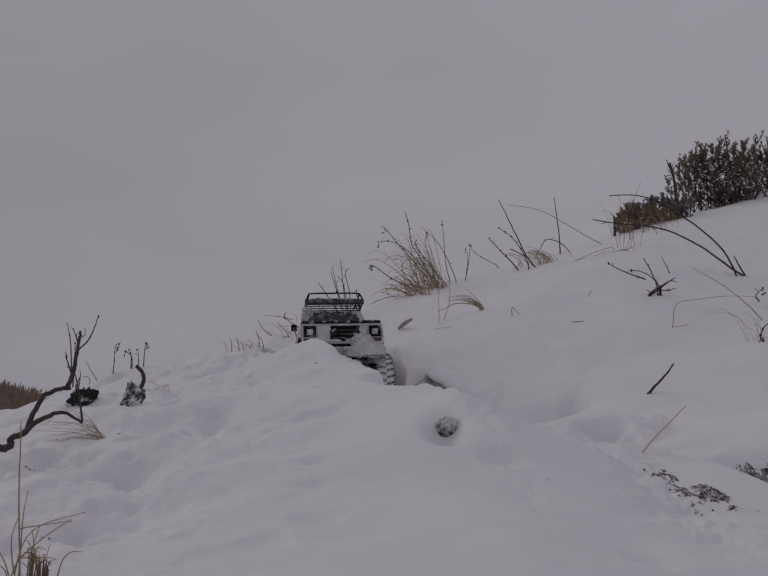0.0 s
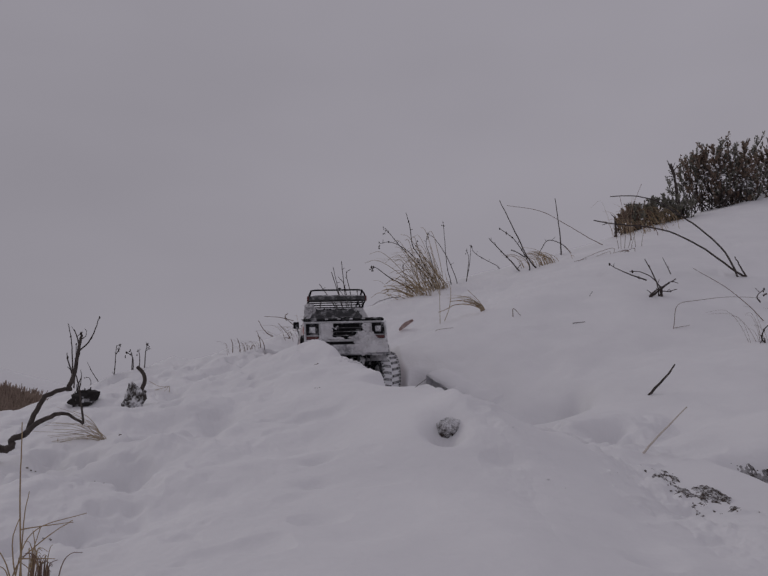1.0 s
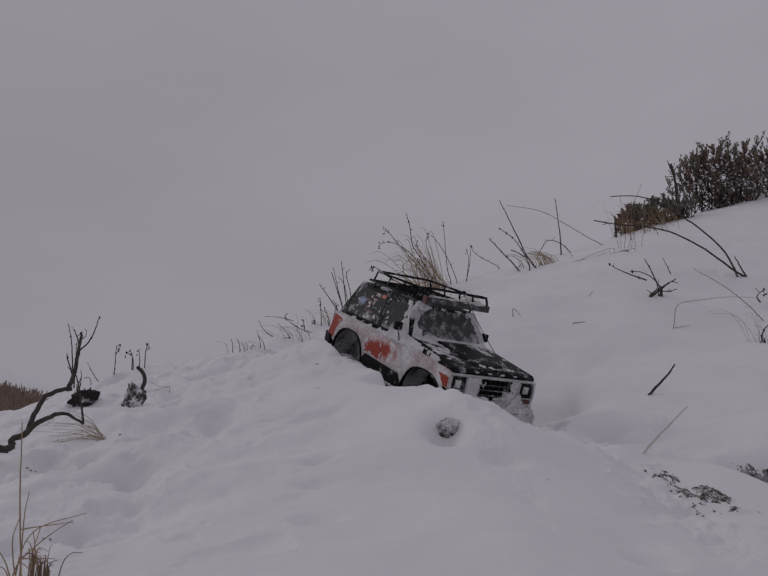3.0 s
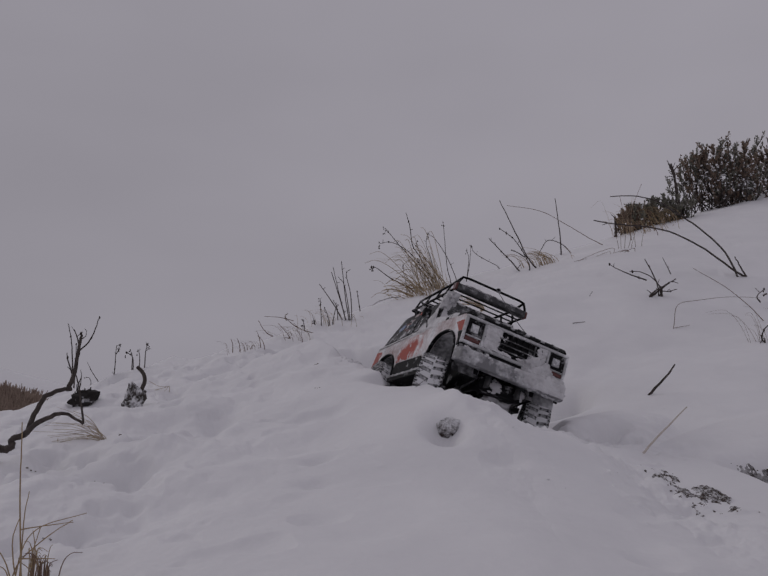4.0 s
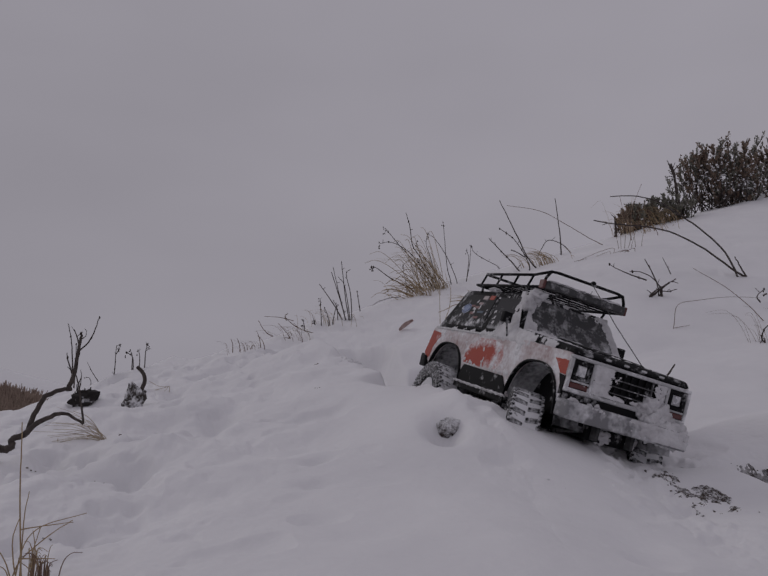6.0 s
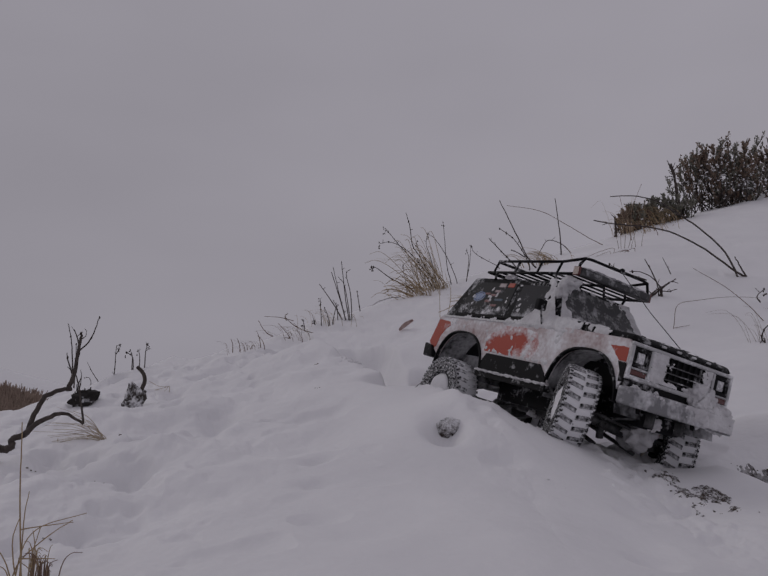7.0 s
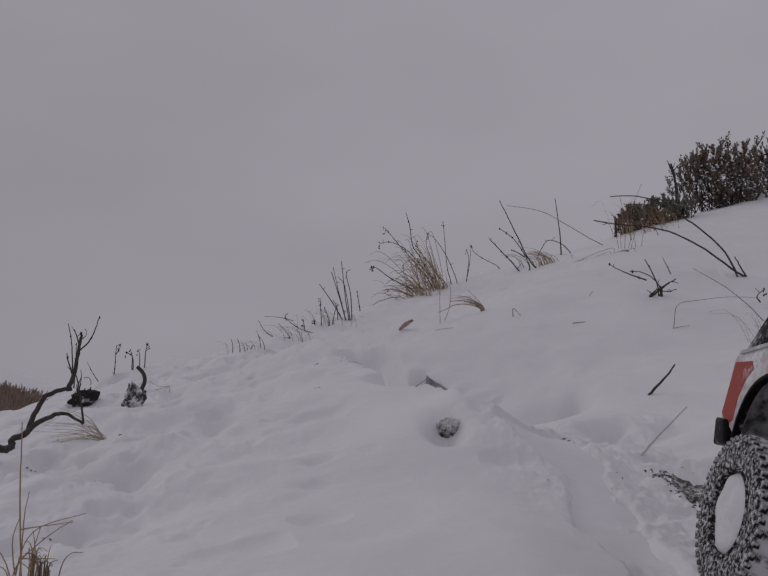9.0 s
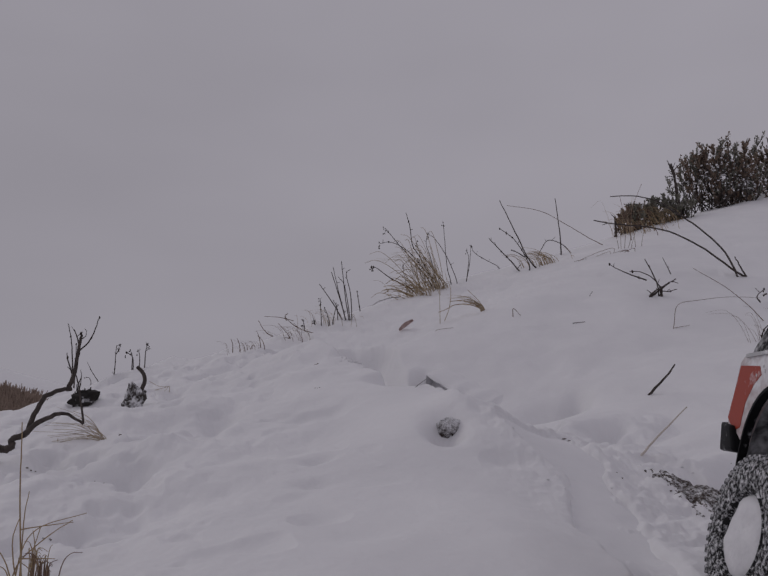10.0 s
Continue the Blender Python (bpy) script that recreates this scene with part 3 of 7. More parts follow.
def snow_cornice(a, b, over, label):
    """A thin lip of snow that overhangs the lane between two points of its upper edge."""
    bm = bmesh.new()
    a, b = Vector((*a, 0)), Vector((*b, 0))
    out = Vector((b.y - a.y, a.x - b.x, 0)).normalized()
    rows = []
    for i in range(61):
        t = i / 60
        c = a.lerp(b, t) + out * 0.012 * noise.noise(Vector((t * 5, 3, 0)))
        fade = min(1.0, 4 * t, 4 * (1 - t))
        z = ground_at(c.x - 0.055 * out.x, c.y - 0.055 * out.y)
        reach = over * (0.6 + 0.4 * fade) * (1 + 0.5 * noise.noise(Vector((t * 9, 7, 0))))
        row = []
        for d, h in ((-0.055, -0.004), (-0.03, 0.003), (0.0, 0.006), (reach * 0.6, 0.003), (reach, -0.003), (reach * 0.98, -0.008), (reach * 0.5, -0.009), (-0.02, -0.012)):
            row.append(bm.verts.new((c.x + out.x * d, c.y + out.y * d, z + h * fade - (0.021 + 0.018 * t) * (d + 0.055) / (0.055 + reach))))
            q = row[-1].co
            q.z += (1 - min(1.0, 12 * t, 12 * (1 - t))) * (ground_at(q.x, q.y) - 0.003 - q.z)
        rows.append(row)
    for p, q in zip(rows, rows[1:]):
        for j in range(len(p) - 1):
            bm.faces.new((p[j], p[j + 1], q[j + 1], q[j]))
    bmesh.ops.recalc_face_normals(bm, faces=bm.faces)
    return tagged(part("snow_cornice", bm, SNOW), label, "snow")


snow_cornice((0.118, 2.157), (0.285, 1.967), 0.030, "thin overhanging lip of snow above the ploughed lane")
PUSHED = snow_ridge(((0.245, 0.915), (0.270, 0.875), (0.305, 0.855), (0.350, 0.845), (0.410, 0.815), (0.500, 0.760)), (0.10, 0.070), 0.045, 14, "ragged ridge of snow pushed up before the wheels", (0.3, 0.15), 0.4)
BERM = snow_ridge(((0.176, 0.990), (0.183, 0.900), (0.185, 0.800), (0.189, 0.700), (0.195, 0.640), (0.190, 0.570)), (0.17, 0.080), 0.050, 17, "soft bank of snow pushed up beside the wheel rut", (0.45, 0.25), 0.12)


# ---- dead plants ----
def shrub(name, label, category, base, stems, mat, group=""):
    """Bent stems of (thickness, points from the foot); thin ones carry small buds."""
    joined = len(stems) > 14 or category in ("grass", "leaf")
    bm = bmesh.new()
    rnd = random.Random(round(base[0] * 1000) + len(stems))
    top = None if joined or len(stems) == 1 else new(name)
    for thick, pts in stems:
        line = curved(pts, 4)
        line = [p + Vector([rnd.uniform(-0.5, 0.5) * thick * 0.35 for _ in range(3)]) for p in line]
        if abs(pts[0][2]) < 0.012:
            line.insert(0, line[0] + Vector((0, 0, -0.03)))
        thick *= 0.90 if thick > 0.010 else 0.80 if thick > 0.004 and base[1] < 2.0 else (0.78 if category in ("weed", "shrub") and base[1] < 2.9 else (0.90 if base[1] < 0.8 else 0.58))
        tube(bm, line, thick, 6, thick * 0.45)
        if mat is BARK and thick < 0.0035:
            for p in line[2::2]:
                if rnd.random() < 0.35:
                    lump(bm, p, [thick * rnd.uniform(1.0, 1.5), thick, thick * rnd.uniform(1.3, 2.4)], rnd.random() * 9, 0.5, 1)
                elif rnd.random() < 0.3:
                    tube(bm, [p, p + Vector((rnd.uniform(-1, 1), rnd.uniform(-1, 1), rnd.uniform(0.2, 1.2))) * thick * 6], thick * 0.5, 4, thick * 0.25)
        if mat is BARK and thick < 0.003 and category == "weed":
            for _ in range(5):
                lump(bm, line[-1] + Vector((rnd.uniform(-1, 1), 0, rnd.uniform(-4, 1))) * thick * 2.6, [thick * rnd.uniform(0.8, 1.4), thick, thick * rnd.uniform(0.9, 1.8)], rnd.random() * 9, 0.6, 1)
        if top:
            part("stem", bm, mat, top)
            bm = bmesh.new()
    ob = top or part(name, bm, mat)
    ob.location = (base[0], base[1], ground_at(*base))
    return tagged(ob, label, category, group, "stuff" if joined and len(stems) > 14 else "")


def grass_fan(name, label, base, count, height, lean, spread, mat, seed, thick=0.0012):
    """Blades that fan out of one foot."""
    rnd = random.Random(seed)
    bm = bmesh.new()
    for _ in range(count):
        x, y = rnd.gauss(0, spread), rnd.gauss(0, spread)
        h = height * rnd.uniform(0.45, 1.1)
        dx, dy = lean[0] * h + rnd.gauss(0, 0.38) * h, lean[1] * h + rnd.gauss(0, 0.25) * h
        droop = rnd.uniform(0.0, 0.35) * h
        pts = [(x, y, -0.02), (x + dx * 0.25, y + dy * 0.25, h * 0.45), (x + dx * 0.62, y + dy * 0.62, h * 0.85), (x + dx * 1.15, y + dy * 1.1, h - droop)]
        tube(bm, curved(pts, 3), thick, 4, thick * 0.35)
    ob = part(name, bm, mat)
    ob.location = (base[0], base[1], ground_at(*base))
    return tagged(ob, label, "grass", "dry grass on the slope", "stuff")


def sagebrush(base, size, seed, label, brown=0.3, count=60, snowy=0.1):
    """A woody bush: stems that fan out of one foot, each ending in an upright leafy plume, with bare wood below."""
    rnd = random.Random(seed)
    top = new("sagebrush")
    top.location = (base[0], base[1], ground_at(*base) - 0.03)
    wood, leaf, dry, snow = bmesh.new(), bmesh.new(), bmesh.new(), bmesh.new()
    w, d, h = size

    def plume(foot, end, leaves, bm, thick):
        tube(wood, [foot, foot.lerp(end, 0.5) + Vector((rnd.gauss(0, 0.004), rnd.gauss(0, 0.004), 0)), end], thick, 4, thick * 0.5)
        along = (end - foot).normalized()
        for _ in range(leaves):
            t = rnd.random() ** 0.7
            c = foot.lerp(end, t)
            out = (along * rnd.uniform(0.7, 1.6) + Vector((rnd.gauss(0, 0.55), rnd.gauss(0, 0.55), rnd.gauss(0, 0.3)))).normalized()
            side = out.cross(Vector((rnd.gauss(0, 1), rnd.gauss(0, 1), rnd.gauss(0, 1)))).normalized()
            n, b = rnd.uniform(0.012, 0.028) * (1.15 - 0.4 * t), rnd.uniform(0.0028, 0.0054)
            bm.faces.new([bm.verts.new(c), bm.verts.new(c + out * n * 0.55 + side * b), bm.verts.new(c + out * n), bm.verts.new(c + out * n * 0.5 - side * b)])

    for _ in range(count):
        x0, y0 = rnd.gauss(0, 0.46) * w, rnd.gauss(0, 0.3) * d
        u, v = rnd.uniform(-1, 1), rnd.uniform(-1, 1)
        tall = h * (1 - 0.42 * u * u) * (0.55 + 0.47 * rnd.random() ** 0.5)
        tip = Vector((0.35 * x0 + 0.85 * w * u, 0.35 * y0 + 0.8 * d * v, tall))
        foot = Vector((x0, y0, 0))
        elbow = foot.lerp(tip, 0.45) + Vector((0.10 * w * u, 0, -0.05 * h * abs(u)))
        line = curved([foot, elbow, tip.lerp(elbow, 0.35), tip], 3)
        tube(wood, line, 0.0036, 5, 0.0012)
        mat = dry if rnd.random() < brown * (0.55 + 0.9 * abs(u)) else leaf
        k = len(line)
        plume(line[int(k * 0.62)], tip + Vector((0, 0, 0.016)), 26, mat, 0.0014)
        for _ in range(7):
            q = line[rnd.randrange(int(k * 0.15), k - 1)]
            reach = rnd.uniform(0.04, 0.085) * (h / 0.4) ** 0.5
            plume(q, q + Vector((rnd.gauss(0, 0.35) + 0.4 * u, rnd.gauss(0, 0.4), 1.0)).normalized() * reach, 13, mat, 0.0012)
        if rnd.random() < snowy:
            q = line[int(k * 0.5)] + Vector((0, -0.3 * d, 0))
            for _ in range(3):
                c = q + Vector((rnd.gauss(0, 0.04), rnd.gauss(0, 0.03), rnd.uniform(-0.09, 0.02)))
                lump(snow, c, (rnd.uniform(0.003, 0.008), rnd.uniform(0.003, 0.008), rnd.uniform(0.002, 0.005)), rnd.random() * 9, 0.9, 1)
    tagged(part("trunk", wood, BARK, top, "bare brown forking limbs"), kind="stuff")
    if leaf.faces:
        tagged(part("crown", leaf, LEAF, top, "grey-green narrow leaves", smooth=False), kind="stuff")
    if dry.faces:
        tagged(part("dry_foliage", dry, LEAF_BROWN, top, "brown withered leaves", smooth=False), kind="stuff")
    if snow.faces:
        tagged(part("snow_clump", snow, SNOW, top, "snow caught in the twigs"), kind="stuff")
    return tagged(top, label, "bush", "sagebrush on the crest")


def stump(name, label, base, size, seed, horn, mat=None):
    """A rotten stub of wood with snow on its bark."""
    top = new(name)
    top.location = (base[0], base[1], ground_at(*base))
    bm = bmesh.new()
    lump(bm, (0, 0, size[2] * 0.45), size, seed, 0.40, 4)
    for v in bm.verts:          # bark in ragged plates, the crown leaning over
        k = v.co.z / size[2]
        v.co.x += 0.25 * size[0] * (k - 0.5)
        v.co += Vector((noise.noise(v.co * 130 + Vector((seed, 0, 0))), noise.noise(v.co * 130), 0.4 * noise.noise(v.co * 240))) * 0.16 * size[0]
    part("stub", bm, mat or STUMP, top)
    rnd = random.Random(round(seed * 10))
    for k in range(3 if horn else 6):
        bm = bmesh.new()
        x = size[0] * rnd.uniform(-0.8, 0.9)
        z = size[2] * rnd.uniform(0.7, 1.25)
        tube(bm, [(x * 0.7, 0, z * 0.5), (x, -0.002, z), (x + rnd.uniform(-0.006, 0.008), -0.003, z + rnd.uniform(0.006, 0.016))], 0.0030, 6, 0.0010)
        part("splinter", bm, ROT, top, "dark torn splinter of wood")
    if horn:
        bm = bmesh.new()
        tube(bm, curved(horn, 4), 0.0040, 8, 0.0034)
        part("horn", bm, BARK, top, "dark bent broken limb")
    return tagged(top, label, "stump", "stumps on the slope")


shrub("gnarled_branch", "dark gnarled dead branch with twisted limbs lying on snow", "branch", (-0.512, 1.100), (
        (0.0076, ((-0.043, 0, -0.007), (-0.043, 0, 0.017), (-0.022, 0, 0.022), (-0.011, 0, 0.019), (-0.001, 0, 0.024), (-0.001, 0.001, 0.035), (0.018, 0.001, 0.043), (0.026, 0.002, 0.067), (0.039, 0.004, 0.092), (0.057, 0.004, 0.1), (0.075, 0.004, 0.103))),
        (0.0052, ((0.016, -0.002, 0.041), (0.036, -0.003, 0.057), (0.057, -0.004, 0.067), (0.076, -0.005, 0.068), (0.098, -0.003, 0.054))),
        (0.0045, ((0.072, 0, 0.101), (0.079, 0, 0.124), (0.082, 0, 0.145), (0.085, 0, 0.169), (0.086, 0, 0.183))),
        (0.0021, ((0.078, 0.013, 0.156), (0.091, 0.015, 0.17), (0.099, 0.017, 0.19), (0.103, 0.018, 0.206))),
        (0.0017, ((0.075, 0.006, 0.121), (0.071, 0.008, 0.156), (0.067, 0.01, 0.177), (0.062, 0.011, 0.195))),
        (0.0021, ((0.078, 0.017, 0.162), (0.072, 0.019, 0.178), (0.067, 0.02, 0.188))),
        (0.0021, ((0.071, 0.015, 0.123), (0.063, 0.018, 0.141), (0.059, 0.02, 0.155))),
        (0.0028, ((0.094, 0.007, 0.055), (0.085, 0.014, 0.087), (0.078, 0.02, 0.111), (0.072, 0.023, 0.125))),
        (0.0014, ((0.084, 0.009, 0.101), (0.085, 0.012, 0.118), (0.083, 0.013, 0.13))),
        (0.0014, ((0.073, 0.032, 0.175), (0.079, 0.033, 0.18), (0.08, 0.034, 0.188))),
        (0.0017, ((0.087, -0.019, 0.103), (0.091, -0.028, 0.139), (0.093, -0.034, 0.162))),
    ), BARK)
shrub("thin_twig", "thin bare twigs poking out of the snow", "twig", (-0.781, 2.135), (
        (0.0020, ((0.009, -0, 0.001), (-0.011, -0.001, 0.03), (-0.026, -0.001, 0.056))),
        (0.0020, ((-0.027, 0.004, -0.016), (-0.013, 0.001, -0.007), (-0.018, 0.003, 0.013), (-0.032, 0.003, 0.013))),
    ), BARK, group="twigs along the slope")
shrub("dry_weed", "thin dry weed stalk with dark seed heads", "weed", (-0.735, 2.151), (
        (0.0020, ((-0.002, 0, -0.009), (-0.002, 0, 0.006), (-0.002, 0.003, 0.044), (-0.002, 0.005, 0.074), (0.005, 0.006, 0.08))),
        (0.0013, ((-0.004, 0.01, 0.055), (0.004, 0.013, 0.069), (0.005, 0.015, 0.081))),
    ), BARK, group="weeds along the crest")
shrub("dry_weed", "branching dry weed with dark seed heads", "weed", (-0.685, 2.201), (
        (0.0021, ((-0.018, 0, -0.014), (-0.018, 0, 0.02), (-0.023, -0.003, 0.034), (-0.037, -0.005, 0.043))),
        (0.0021, ((-0.021, -0, -0.015), (-0.021, -0, 0.03), (-0.027, -0, 0.048))),
        (0.0021, ((-0, -0.001, -0.01), (-0, -0.001, 0.03), (-0.004, -0.004, 0.051))),
        (0.0021, ((0.015, 0, -0.009), (0.015, 0, 0.038), (0.017, 0.001, 0.057), (0.018, 0.001, 0.068))),
        (0.0014, ((0.018, 0.001, 0.048), (0.026, 0.002, 0.062))),
    ), BARK, group="weeds along the crest")
shrub("dry_weed", "low brown weeds on the snow crest", "weed", (-0.385, 2.207), (
        (0.0017, ((-0.041, -0.003, -0.021), (-0.041, -0.003, 0.01), (-0.043, -0.006, 0.021), (-0.046, -0.007, 0.029))),
        (0.0017, ((-0.021, -0.001, -0.023), (-0.021, -0.001, 0.003), (-0.024, -0.003, 0.02), (-0.029, -0.004, 0.031))),
        (0.0017, ((-0.007, -0, -0.016), (-0.007, -0, 0.001), (-0.011, -0.001, 0.012), (-0.018, -0.002, 0.02))),
        (0.0017, ((0.01, 0, 0.001), (0.012, 0.002, 0.009), (0.017, 0.003, 0.015))),
        (0.0017, ((0.037, 0.001, -0.006), (0.037, 0.001, 0.01), (0.031, 0.005, 0.036), (0.024, 0.007, 0.053))),
        (0.0017, ((0.048, -0.002, -0.009), (0.048, -0.002, 0.009), (0.041, -0.005, 0.027), (0.029, -0.007, 0.039))),
    ), STRAW_DARK, group="weeds along the crest")
shrub("dry_weed", "bent reddish brown weed stems on snow", "weed", (-0.336, 2.691), (
        (0.0025, ((0.008, 0, -0), (-0.042, 0, 0.003), (-0.077, 0.004, 0.026), (-0.099, 0.009, 0.061))),
        (0.0025, ((0.042, -0.006, 0.033), (0.017, -0.009, 0.05), (-0.003, -0.013, 0.07))),
        (0.0021, ((0.012, 0, -0), (-0.001, 0.001, 0.02), (-0.03, 0.003, 0.051))),
        (0.0017, ((0.025, -0.011, 0.058), (-0.025, -0.013, 0.07), (-0.076, -0.014, 0.073))),
        (0.0025, ((0.001, -0.015, 0.058), (-0.004, -0.019, 0.074), (0.006, -0.021, 0.082))),
        (0.0017, ((0.092, 0.003, 0.017), (0.049, 0.006, 0.031), (0.023, 0.009, 0.052))),
    ), STRAW_DARK, group="weeds along the crest")
shrub("dry_weed", "short dry weeds with dark seed heads", "weed", (-0.236, 2.800), (
        (0.0026, ((-0.049, -0.002, -0.037), (-0.049, -0.002, -0.017), (-0.052, -0, 0.003), (-0.055, -0.002, 0.015))),
        (0.0026, ((-0.012, 0, -0.001), (-0.015, -0.002, 0.014), (-0.018, -0.003, 0.024))),
        (0.0026, ((0.011, 0, -0.012), (0.011, 0, 0.001), (0.007, 0.013, 0.056), (0.004, 0.022, 0.094))),
        (0.0026, ((0.038, 0.002, -0.015), (0.038, 0.002, 0.01), (0.031, 0.007, 0.039), (0.023, 0.01, 0.058))),
        (0.0026, ((0.053, -0.001, -0.009), (0.053, -0.001, 0.013), (0.06, -0.005, 0.049), (0.067, -0.008, 0.073))),
    ), BARK, group="weeds along the crest")
shrub("bare_shrub", "small bare shrub with upright thin stems", "shrub", (-0.138, 2.886), (
        (0.0032, ((-0.015, 0, -0.002), (-0.052, 0.014, 0.064), (-0.106, 0.031, 0.141))),
        (0.0032, ((-0.004, 0, 0.003), (-0.026, 0.002, 0.08), (-0.059, 0.004, 0.183))),
        (0.0027, ((-0.006, 0.001, -0.008), (-0.006, 0.001, 0.007), (-0.034, 0.01, 0.119), (-0.054, 0.017, 0.204))),
        (0.0032, ((0.007, -0.001, -0.011), (0.007, -0.001, 0.007), (-0.007, -0.014, 0.096), (-0.02, -0.032, 0.217))),
        (0.0027, ((0.011, 0.002, -0.009), (0.011, 0.002, 0.011), (-0.01, 0.027, 0.131), (-0.036, 0.035, 0.17))),
        (0.0027, ((0.018, 0.002, -0.007), (0.018, 0.002, 0.016), (0.013, 0.009, 0.1), (-0.004, 0.016, 0.176), (0.011, 0.018, 0.195))),
        (0.0027, ((0.049, 0.008, 0.035), (0.043, 0.016, 0.073), (0.037, 0.025, 0.112))),
        (0.0023, ((-0.033, 0, -0.002), (-0.037, 0.009, 0.045), (-0.053, 0.015, 0.079))),
    ), BARK)
shrub("weed_clump", "clump of dark weed stalks with seed heads in the snow", "weed", (0.206, 3.379), (
        (0.0048, ((0, -0.001, -0.01), (0, -0.001, 0.017), (-0.064, -0.01, 0.102), (-0.139, -0.018, 0.188), (-0.203, -0.025, 0.264))),
        (0.0053, ((0.011, -0.001, -0.009), (0.011, -0.001, 0.021), (-0.042, -0.008, 0.125), (-0.081, -0.012, 0.19), (-0.093, -0.018, 0.277), (-0.11, -0.022, 0.333))),
        (0.0042, ((0.032, -0.002, -0.008), (0.032, -0.002, 0.017), (-0.021, -0.011, 0.069), (-0.096, -0.025, 0.154), (-0.171, -0.032, 0.196), (-0.225, -0.031, 0.192))),
        (0.0048, ((-0.086, -0.002, -0.037), (-0.086, -0.002, -0.005), (-0.171, -0.006, 0.038), (-0.236, -0.014, 0.084), (-0.261, -0.015, 0.09))),
        (0.0037, ((0.021, -0.005, -0.011), (0.021, -0.005, 0.027), (-0, -0.025, 0.121), (-0.022, -0.039, 0.184), (-0.016, -0.049, 0.229))),
        (0.0042, ((0.054, -0.001, -0.004), (0.054, -0.001, 0.017), (0, -0.008, 0.092), (-0.053, -0.016, 0.167), (-0.064, -0.019, 0.199))),
        (0.0037, ((0.086, 0.001, 0.004), (0.086, 0.001, 0.028), (0.07, 0.005, 0.105), (0.063, 0.01, 0.217), (0.056, 0.014, 0.303))),
        (0.0037, ((0.111, -0.007, 0.007), (0.111, -0.007, 0.033), (0.074, -0.029, 0.12), (0.02, -0.05, 0.203), (-0.016, -0.056, 0.228))),
        (0.0032, ((-0.086, 0.004, -0.037), (-0.171, 0.004, -0.043), (-0.225, 0.006, -0.058), (-0.261, 0.008, -0.079))),
        (0.0032, ((-0.011, -0.001, -0.013), (-0.011, -0.001, 0.017), (-0.043, -0.004, 0.06), (-0.053, -0.009, 0.124))),
        (0.0032, ((-0.107, 0, -0.045), (-0.107, 0, 0.006), (-0.118, -0.005, 0.06), (-0.122, -0.009, 0.103))),
        (0.0032, ((0.157, 0.005, 0.018), (0.157, 0.005, 0.04), (0.171, 0.015, 0.107), (0.182, 0.029, 0.199))),
        (0.0032, ((0.155, -0, 0.017), (0.155, -0, 0.034), (0.167, -0.001, 0.126), (0.157, -0.002, 0.17))),
    ), BARK)
shrub("thin_twig", "thin bent twig over the snow", "twig", (0.527, 3.582), (
        (0.0034, ((0.005, -0, -0.009), (0.005, -0, 0.015), (-0.057, -0.003, 0.047), (-0.107, -0.006, 0.082), (-0.12, -0.009, 0.116))),
    ), BARK, group="twigs along the slope")
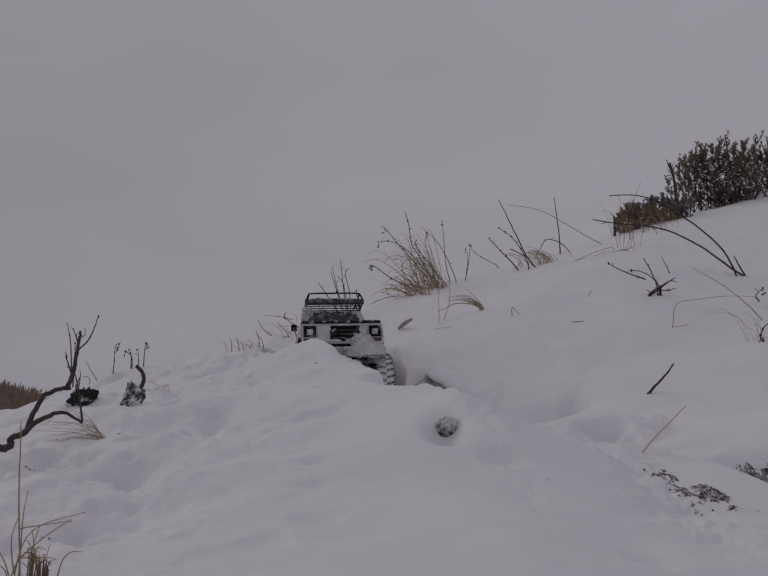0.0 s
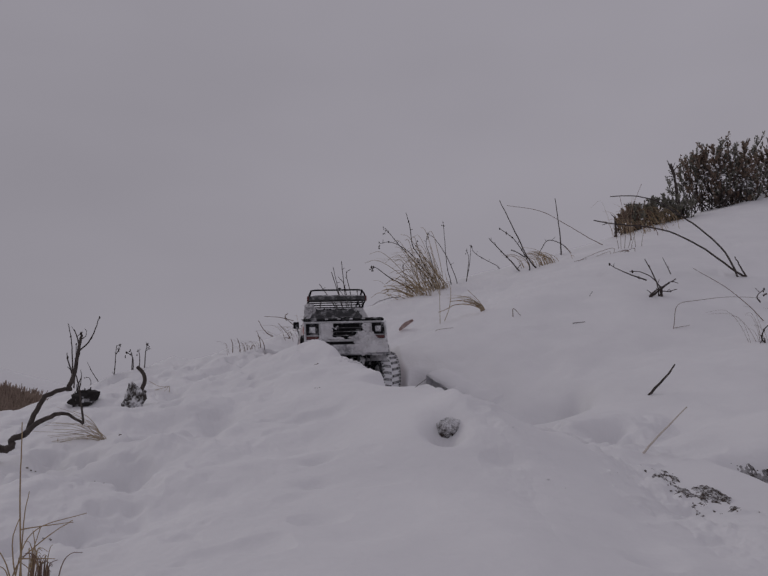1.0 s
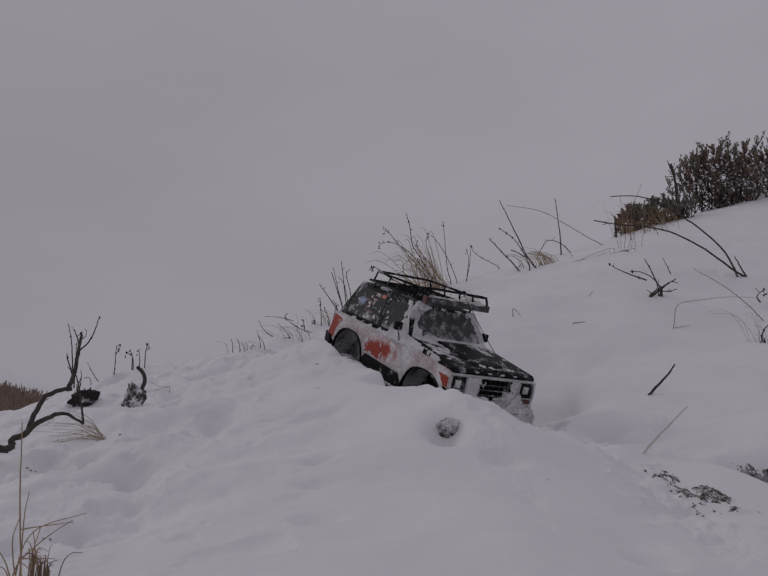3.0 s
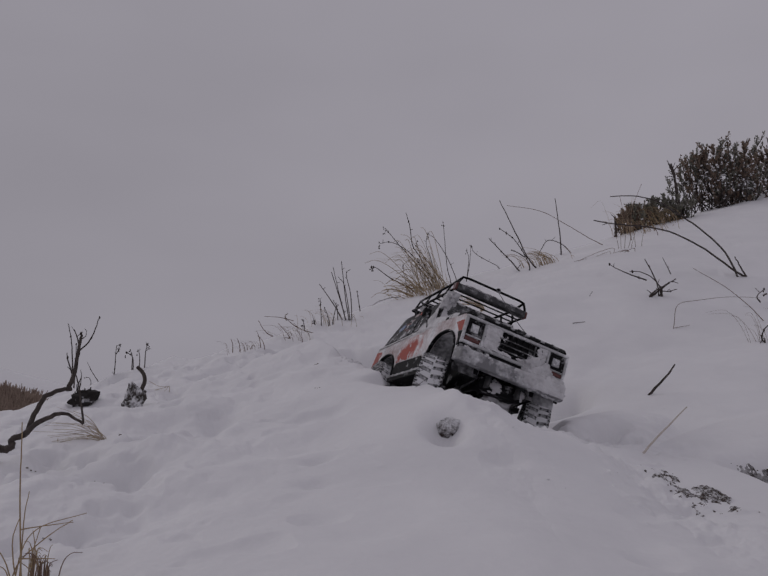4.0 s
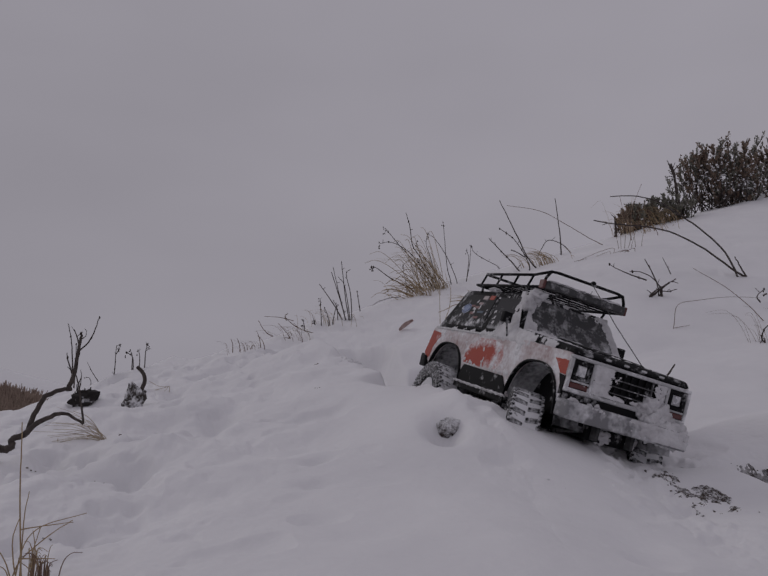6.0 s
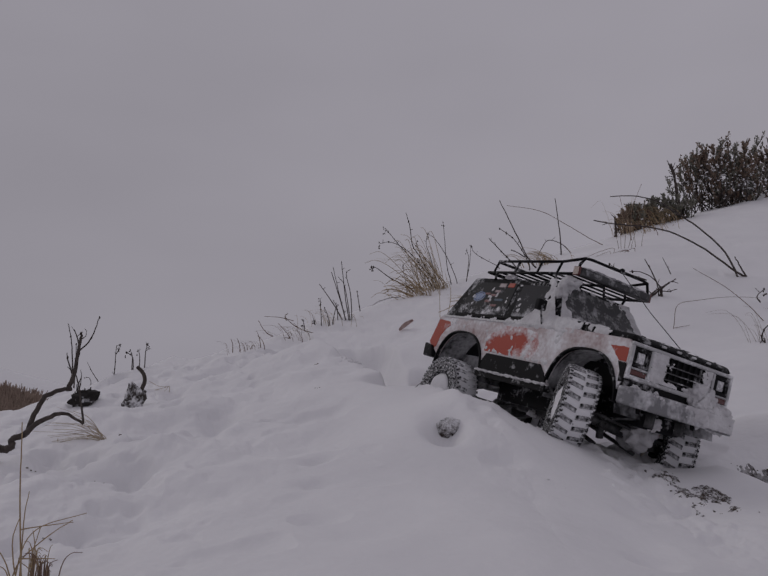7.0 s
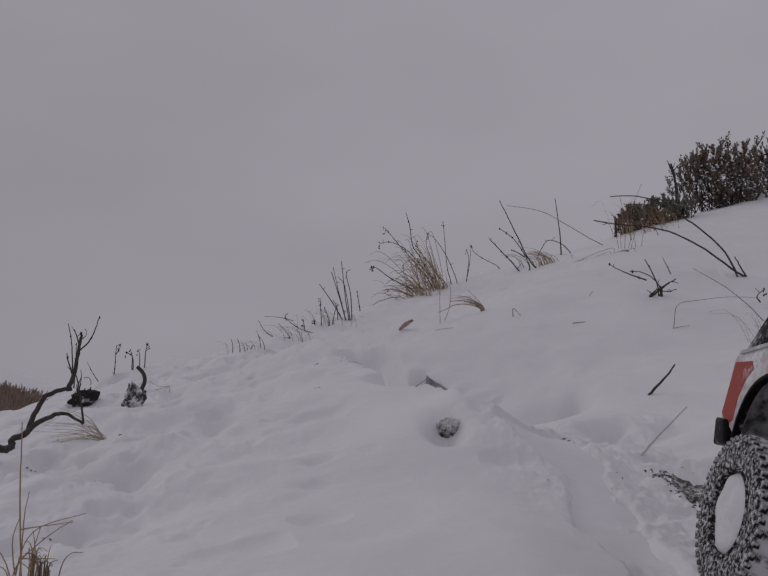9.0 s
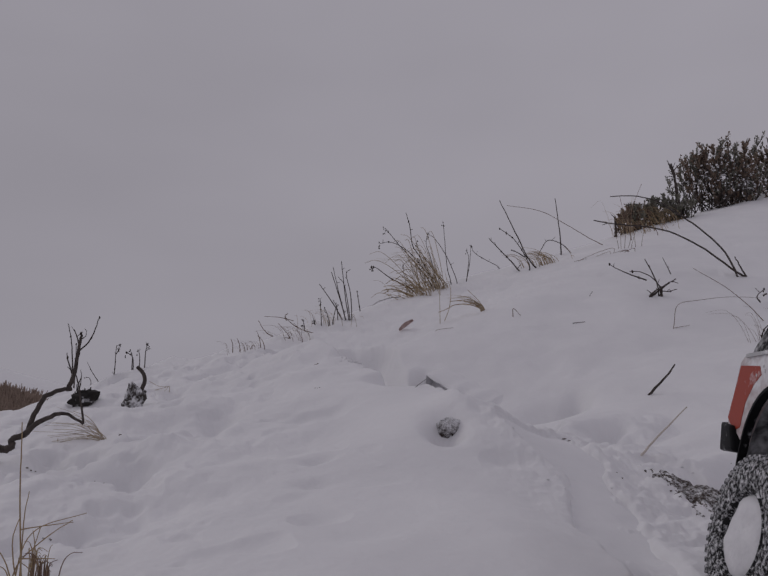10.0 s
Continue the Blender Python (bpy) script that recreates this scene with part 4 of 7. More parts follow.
shrub("dry_grass", "loose clump of tan dry grass leaning over the crest", "grass", (0.211, 3.302), (
        (0.0021, ((-0.048, -0.002, -0.02), (-0.093, -0.006, 0.056), (-0.143, -0.012, 0.106), (-0.175, -0.01, 0.09))),
        (0.0019, ((0.036, -0.003, -0.007), (0.036, -0.003, 0.016), (0.006, -0.013, 0.079), (-0.027, -0.02, 0.12), (-0.048, -0.019, 0.117))),
        (0.0021, ((0.007, -0.001, -0.009), (0.007, -0.001, 0.015), (-0.032, -0.004, 0.066), (-0.074, -0.006, 0.099), (-0.101, -0.006, 0.1))),
        (0.0019, ((0.06, -0.002, -0.003), (0.06, -0.002, 0.021), (-0.002, -0.01, 0.088), (-0.07, -0.015, 0.133), (-0.113, -0.014, 0.128))),
        (0.0020, ((-0.004, -0.001, -0.011), (-0.004, -0.001, 0.009), (-0.055, -0.009, 0.058), (-0.11, -0.014, 0.089), (-0.145, -0.011, 0.07))),
        (0.0023, ((-0.053, 0.006, -0.025), (-0.092, 0.015, 0.068), (-0.136, 0.029, 0.134), (-0.165, 0.028, 0.129))),
        (0.0028, ((-0.045, -0.001, -0.005), (-0.086, -0.01, 0.042), (-0.13, -0.017, 0.071), (-0.159, -0.016, 0.068))),
        (0.0026, ((0.057, 0.003, -0.002), (0.057, 0.003, 0.017), (-0.007, 0.016, 0.106), (-0.077, 0.025, 0.169), (-0.124, 0.022, 0.15))),
        (0.0030, ((-0.053, 0.004, -0.016), (-0.091, 0.007, 0.033), (-0.132, 0.013, 0.064), (-0.159, 0.009, 0.046))),
        (0.0031, ((-0.016, 0, -0), (-0.049, 0.008, 0.08), (-0.086, 0.013, 0.134), (-0.109, 0.013, 0.132))),
        (0.0025, ((-0.066, -0.003, -0.014), (-0.141, -0.021, 0.087), (-0.222, -0.038, 0.156), (-0.274, -0.036, 0.148))),
        (0.0025, ((0.002, 0, -0.001), (-0.026, 0, 0.105), (-0.058, 0, 0.18), (-0.078, 0, 0.174))),
        (0.0023, ((-0.046, -0.002, -0.008), (-0.093, -0.027, 0.115), (-0.145, -0.047, 0.201), (-0.178, -0.046, 0.195))),
        (0.0028, ((-0.029, 0, 0), (-0.051, 0.007, 0.132), (-0.076, 0.012, 0.227), (-0.093, 0.012, 0.232))),
        (0.0024, ((0.02, 0.001, -0.006), (0.02, 0.001, 0.007), (-0.062, 0.009, 0.093), (-0.152, 0.015, 0.153), (-0.21, 0.011, 0.117))),
        (0.0023, ((0.056, -0.003, -0.005), (0.056, -0.003, 0.022), (0, -0.011, 0.082), (-0.06, -0.016, 0.121), (-0.099, -0.015, 0.118))),
        (0.0028, ((0.044, -0.007, -0.009), (0.044, -0.007, 0.026), (0.02, -0.037, 0.149), (-0.006, -0.059, 0.236), (-0.022, -0.06, 0.237))),
        (0.0024, ((0.04, 0.001, -0.006), (0.04, 0.001, 0.028), (0.018, 0.002, 0.106), (-0.006, 0.003, 0.158), (-0.021, 0.003, 0.162))),
        (0.0028, ((-0.06, -0.003, -0.017), (-0.144, -0.014, 0.067), (-0.236, -0.025, 0.123), (-0.294, -0.023, 0.112))),
        (0.0019, ((-0.037, -0.002, -0.021), (-0.088, -0.007, 0.079), (-0.144, -0.014, 0.148), (-0.18, -0.014, 0.153))),
        (0.0024, ((0.04, -0, -0.006), (0.04, -0, 0.012), (-0.022, -0.002, 0.079), (-0.089, -0.003, 0.124), (-0.132, -0.002, 0.11))),
        (0.0028, ((0.042, 0.004, -0.004), (0.042, 0.004, 0.024), (0.01, 0.017, 0.093), (-0.025, 0.026, 0.139), (-0.048, 0.027, 0.145))),
        (0.0027, ((0.02, -0, 0.001), (0.004, -0.007, 0.11), (-0.014, -0.012, 0.187), (-0.026, -0.011, 0.175))),
        (0.0030, ((0.007, -0.002, -0.009), (0.007, -0.002, 0.01), (-0.046, -0.024, 0.133), (-0.103, -0.04, 0.219), (-0.14, -0.043, 0.233))),
        (0.0020, ((-0.057, 0.001, -0.01), (-0.07, 0.012, 0.089), (-0.086, 0.022, 0.159), (-0.096, 0.02, 0.146))),
        (0.0025, ((0.016, 0.003, -0.006), (0.016, 0.003, 0.018), (-0.018, 0.014, 0.09), (-0.055, 0.021, 0.138), (-0.08, 0.021, 0.139))),
        (0.0025, ((-0.048, 0, -0.009), (-0.089, 0.001, 0.1), (-0.134, 0.002, 0.176), (-0.164, 0.003, 0.19))),
        (0.0019, ((0.023, -0.001, 0.004), (-0.045, -0.02, 0.087), (-0.118, -0.033, 0.144), (-0.165, -0.031, 0.136))),
        (0.0022, ((-0.061, -0.004, -0.027), (-0.09, -0.014, 0.088), (-0.121, -0.026, 0.168), (-0.142, -0.025, 0.16))),
        (0.0030, ((-0.028, -0, 0.002), (-0.057, -0.004, 0.076), (-0.087, -0.006, 0.126), (-0.107, -0.006, 0.126))),
        (0.0026, ((-0.004, 0, 0.001), (-0.038, 0.001, 0.038), (-0.076, 0.002, 0.061), (-0.1, 0.001, 0.05))),
        (0.0025, ((0.026, -0, 0.003), (-0.011, -0.015, 0.111), (-0.052, -0.025, 0.186), (-0.078, -0.025, 0.182))),
        (0.0023, ((-0.061, 0.004, -0.026), (-0.111, 0.003, 0.022), (-0.166, 0.008, 0.053), (-0.201, 0.004, 0.027))),
        (0.0028, ((-0.055, 0.001, -0.009), (-0.078, 0.02, 0.125), (-0.103, 0.035, 0.222), (-0.12, 0.036, 0.225))),
        (0.0025, ((0.012, 0.004, -0.006), (0.012, 0.004, 0.018), (-0.031, 0.019, 0.095), (-0.079, 0.029, 0.147), (-0.111, 0.028, 0.142))),
        (0.0022, ((-0.017, 0, 0.002), (-0.031, 0.018, 0.101), (-0.047, 0.03, 0.17), (-0.058, 0.029, 0.162))),
        (0.0023, ((0.037, -0.003, -0.007), (0.037, -0.003, 0.012), (0.008, -0.019, 0.075), (-0.023, -0.029, 0.117), (-0.043, -0.028, 0.112))),
        (0.0025, ((0.013, 0, -0.002), (-0.004, 0.004, 0.098), (-0.024, 0.007, 0.167), (-0.037, 0.006, 0.159))),
        (0.0027, ((0.046, -0.003, -0.007), (0.046, -0.003, 0.014), (-0.012, -0.023, 0.107), (-0.076, -0.036, 0.171), (-0.116, -0.032, 0.151))),
        (0.0023, ((0.022, 0.002, -0.006), (0.022, 0.002, 0.008), (-0.015, 0.027, 0.146), (-0.057, 0.045, 0.246), (-0.085, 0.044, 0.24))),
        (0.0022, ((0.038, 0.001, -0.006), (0.038, 0.001, 0.008), (0.009, 0.005, 0.04), (-0.024, 0.007, 0.058), (-0.045, 0.006, 0.05))),
        (0.0022, ((-0.018, 0, -0.01), (-0.018, 0, 0.004), (-0.043, 0.007, 0.056), (-0.069, 0.011, 0.089), (-0.087, 0.009, 0.074))),
        (0.0027, ((0.027, -0.002, -0.007), (0.027, -0.002, 0.014), (-0.002, -0.024, 0.152), (-0.034, -0.039, 0.25), (-0.055, -0.041, 0.264))),
        (0.0030, ((-0.026, -0.002, -0.01), (-0.063, -0.011, 0.047), (-0.103, -0.019, 0.084), (-0.129, -0.018, 0.08))),
        (0.0021, ((-0.036, 0.003, -0.018), (-0.062, 0.015, 0.1), (-0.09, 0.027, 0.185), (-0.109, 0.026, 0.18))),
        (0.0024, ((-0.033, 0, -0.007), (-0.089, 0.003, 0.049), (-0.15, 0.004, 0.086), (-0.189, 0.004, 0.07))),
    ), STRAW_PALE)
shrub("dry_grass", "low tan dry grass pressed to the snow", "grass", (0.134, 3.217), (
        (0.0021, ((0.015, -0, -0.009), (0.015, -0, 0.007), (-0.018, -0.001, 0.022), (-0.053, -0.002, 0.027), (-0.076, -0.001, 0.015))),
        (0.0019, ((-0.025, -0.002, -0.012), (-0.049, -0, -0), (-0.075, -0, 0.002), (-0.092, -0.002, -0.011))),
        (0.0019, ((0.022, -0.003, -0.011), (0.022, -0.003, 0.015), (0, -0.007, 0.037), (-0.023, -0.009, 0.048), (-0.038, -0.007, 0.038))),
        (0.0029, ((0.022, -0.001, -0.01), (0.022, -0.001, 0.006), (-0, -0.007, 0.031), (-0.024, -0.01, 0.044), (-0.039, -0.008, 0.034))),
        (0.0019, ((-0.011, 0.001, -0.008), (-0.05, 0.001, 0.011), (-0.091, 0.002, 0.019), (-0.118, 0, -0.001))),
        (0.0026, ((-0.035, -0, -0.018), (-0.035, -0, -0.004), (-0.071, -0.001, 0.027), (-0.111, -0.002, 0.043), (-0.136, -0.002, 0.037))),
        (0.0028, ((0.026, -0.002, -0.01), (0.026, -0.002, 0.01), (-0.018, -0.01, 0.052), (-0.065, -0.015, 0.078), (-0.095, -0.011, 0.058))),
        (0.0025, ((0.022, 0.003, -0.008), (0.022, 0.003, 0.015), (-0.029, 0.006, 0.036), (-0.084, 0.008, 0.045), (-0.12, 0.003, 0.018))),
        (0.0028, ((0.058, 0.002, -0.008), (0.058, 0.002, 0.025), (0.005, 0.003, 0.039), (-0.052, 0.003, 0.043), (-0.089, 0.003, 0.035))),
        (0.0026, ((-0.018, -0.002, -0.009), (-0.063, -0.004, 0.016), (-0.112, -0.007, 0.028), (-0.144, -0.005, 0.021))),
        (0.0030, ((0.053, 0.002, -0.007), (0.053, 0.002, 0.02), (0.024, 0.004, 0.033), (-0.007, 0.004, 0.036), (-0.027, 0.002, 0.021))),
        (0.0019, ((0.034, 0, -0.008), (0.034, 0, 0.008), (0, 0.001, 0.022), (-0.037, 0.001, 0.025), (-0.06, 0.001, 0.012))),
        (0.0020, ((-0.039, -0, -0.016), (-0.073, -0, -0.001), (-0.109, -0, 0.005), (-0.133, -0, -0.003))),
        (0.0021, ((-0.009, 0, -0.005), (-0.046, 0, 0.038), (-0.085, 0, 0.065), (-0.11, 0, 0.063))),
        (0.0020, ((0.053, 0.005, -0.006), (0.053, 0.005, 0.021), (0.014, 0.008, 0.035), (-0.028, 0.008, 0.039), (-0.055, 0.006, 0.027))),
        (0.0026, ((-0.009, -0, -0.006), (-0.055, -0.001, 0.013), (-0.105, -0.001, 0.021), (-0.137, -0.001, 0.01))),
        (0.0025, ((-0.009, 0, -0), (-0.037, 0.001, 0.022), (-0.069, 0.002, 0.033), (-0.089, 0.001, 0.021))),
        (0.0027, ((-0.057, 0.002, -0.028), (-0.103, 0, -0.001), (-0.154, 0.001, 0.013), (-0.186, 0, -0.007))),
        (0.0026, ((0.06, -0.002, -0.011), (0.06, -0.002, 0.026), (0.04, -0.003, 0.046), (0.018, -0.004, 0.054), (0.004, -0.003, 0.043))),
        (0.0027, ((0.009, -0, -0.006), (-0.016, -0.002, 0.022), (-0.045, -0.003, 0.036), (-0.063, -0.002, 0.022))),
        (0.0024, ((-0.002, 0.001, -0.01), (-0.002, 0.001, 0.009), (-0.047, 0.005, 0.045), (-0.096, 0.008, 0.066), (-0.128, 0.006, 0.053))),
        (0.0029, ((-0.014, 0, -0.007), (-0.057, 0.001, 0.018), (-0.104, 0.002, 0.03), (-0.134, 0.001, 0.011))),
        (0.0029, ((-0.015, -0, -0.013), (-0.015, -0, -0), (-0.063, -0, 0.019), (-0.114, -0.001, 0.027), (-0.147, -0, 0.017))),
        (0.0026, ((0.043, 0, -0.008), (0.043, 0, 0.009), (0.016, 0, 0.041), (-0.014, 0, 0.06), (-0.033, 0, 0.055))),
        (0.0021, ((0.04, -0.003, -0.01), (0.04, -0.003, 0.02), (0.01, -0.005, 0.038), (-0.024, -0.006, 0.045), (-0.046, -0.005, 0.036))),
        (0.0022, ((-0, 0.001, -0.004), (-0.039, 0.005, 0.034), (-0.082, 0.008, 0.057), (-0.11, 0.006, 0.042))),
    ), STRAW)
shrub("bent_grass", "bent tan grass blades arching over snow", "grass", (0.334, 2.595), (
        (0.0032, ((0.003, 0, -0), (-0.046, -0.002, 0.019), (-0.095, -0.002, 0.019), (-0.128, -0, 0.003), (-0.152, -0.001, -0.007))),
        (0.0024, ((0, -0, 0.003), (-0.046, -0.003, 0.028), (-0.103, -0.003, 0.032))),
        (0.0024, ((0.003, -0, 0.003), (-0.021, -0.004, 0.036), (-0.054, -0.007, 0.068))),
        (0.0024, ((0, 0, -0), (-0.038, -0.005, 0.022), (-0.079, -0.006, 0.032), (-0.115, -0.006, 0.029))),
        (0.0020, ((-0.132, -0.008, -0.036), (-0.115, -0.004, 0.014), (-0.112, -0.017, 0.07), (-0.128, -0.027, 0.11))),
        (0.0020, ((-0.147, 0.001, -0.052), (-0.147, 0.001, 0.015), (-0.148, 0.005, 0.074))),
    ), STRAW)
def fallen_leaf(base, long, turn):
    """A withered leaf, curled along its rib."""
    bm = bmesh.new()
    n, m = 12, 6
    grid = [[bm.verts.new((long * (i / n - 0.5), 0.36 * long * (j / m - 0.5) * math.sin(math.pi * (0.08 + 0.84 * i / n)), 0.5 * long * (j / m - 0.5) ** 2 + 0.03 * long * math.sin(3 * i / n) + 0.004)) for j in range(m + 1)] for i in range(n + 1)]
    for i in range(n):
        for j in range(m):
            bm.faces.new((grid[i][j], grid[i + 1][j], grid[i + 1][j + 1], grid[i][j + 1]))
    bmesh.ops.solidify(bm, geom=list(bm.faces), thickness=0.0012)
    ob = part("dead_leaf", bm, WITHERED)
    ob.matrix_basis = pose(base[0], base[1], ground_at(*base) + 0.006, *turn)
    return tagged(ob, "curled brown leaf lying on snow", "leaf")


fallen_leaf((0.078, 2.619), 0.058, (40, -36, 4))
shrub("thin_twig", "short broken twig on snow", "twig", (0.426, 2.448), (
        (0.0023, ((-0.019, 0, -0.013), (-0.019, 0, 0.023), (0.008, 0, -0.004))),
    ), STRAW_DARK, group="twigs along the slope")
shrub("thin_twig", "short dark twig lying on snow", "twig", (0.584, 2.345), (
        (0.0026, ((-0.015, 0, -0), (0.022, 0, 0.004))),
        (0.0018, ((0, 0, -0), (0.012, 0, -0.006))),
    ), BARK, group="twigs along the slope")
shrub("thin_twig", "short dark twig lying on snow", "twig", (0.687, 2.581), (
        (0.0024, ((-0.003, 0, -0.001), (0.007, 0, 0.014))),
    ), BARK, group="twigs along the slope")
shrub("bare_twigs", "dark bare twigs standing in the snow", "twig", (0.644, 3.361), (
        (0.0063, ((0.026, 0, -0), (-0.009, 0.004, 0.044), (-0.044, 0.012, 0.123), (-0.087, 0.021, 0.225), (-0.127, 0.029, 0.318))),
        (0.0053, ((-0.01, -0, -0.014), (-0.01, -0, 0.022), (-0.041, -0.002, 0.087), (-0.082, -0.003, 0.142), (-0.135, -0.004, 0.181))),
        (0.0047, ((-0.028, -0.007, 0.053), (-0.064, -0.01, 0.074), (-0.085, -0.011, 0.083))),
    ), BARK, group="twigs along the slope")
shrub("bare_twigs", "straight dark bare twig leaning in the snow", "twig", (0.597, 3.404), (
        (0.0059, ((0.004, 0, -0.003), (-0.041, 0.005, 0.053), (-0.087, 0.01, 0.103), (-0.129, 0.014, 0.154))),
    ), BARK, group="twigs along the slope")
shrub("bare_twigs", "upright dark bare twig with side shoots", "twig", (0.853, 3.673), (
        (0.0063, ((-0.005, 0, -0.001), (-0.007, 0, 0.072), (-0.013, 0, 0.168), (-0.025, 0, 0.278))),
        (0.0046, ((0.047, 0, -0.001), (0.008, 0.005, 0.048), (-0.062, 0.007, 0.073), (-0.1, 0.002, 0.024), (-0.125, 0.002, -0.024))),
    ), BARK, group="twigs along the slope")
shrub("long_straw", "long thin arching straw over the slope", "straw", (1.077, 3.774), (
        (0.0035, ((0.005, 0, -0.002), (-0.07, 0.002, 0.038), (-0.188, 0.005, 0.113), (-0.306, 0.008, 0.176), (-0.464, 0.009, 0.202))),
    ), STRAW_DARK)
shrub("dead_stake", "dark broken dead stem with torn tip by the sagebrush", "branch", (1.693, 4.350), (
        (0.0136, ((0.003, 0, -0.009), (0.003, 0, 0.044), (-0.003, 0, 0.078), (-0.01, 0, 0.151), (-0.017, 0, 0.224), (-0.03, 0, 0.283), (-0.047, 0, 0.33))),
        (0.0068, ((-0.028, 0, 0.277), (-0.006, 0, 0.306), (0.017, 0, 0.324))),
        (0.0041, ((-0.021, 0, 0.247), (-0.049, 0, 0.253), (-0.072, 0, 0.244))),
        (0.0054, ((-0.009, 0, 0.166), (-0.038, 0, 0.154), (-0.067, 0, 0.136))),
        (0.0041, ((-0.04, 0, 0.312), (-0.05, 0, 0.336), (-0.055, 0, 0.347))),
    ), BARK)
shrub("bent_branch", "long dark branch bent low over snow", "branch", (1.288, 2.774), (
        (0.0074, ((0.019, 0, -0.009), (-0.041, 0.002, 0.036), (-0.123, 0.005, 0.1), (-0.225, 0.008, 0.159), (-0.33, 0.009, 0.187), (-0.419, 0.009, 0.194), (-0.522, 0.01, 0.211))),
        (0.0069, ((-0.017, 0.001, -0.01), (-0.017, 0.001, 0.005), (-0.051, 0.009, 0.092), (-0.115, 0.016, 0.166), (-0.198, 0.022, 0.232), (-0.283, 0.027, 0.29), (-0.371, 0.029, 0.309), (-0.451, 0.028, 0.307))),
        (0.0069, ((0.02, 0, -0.009), (-0.003, 0, 0.036), (-0.021, 0, 0.074))),
        (0.0035, ((0.009, 0, -0.002), (-0.004, 0, -0.036))),
        (0.0030, ((-0.472, 0.01, 0.201), (-0.494, 0.009, 0.192))),
    ), BARK)
shrub("bare_shrub", "small dark broken shrub half buried in snow", "shrub", (0.895, 2.523), (
        (0.0047, ((-0.024, 0, -0), (0.009, 0, 0.024), (0.035, 0, 0.043))),
        (0.0032, ((-0.035, 0.005, 0.054), (-0.082, 0.007, 0.071), (-0.125, 0.009, 0.091), (-0.152, 0.01, 0.107))),
        (0.0039, ((0.001, 0, -0.01), (0.001, 0, 0.008), (-0.004, 0.002, 0.049), (-0.025, 0.004, 0.098), (-0.038, 0.005, 0.126))),
        (0.0032, ((0.01, 0.001, -0.01), (0.01, 0.001, 0.021), (-0.012, 0.002, 0.057), (-0.05, 0.003, 0.08), (-0.09, 0.003, 0.083))),
        (0.0032, ((0.008, -0.003, -0.011), (0.008, -0.003, 0.015), (0.032, -0.003, 0.015), (0.059, -0.005, 0.023))),
        (0.0028, ((0.009, -0, -0.01), (0.009, -0, 0.024), (0.043, -0, 0.048), (0.066, -0, 0.043))),
        (0.0039, ((-0.021, -0.001, -0.012), (-0.021, -0.001, 0.008), (-0, -0.004, 0.023), (0.008, 0, -0))),
        (0.0024, ((0.048, 0.011, 0.075), (0.036, 0.015, 0.108), (0.026, 0.019, 0.134))),
        (0.0047, ((-0.027, -0, -0.012), (-0.027, -0, 0.003), (-0.007, -0.002, 0.02), (0.012, -0.003, 0.033))),
        (0.0028, ((0.012, -0.002, -0.011), (0.012, -0.002, 0.024), (0.028, -0.003, 0.04), (0.058, -0.005, 0.056))),
    ), BARK)
shrub("dead_snag", "short dark upright dead stem", "snag", (1.225, 4.039), (
        (0.0101, ((-0, 0, -0.01), (-0, 0, 0.011), (-0, 0, 0.064), (-0.001, 0, 0.112))),
        (0.0038, ((0.002, 0, 0.101), (-0.023, 0, 0.128))),
    ), BARK)
shrub("dead_snag", "dark broken dead trunk beside the sagebrush", "snag", (1.694, 4.395), (
        (0.0124, ((0.017, 0, -0.007), (0.017, 0, 0.046), (0.007, 0, 0.169), (-0.006, 0, 0.281), (-0.017, 0, 0.332))),
        (0.0055, ((0.001, 0, 0.257), (-0.032, 0, 0.281))),
        (0.0041, ((-0.01, 0, 0.302), (0.006, 0, 0.341))),
    ), BARK)
shrub("long_straw", "thin dry straw stems on the slope", "straw", (1.282, 3.735), (
        (0.0029, ((-0.072, 0.001, -0.025), (-0.072, 0.001, -0.012), (-0.099, 0.011, 0.113), (-0.115, 0.02, 0.216))),
        (0.0029, ((-0.077, 0, -0.027), (-0.077, 0, -0), (-0.061, 0.013, 0.139), (-0, 0.026, 0.28))),
        (0.0029, ((0.059, 0, -0.013), (0.05, 0, 0.036), (0.015, 0, 0.061))),
        (0.0023, ((-0.085, 0, -0.025), (-0.157, 0, -0.037), (-0.214, 0, -0.086))),
    ), STRAW_DARK)
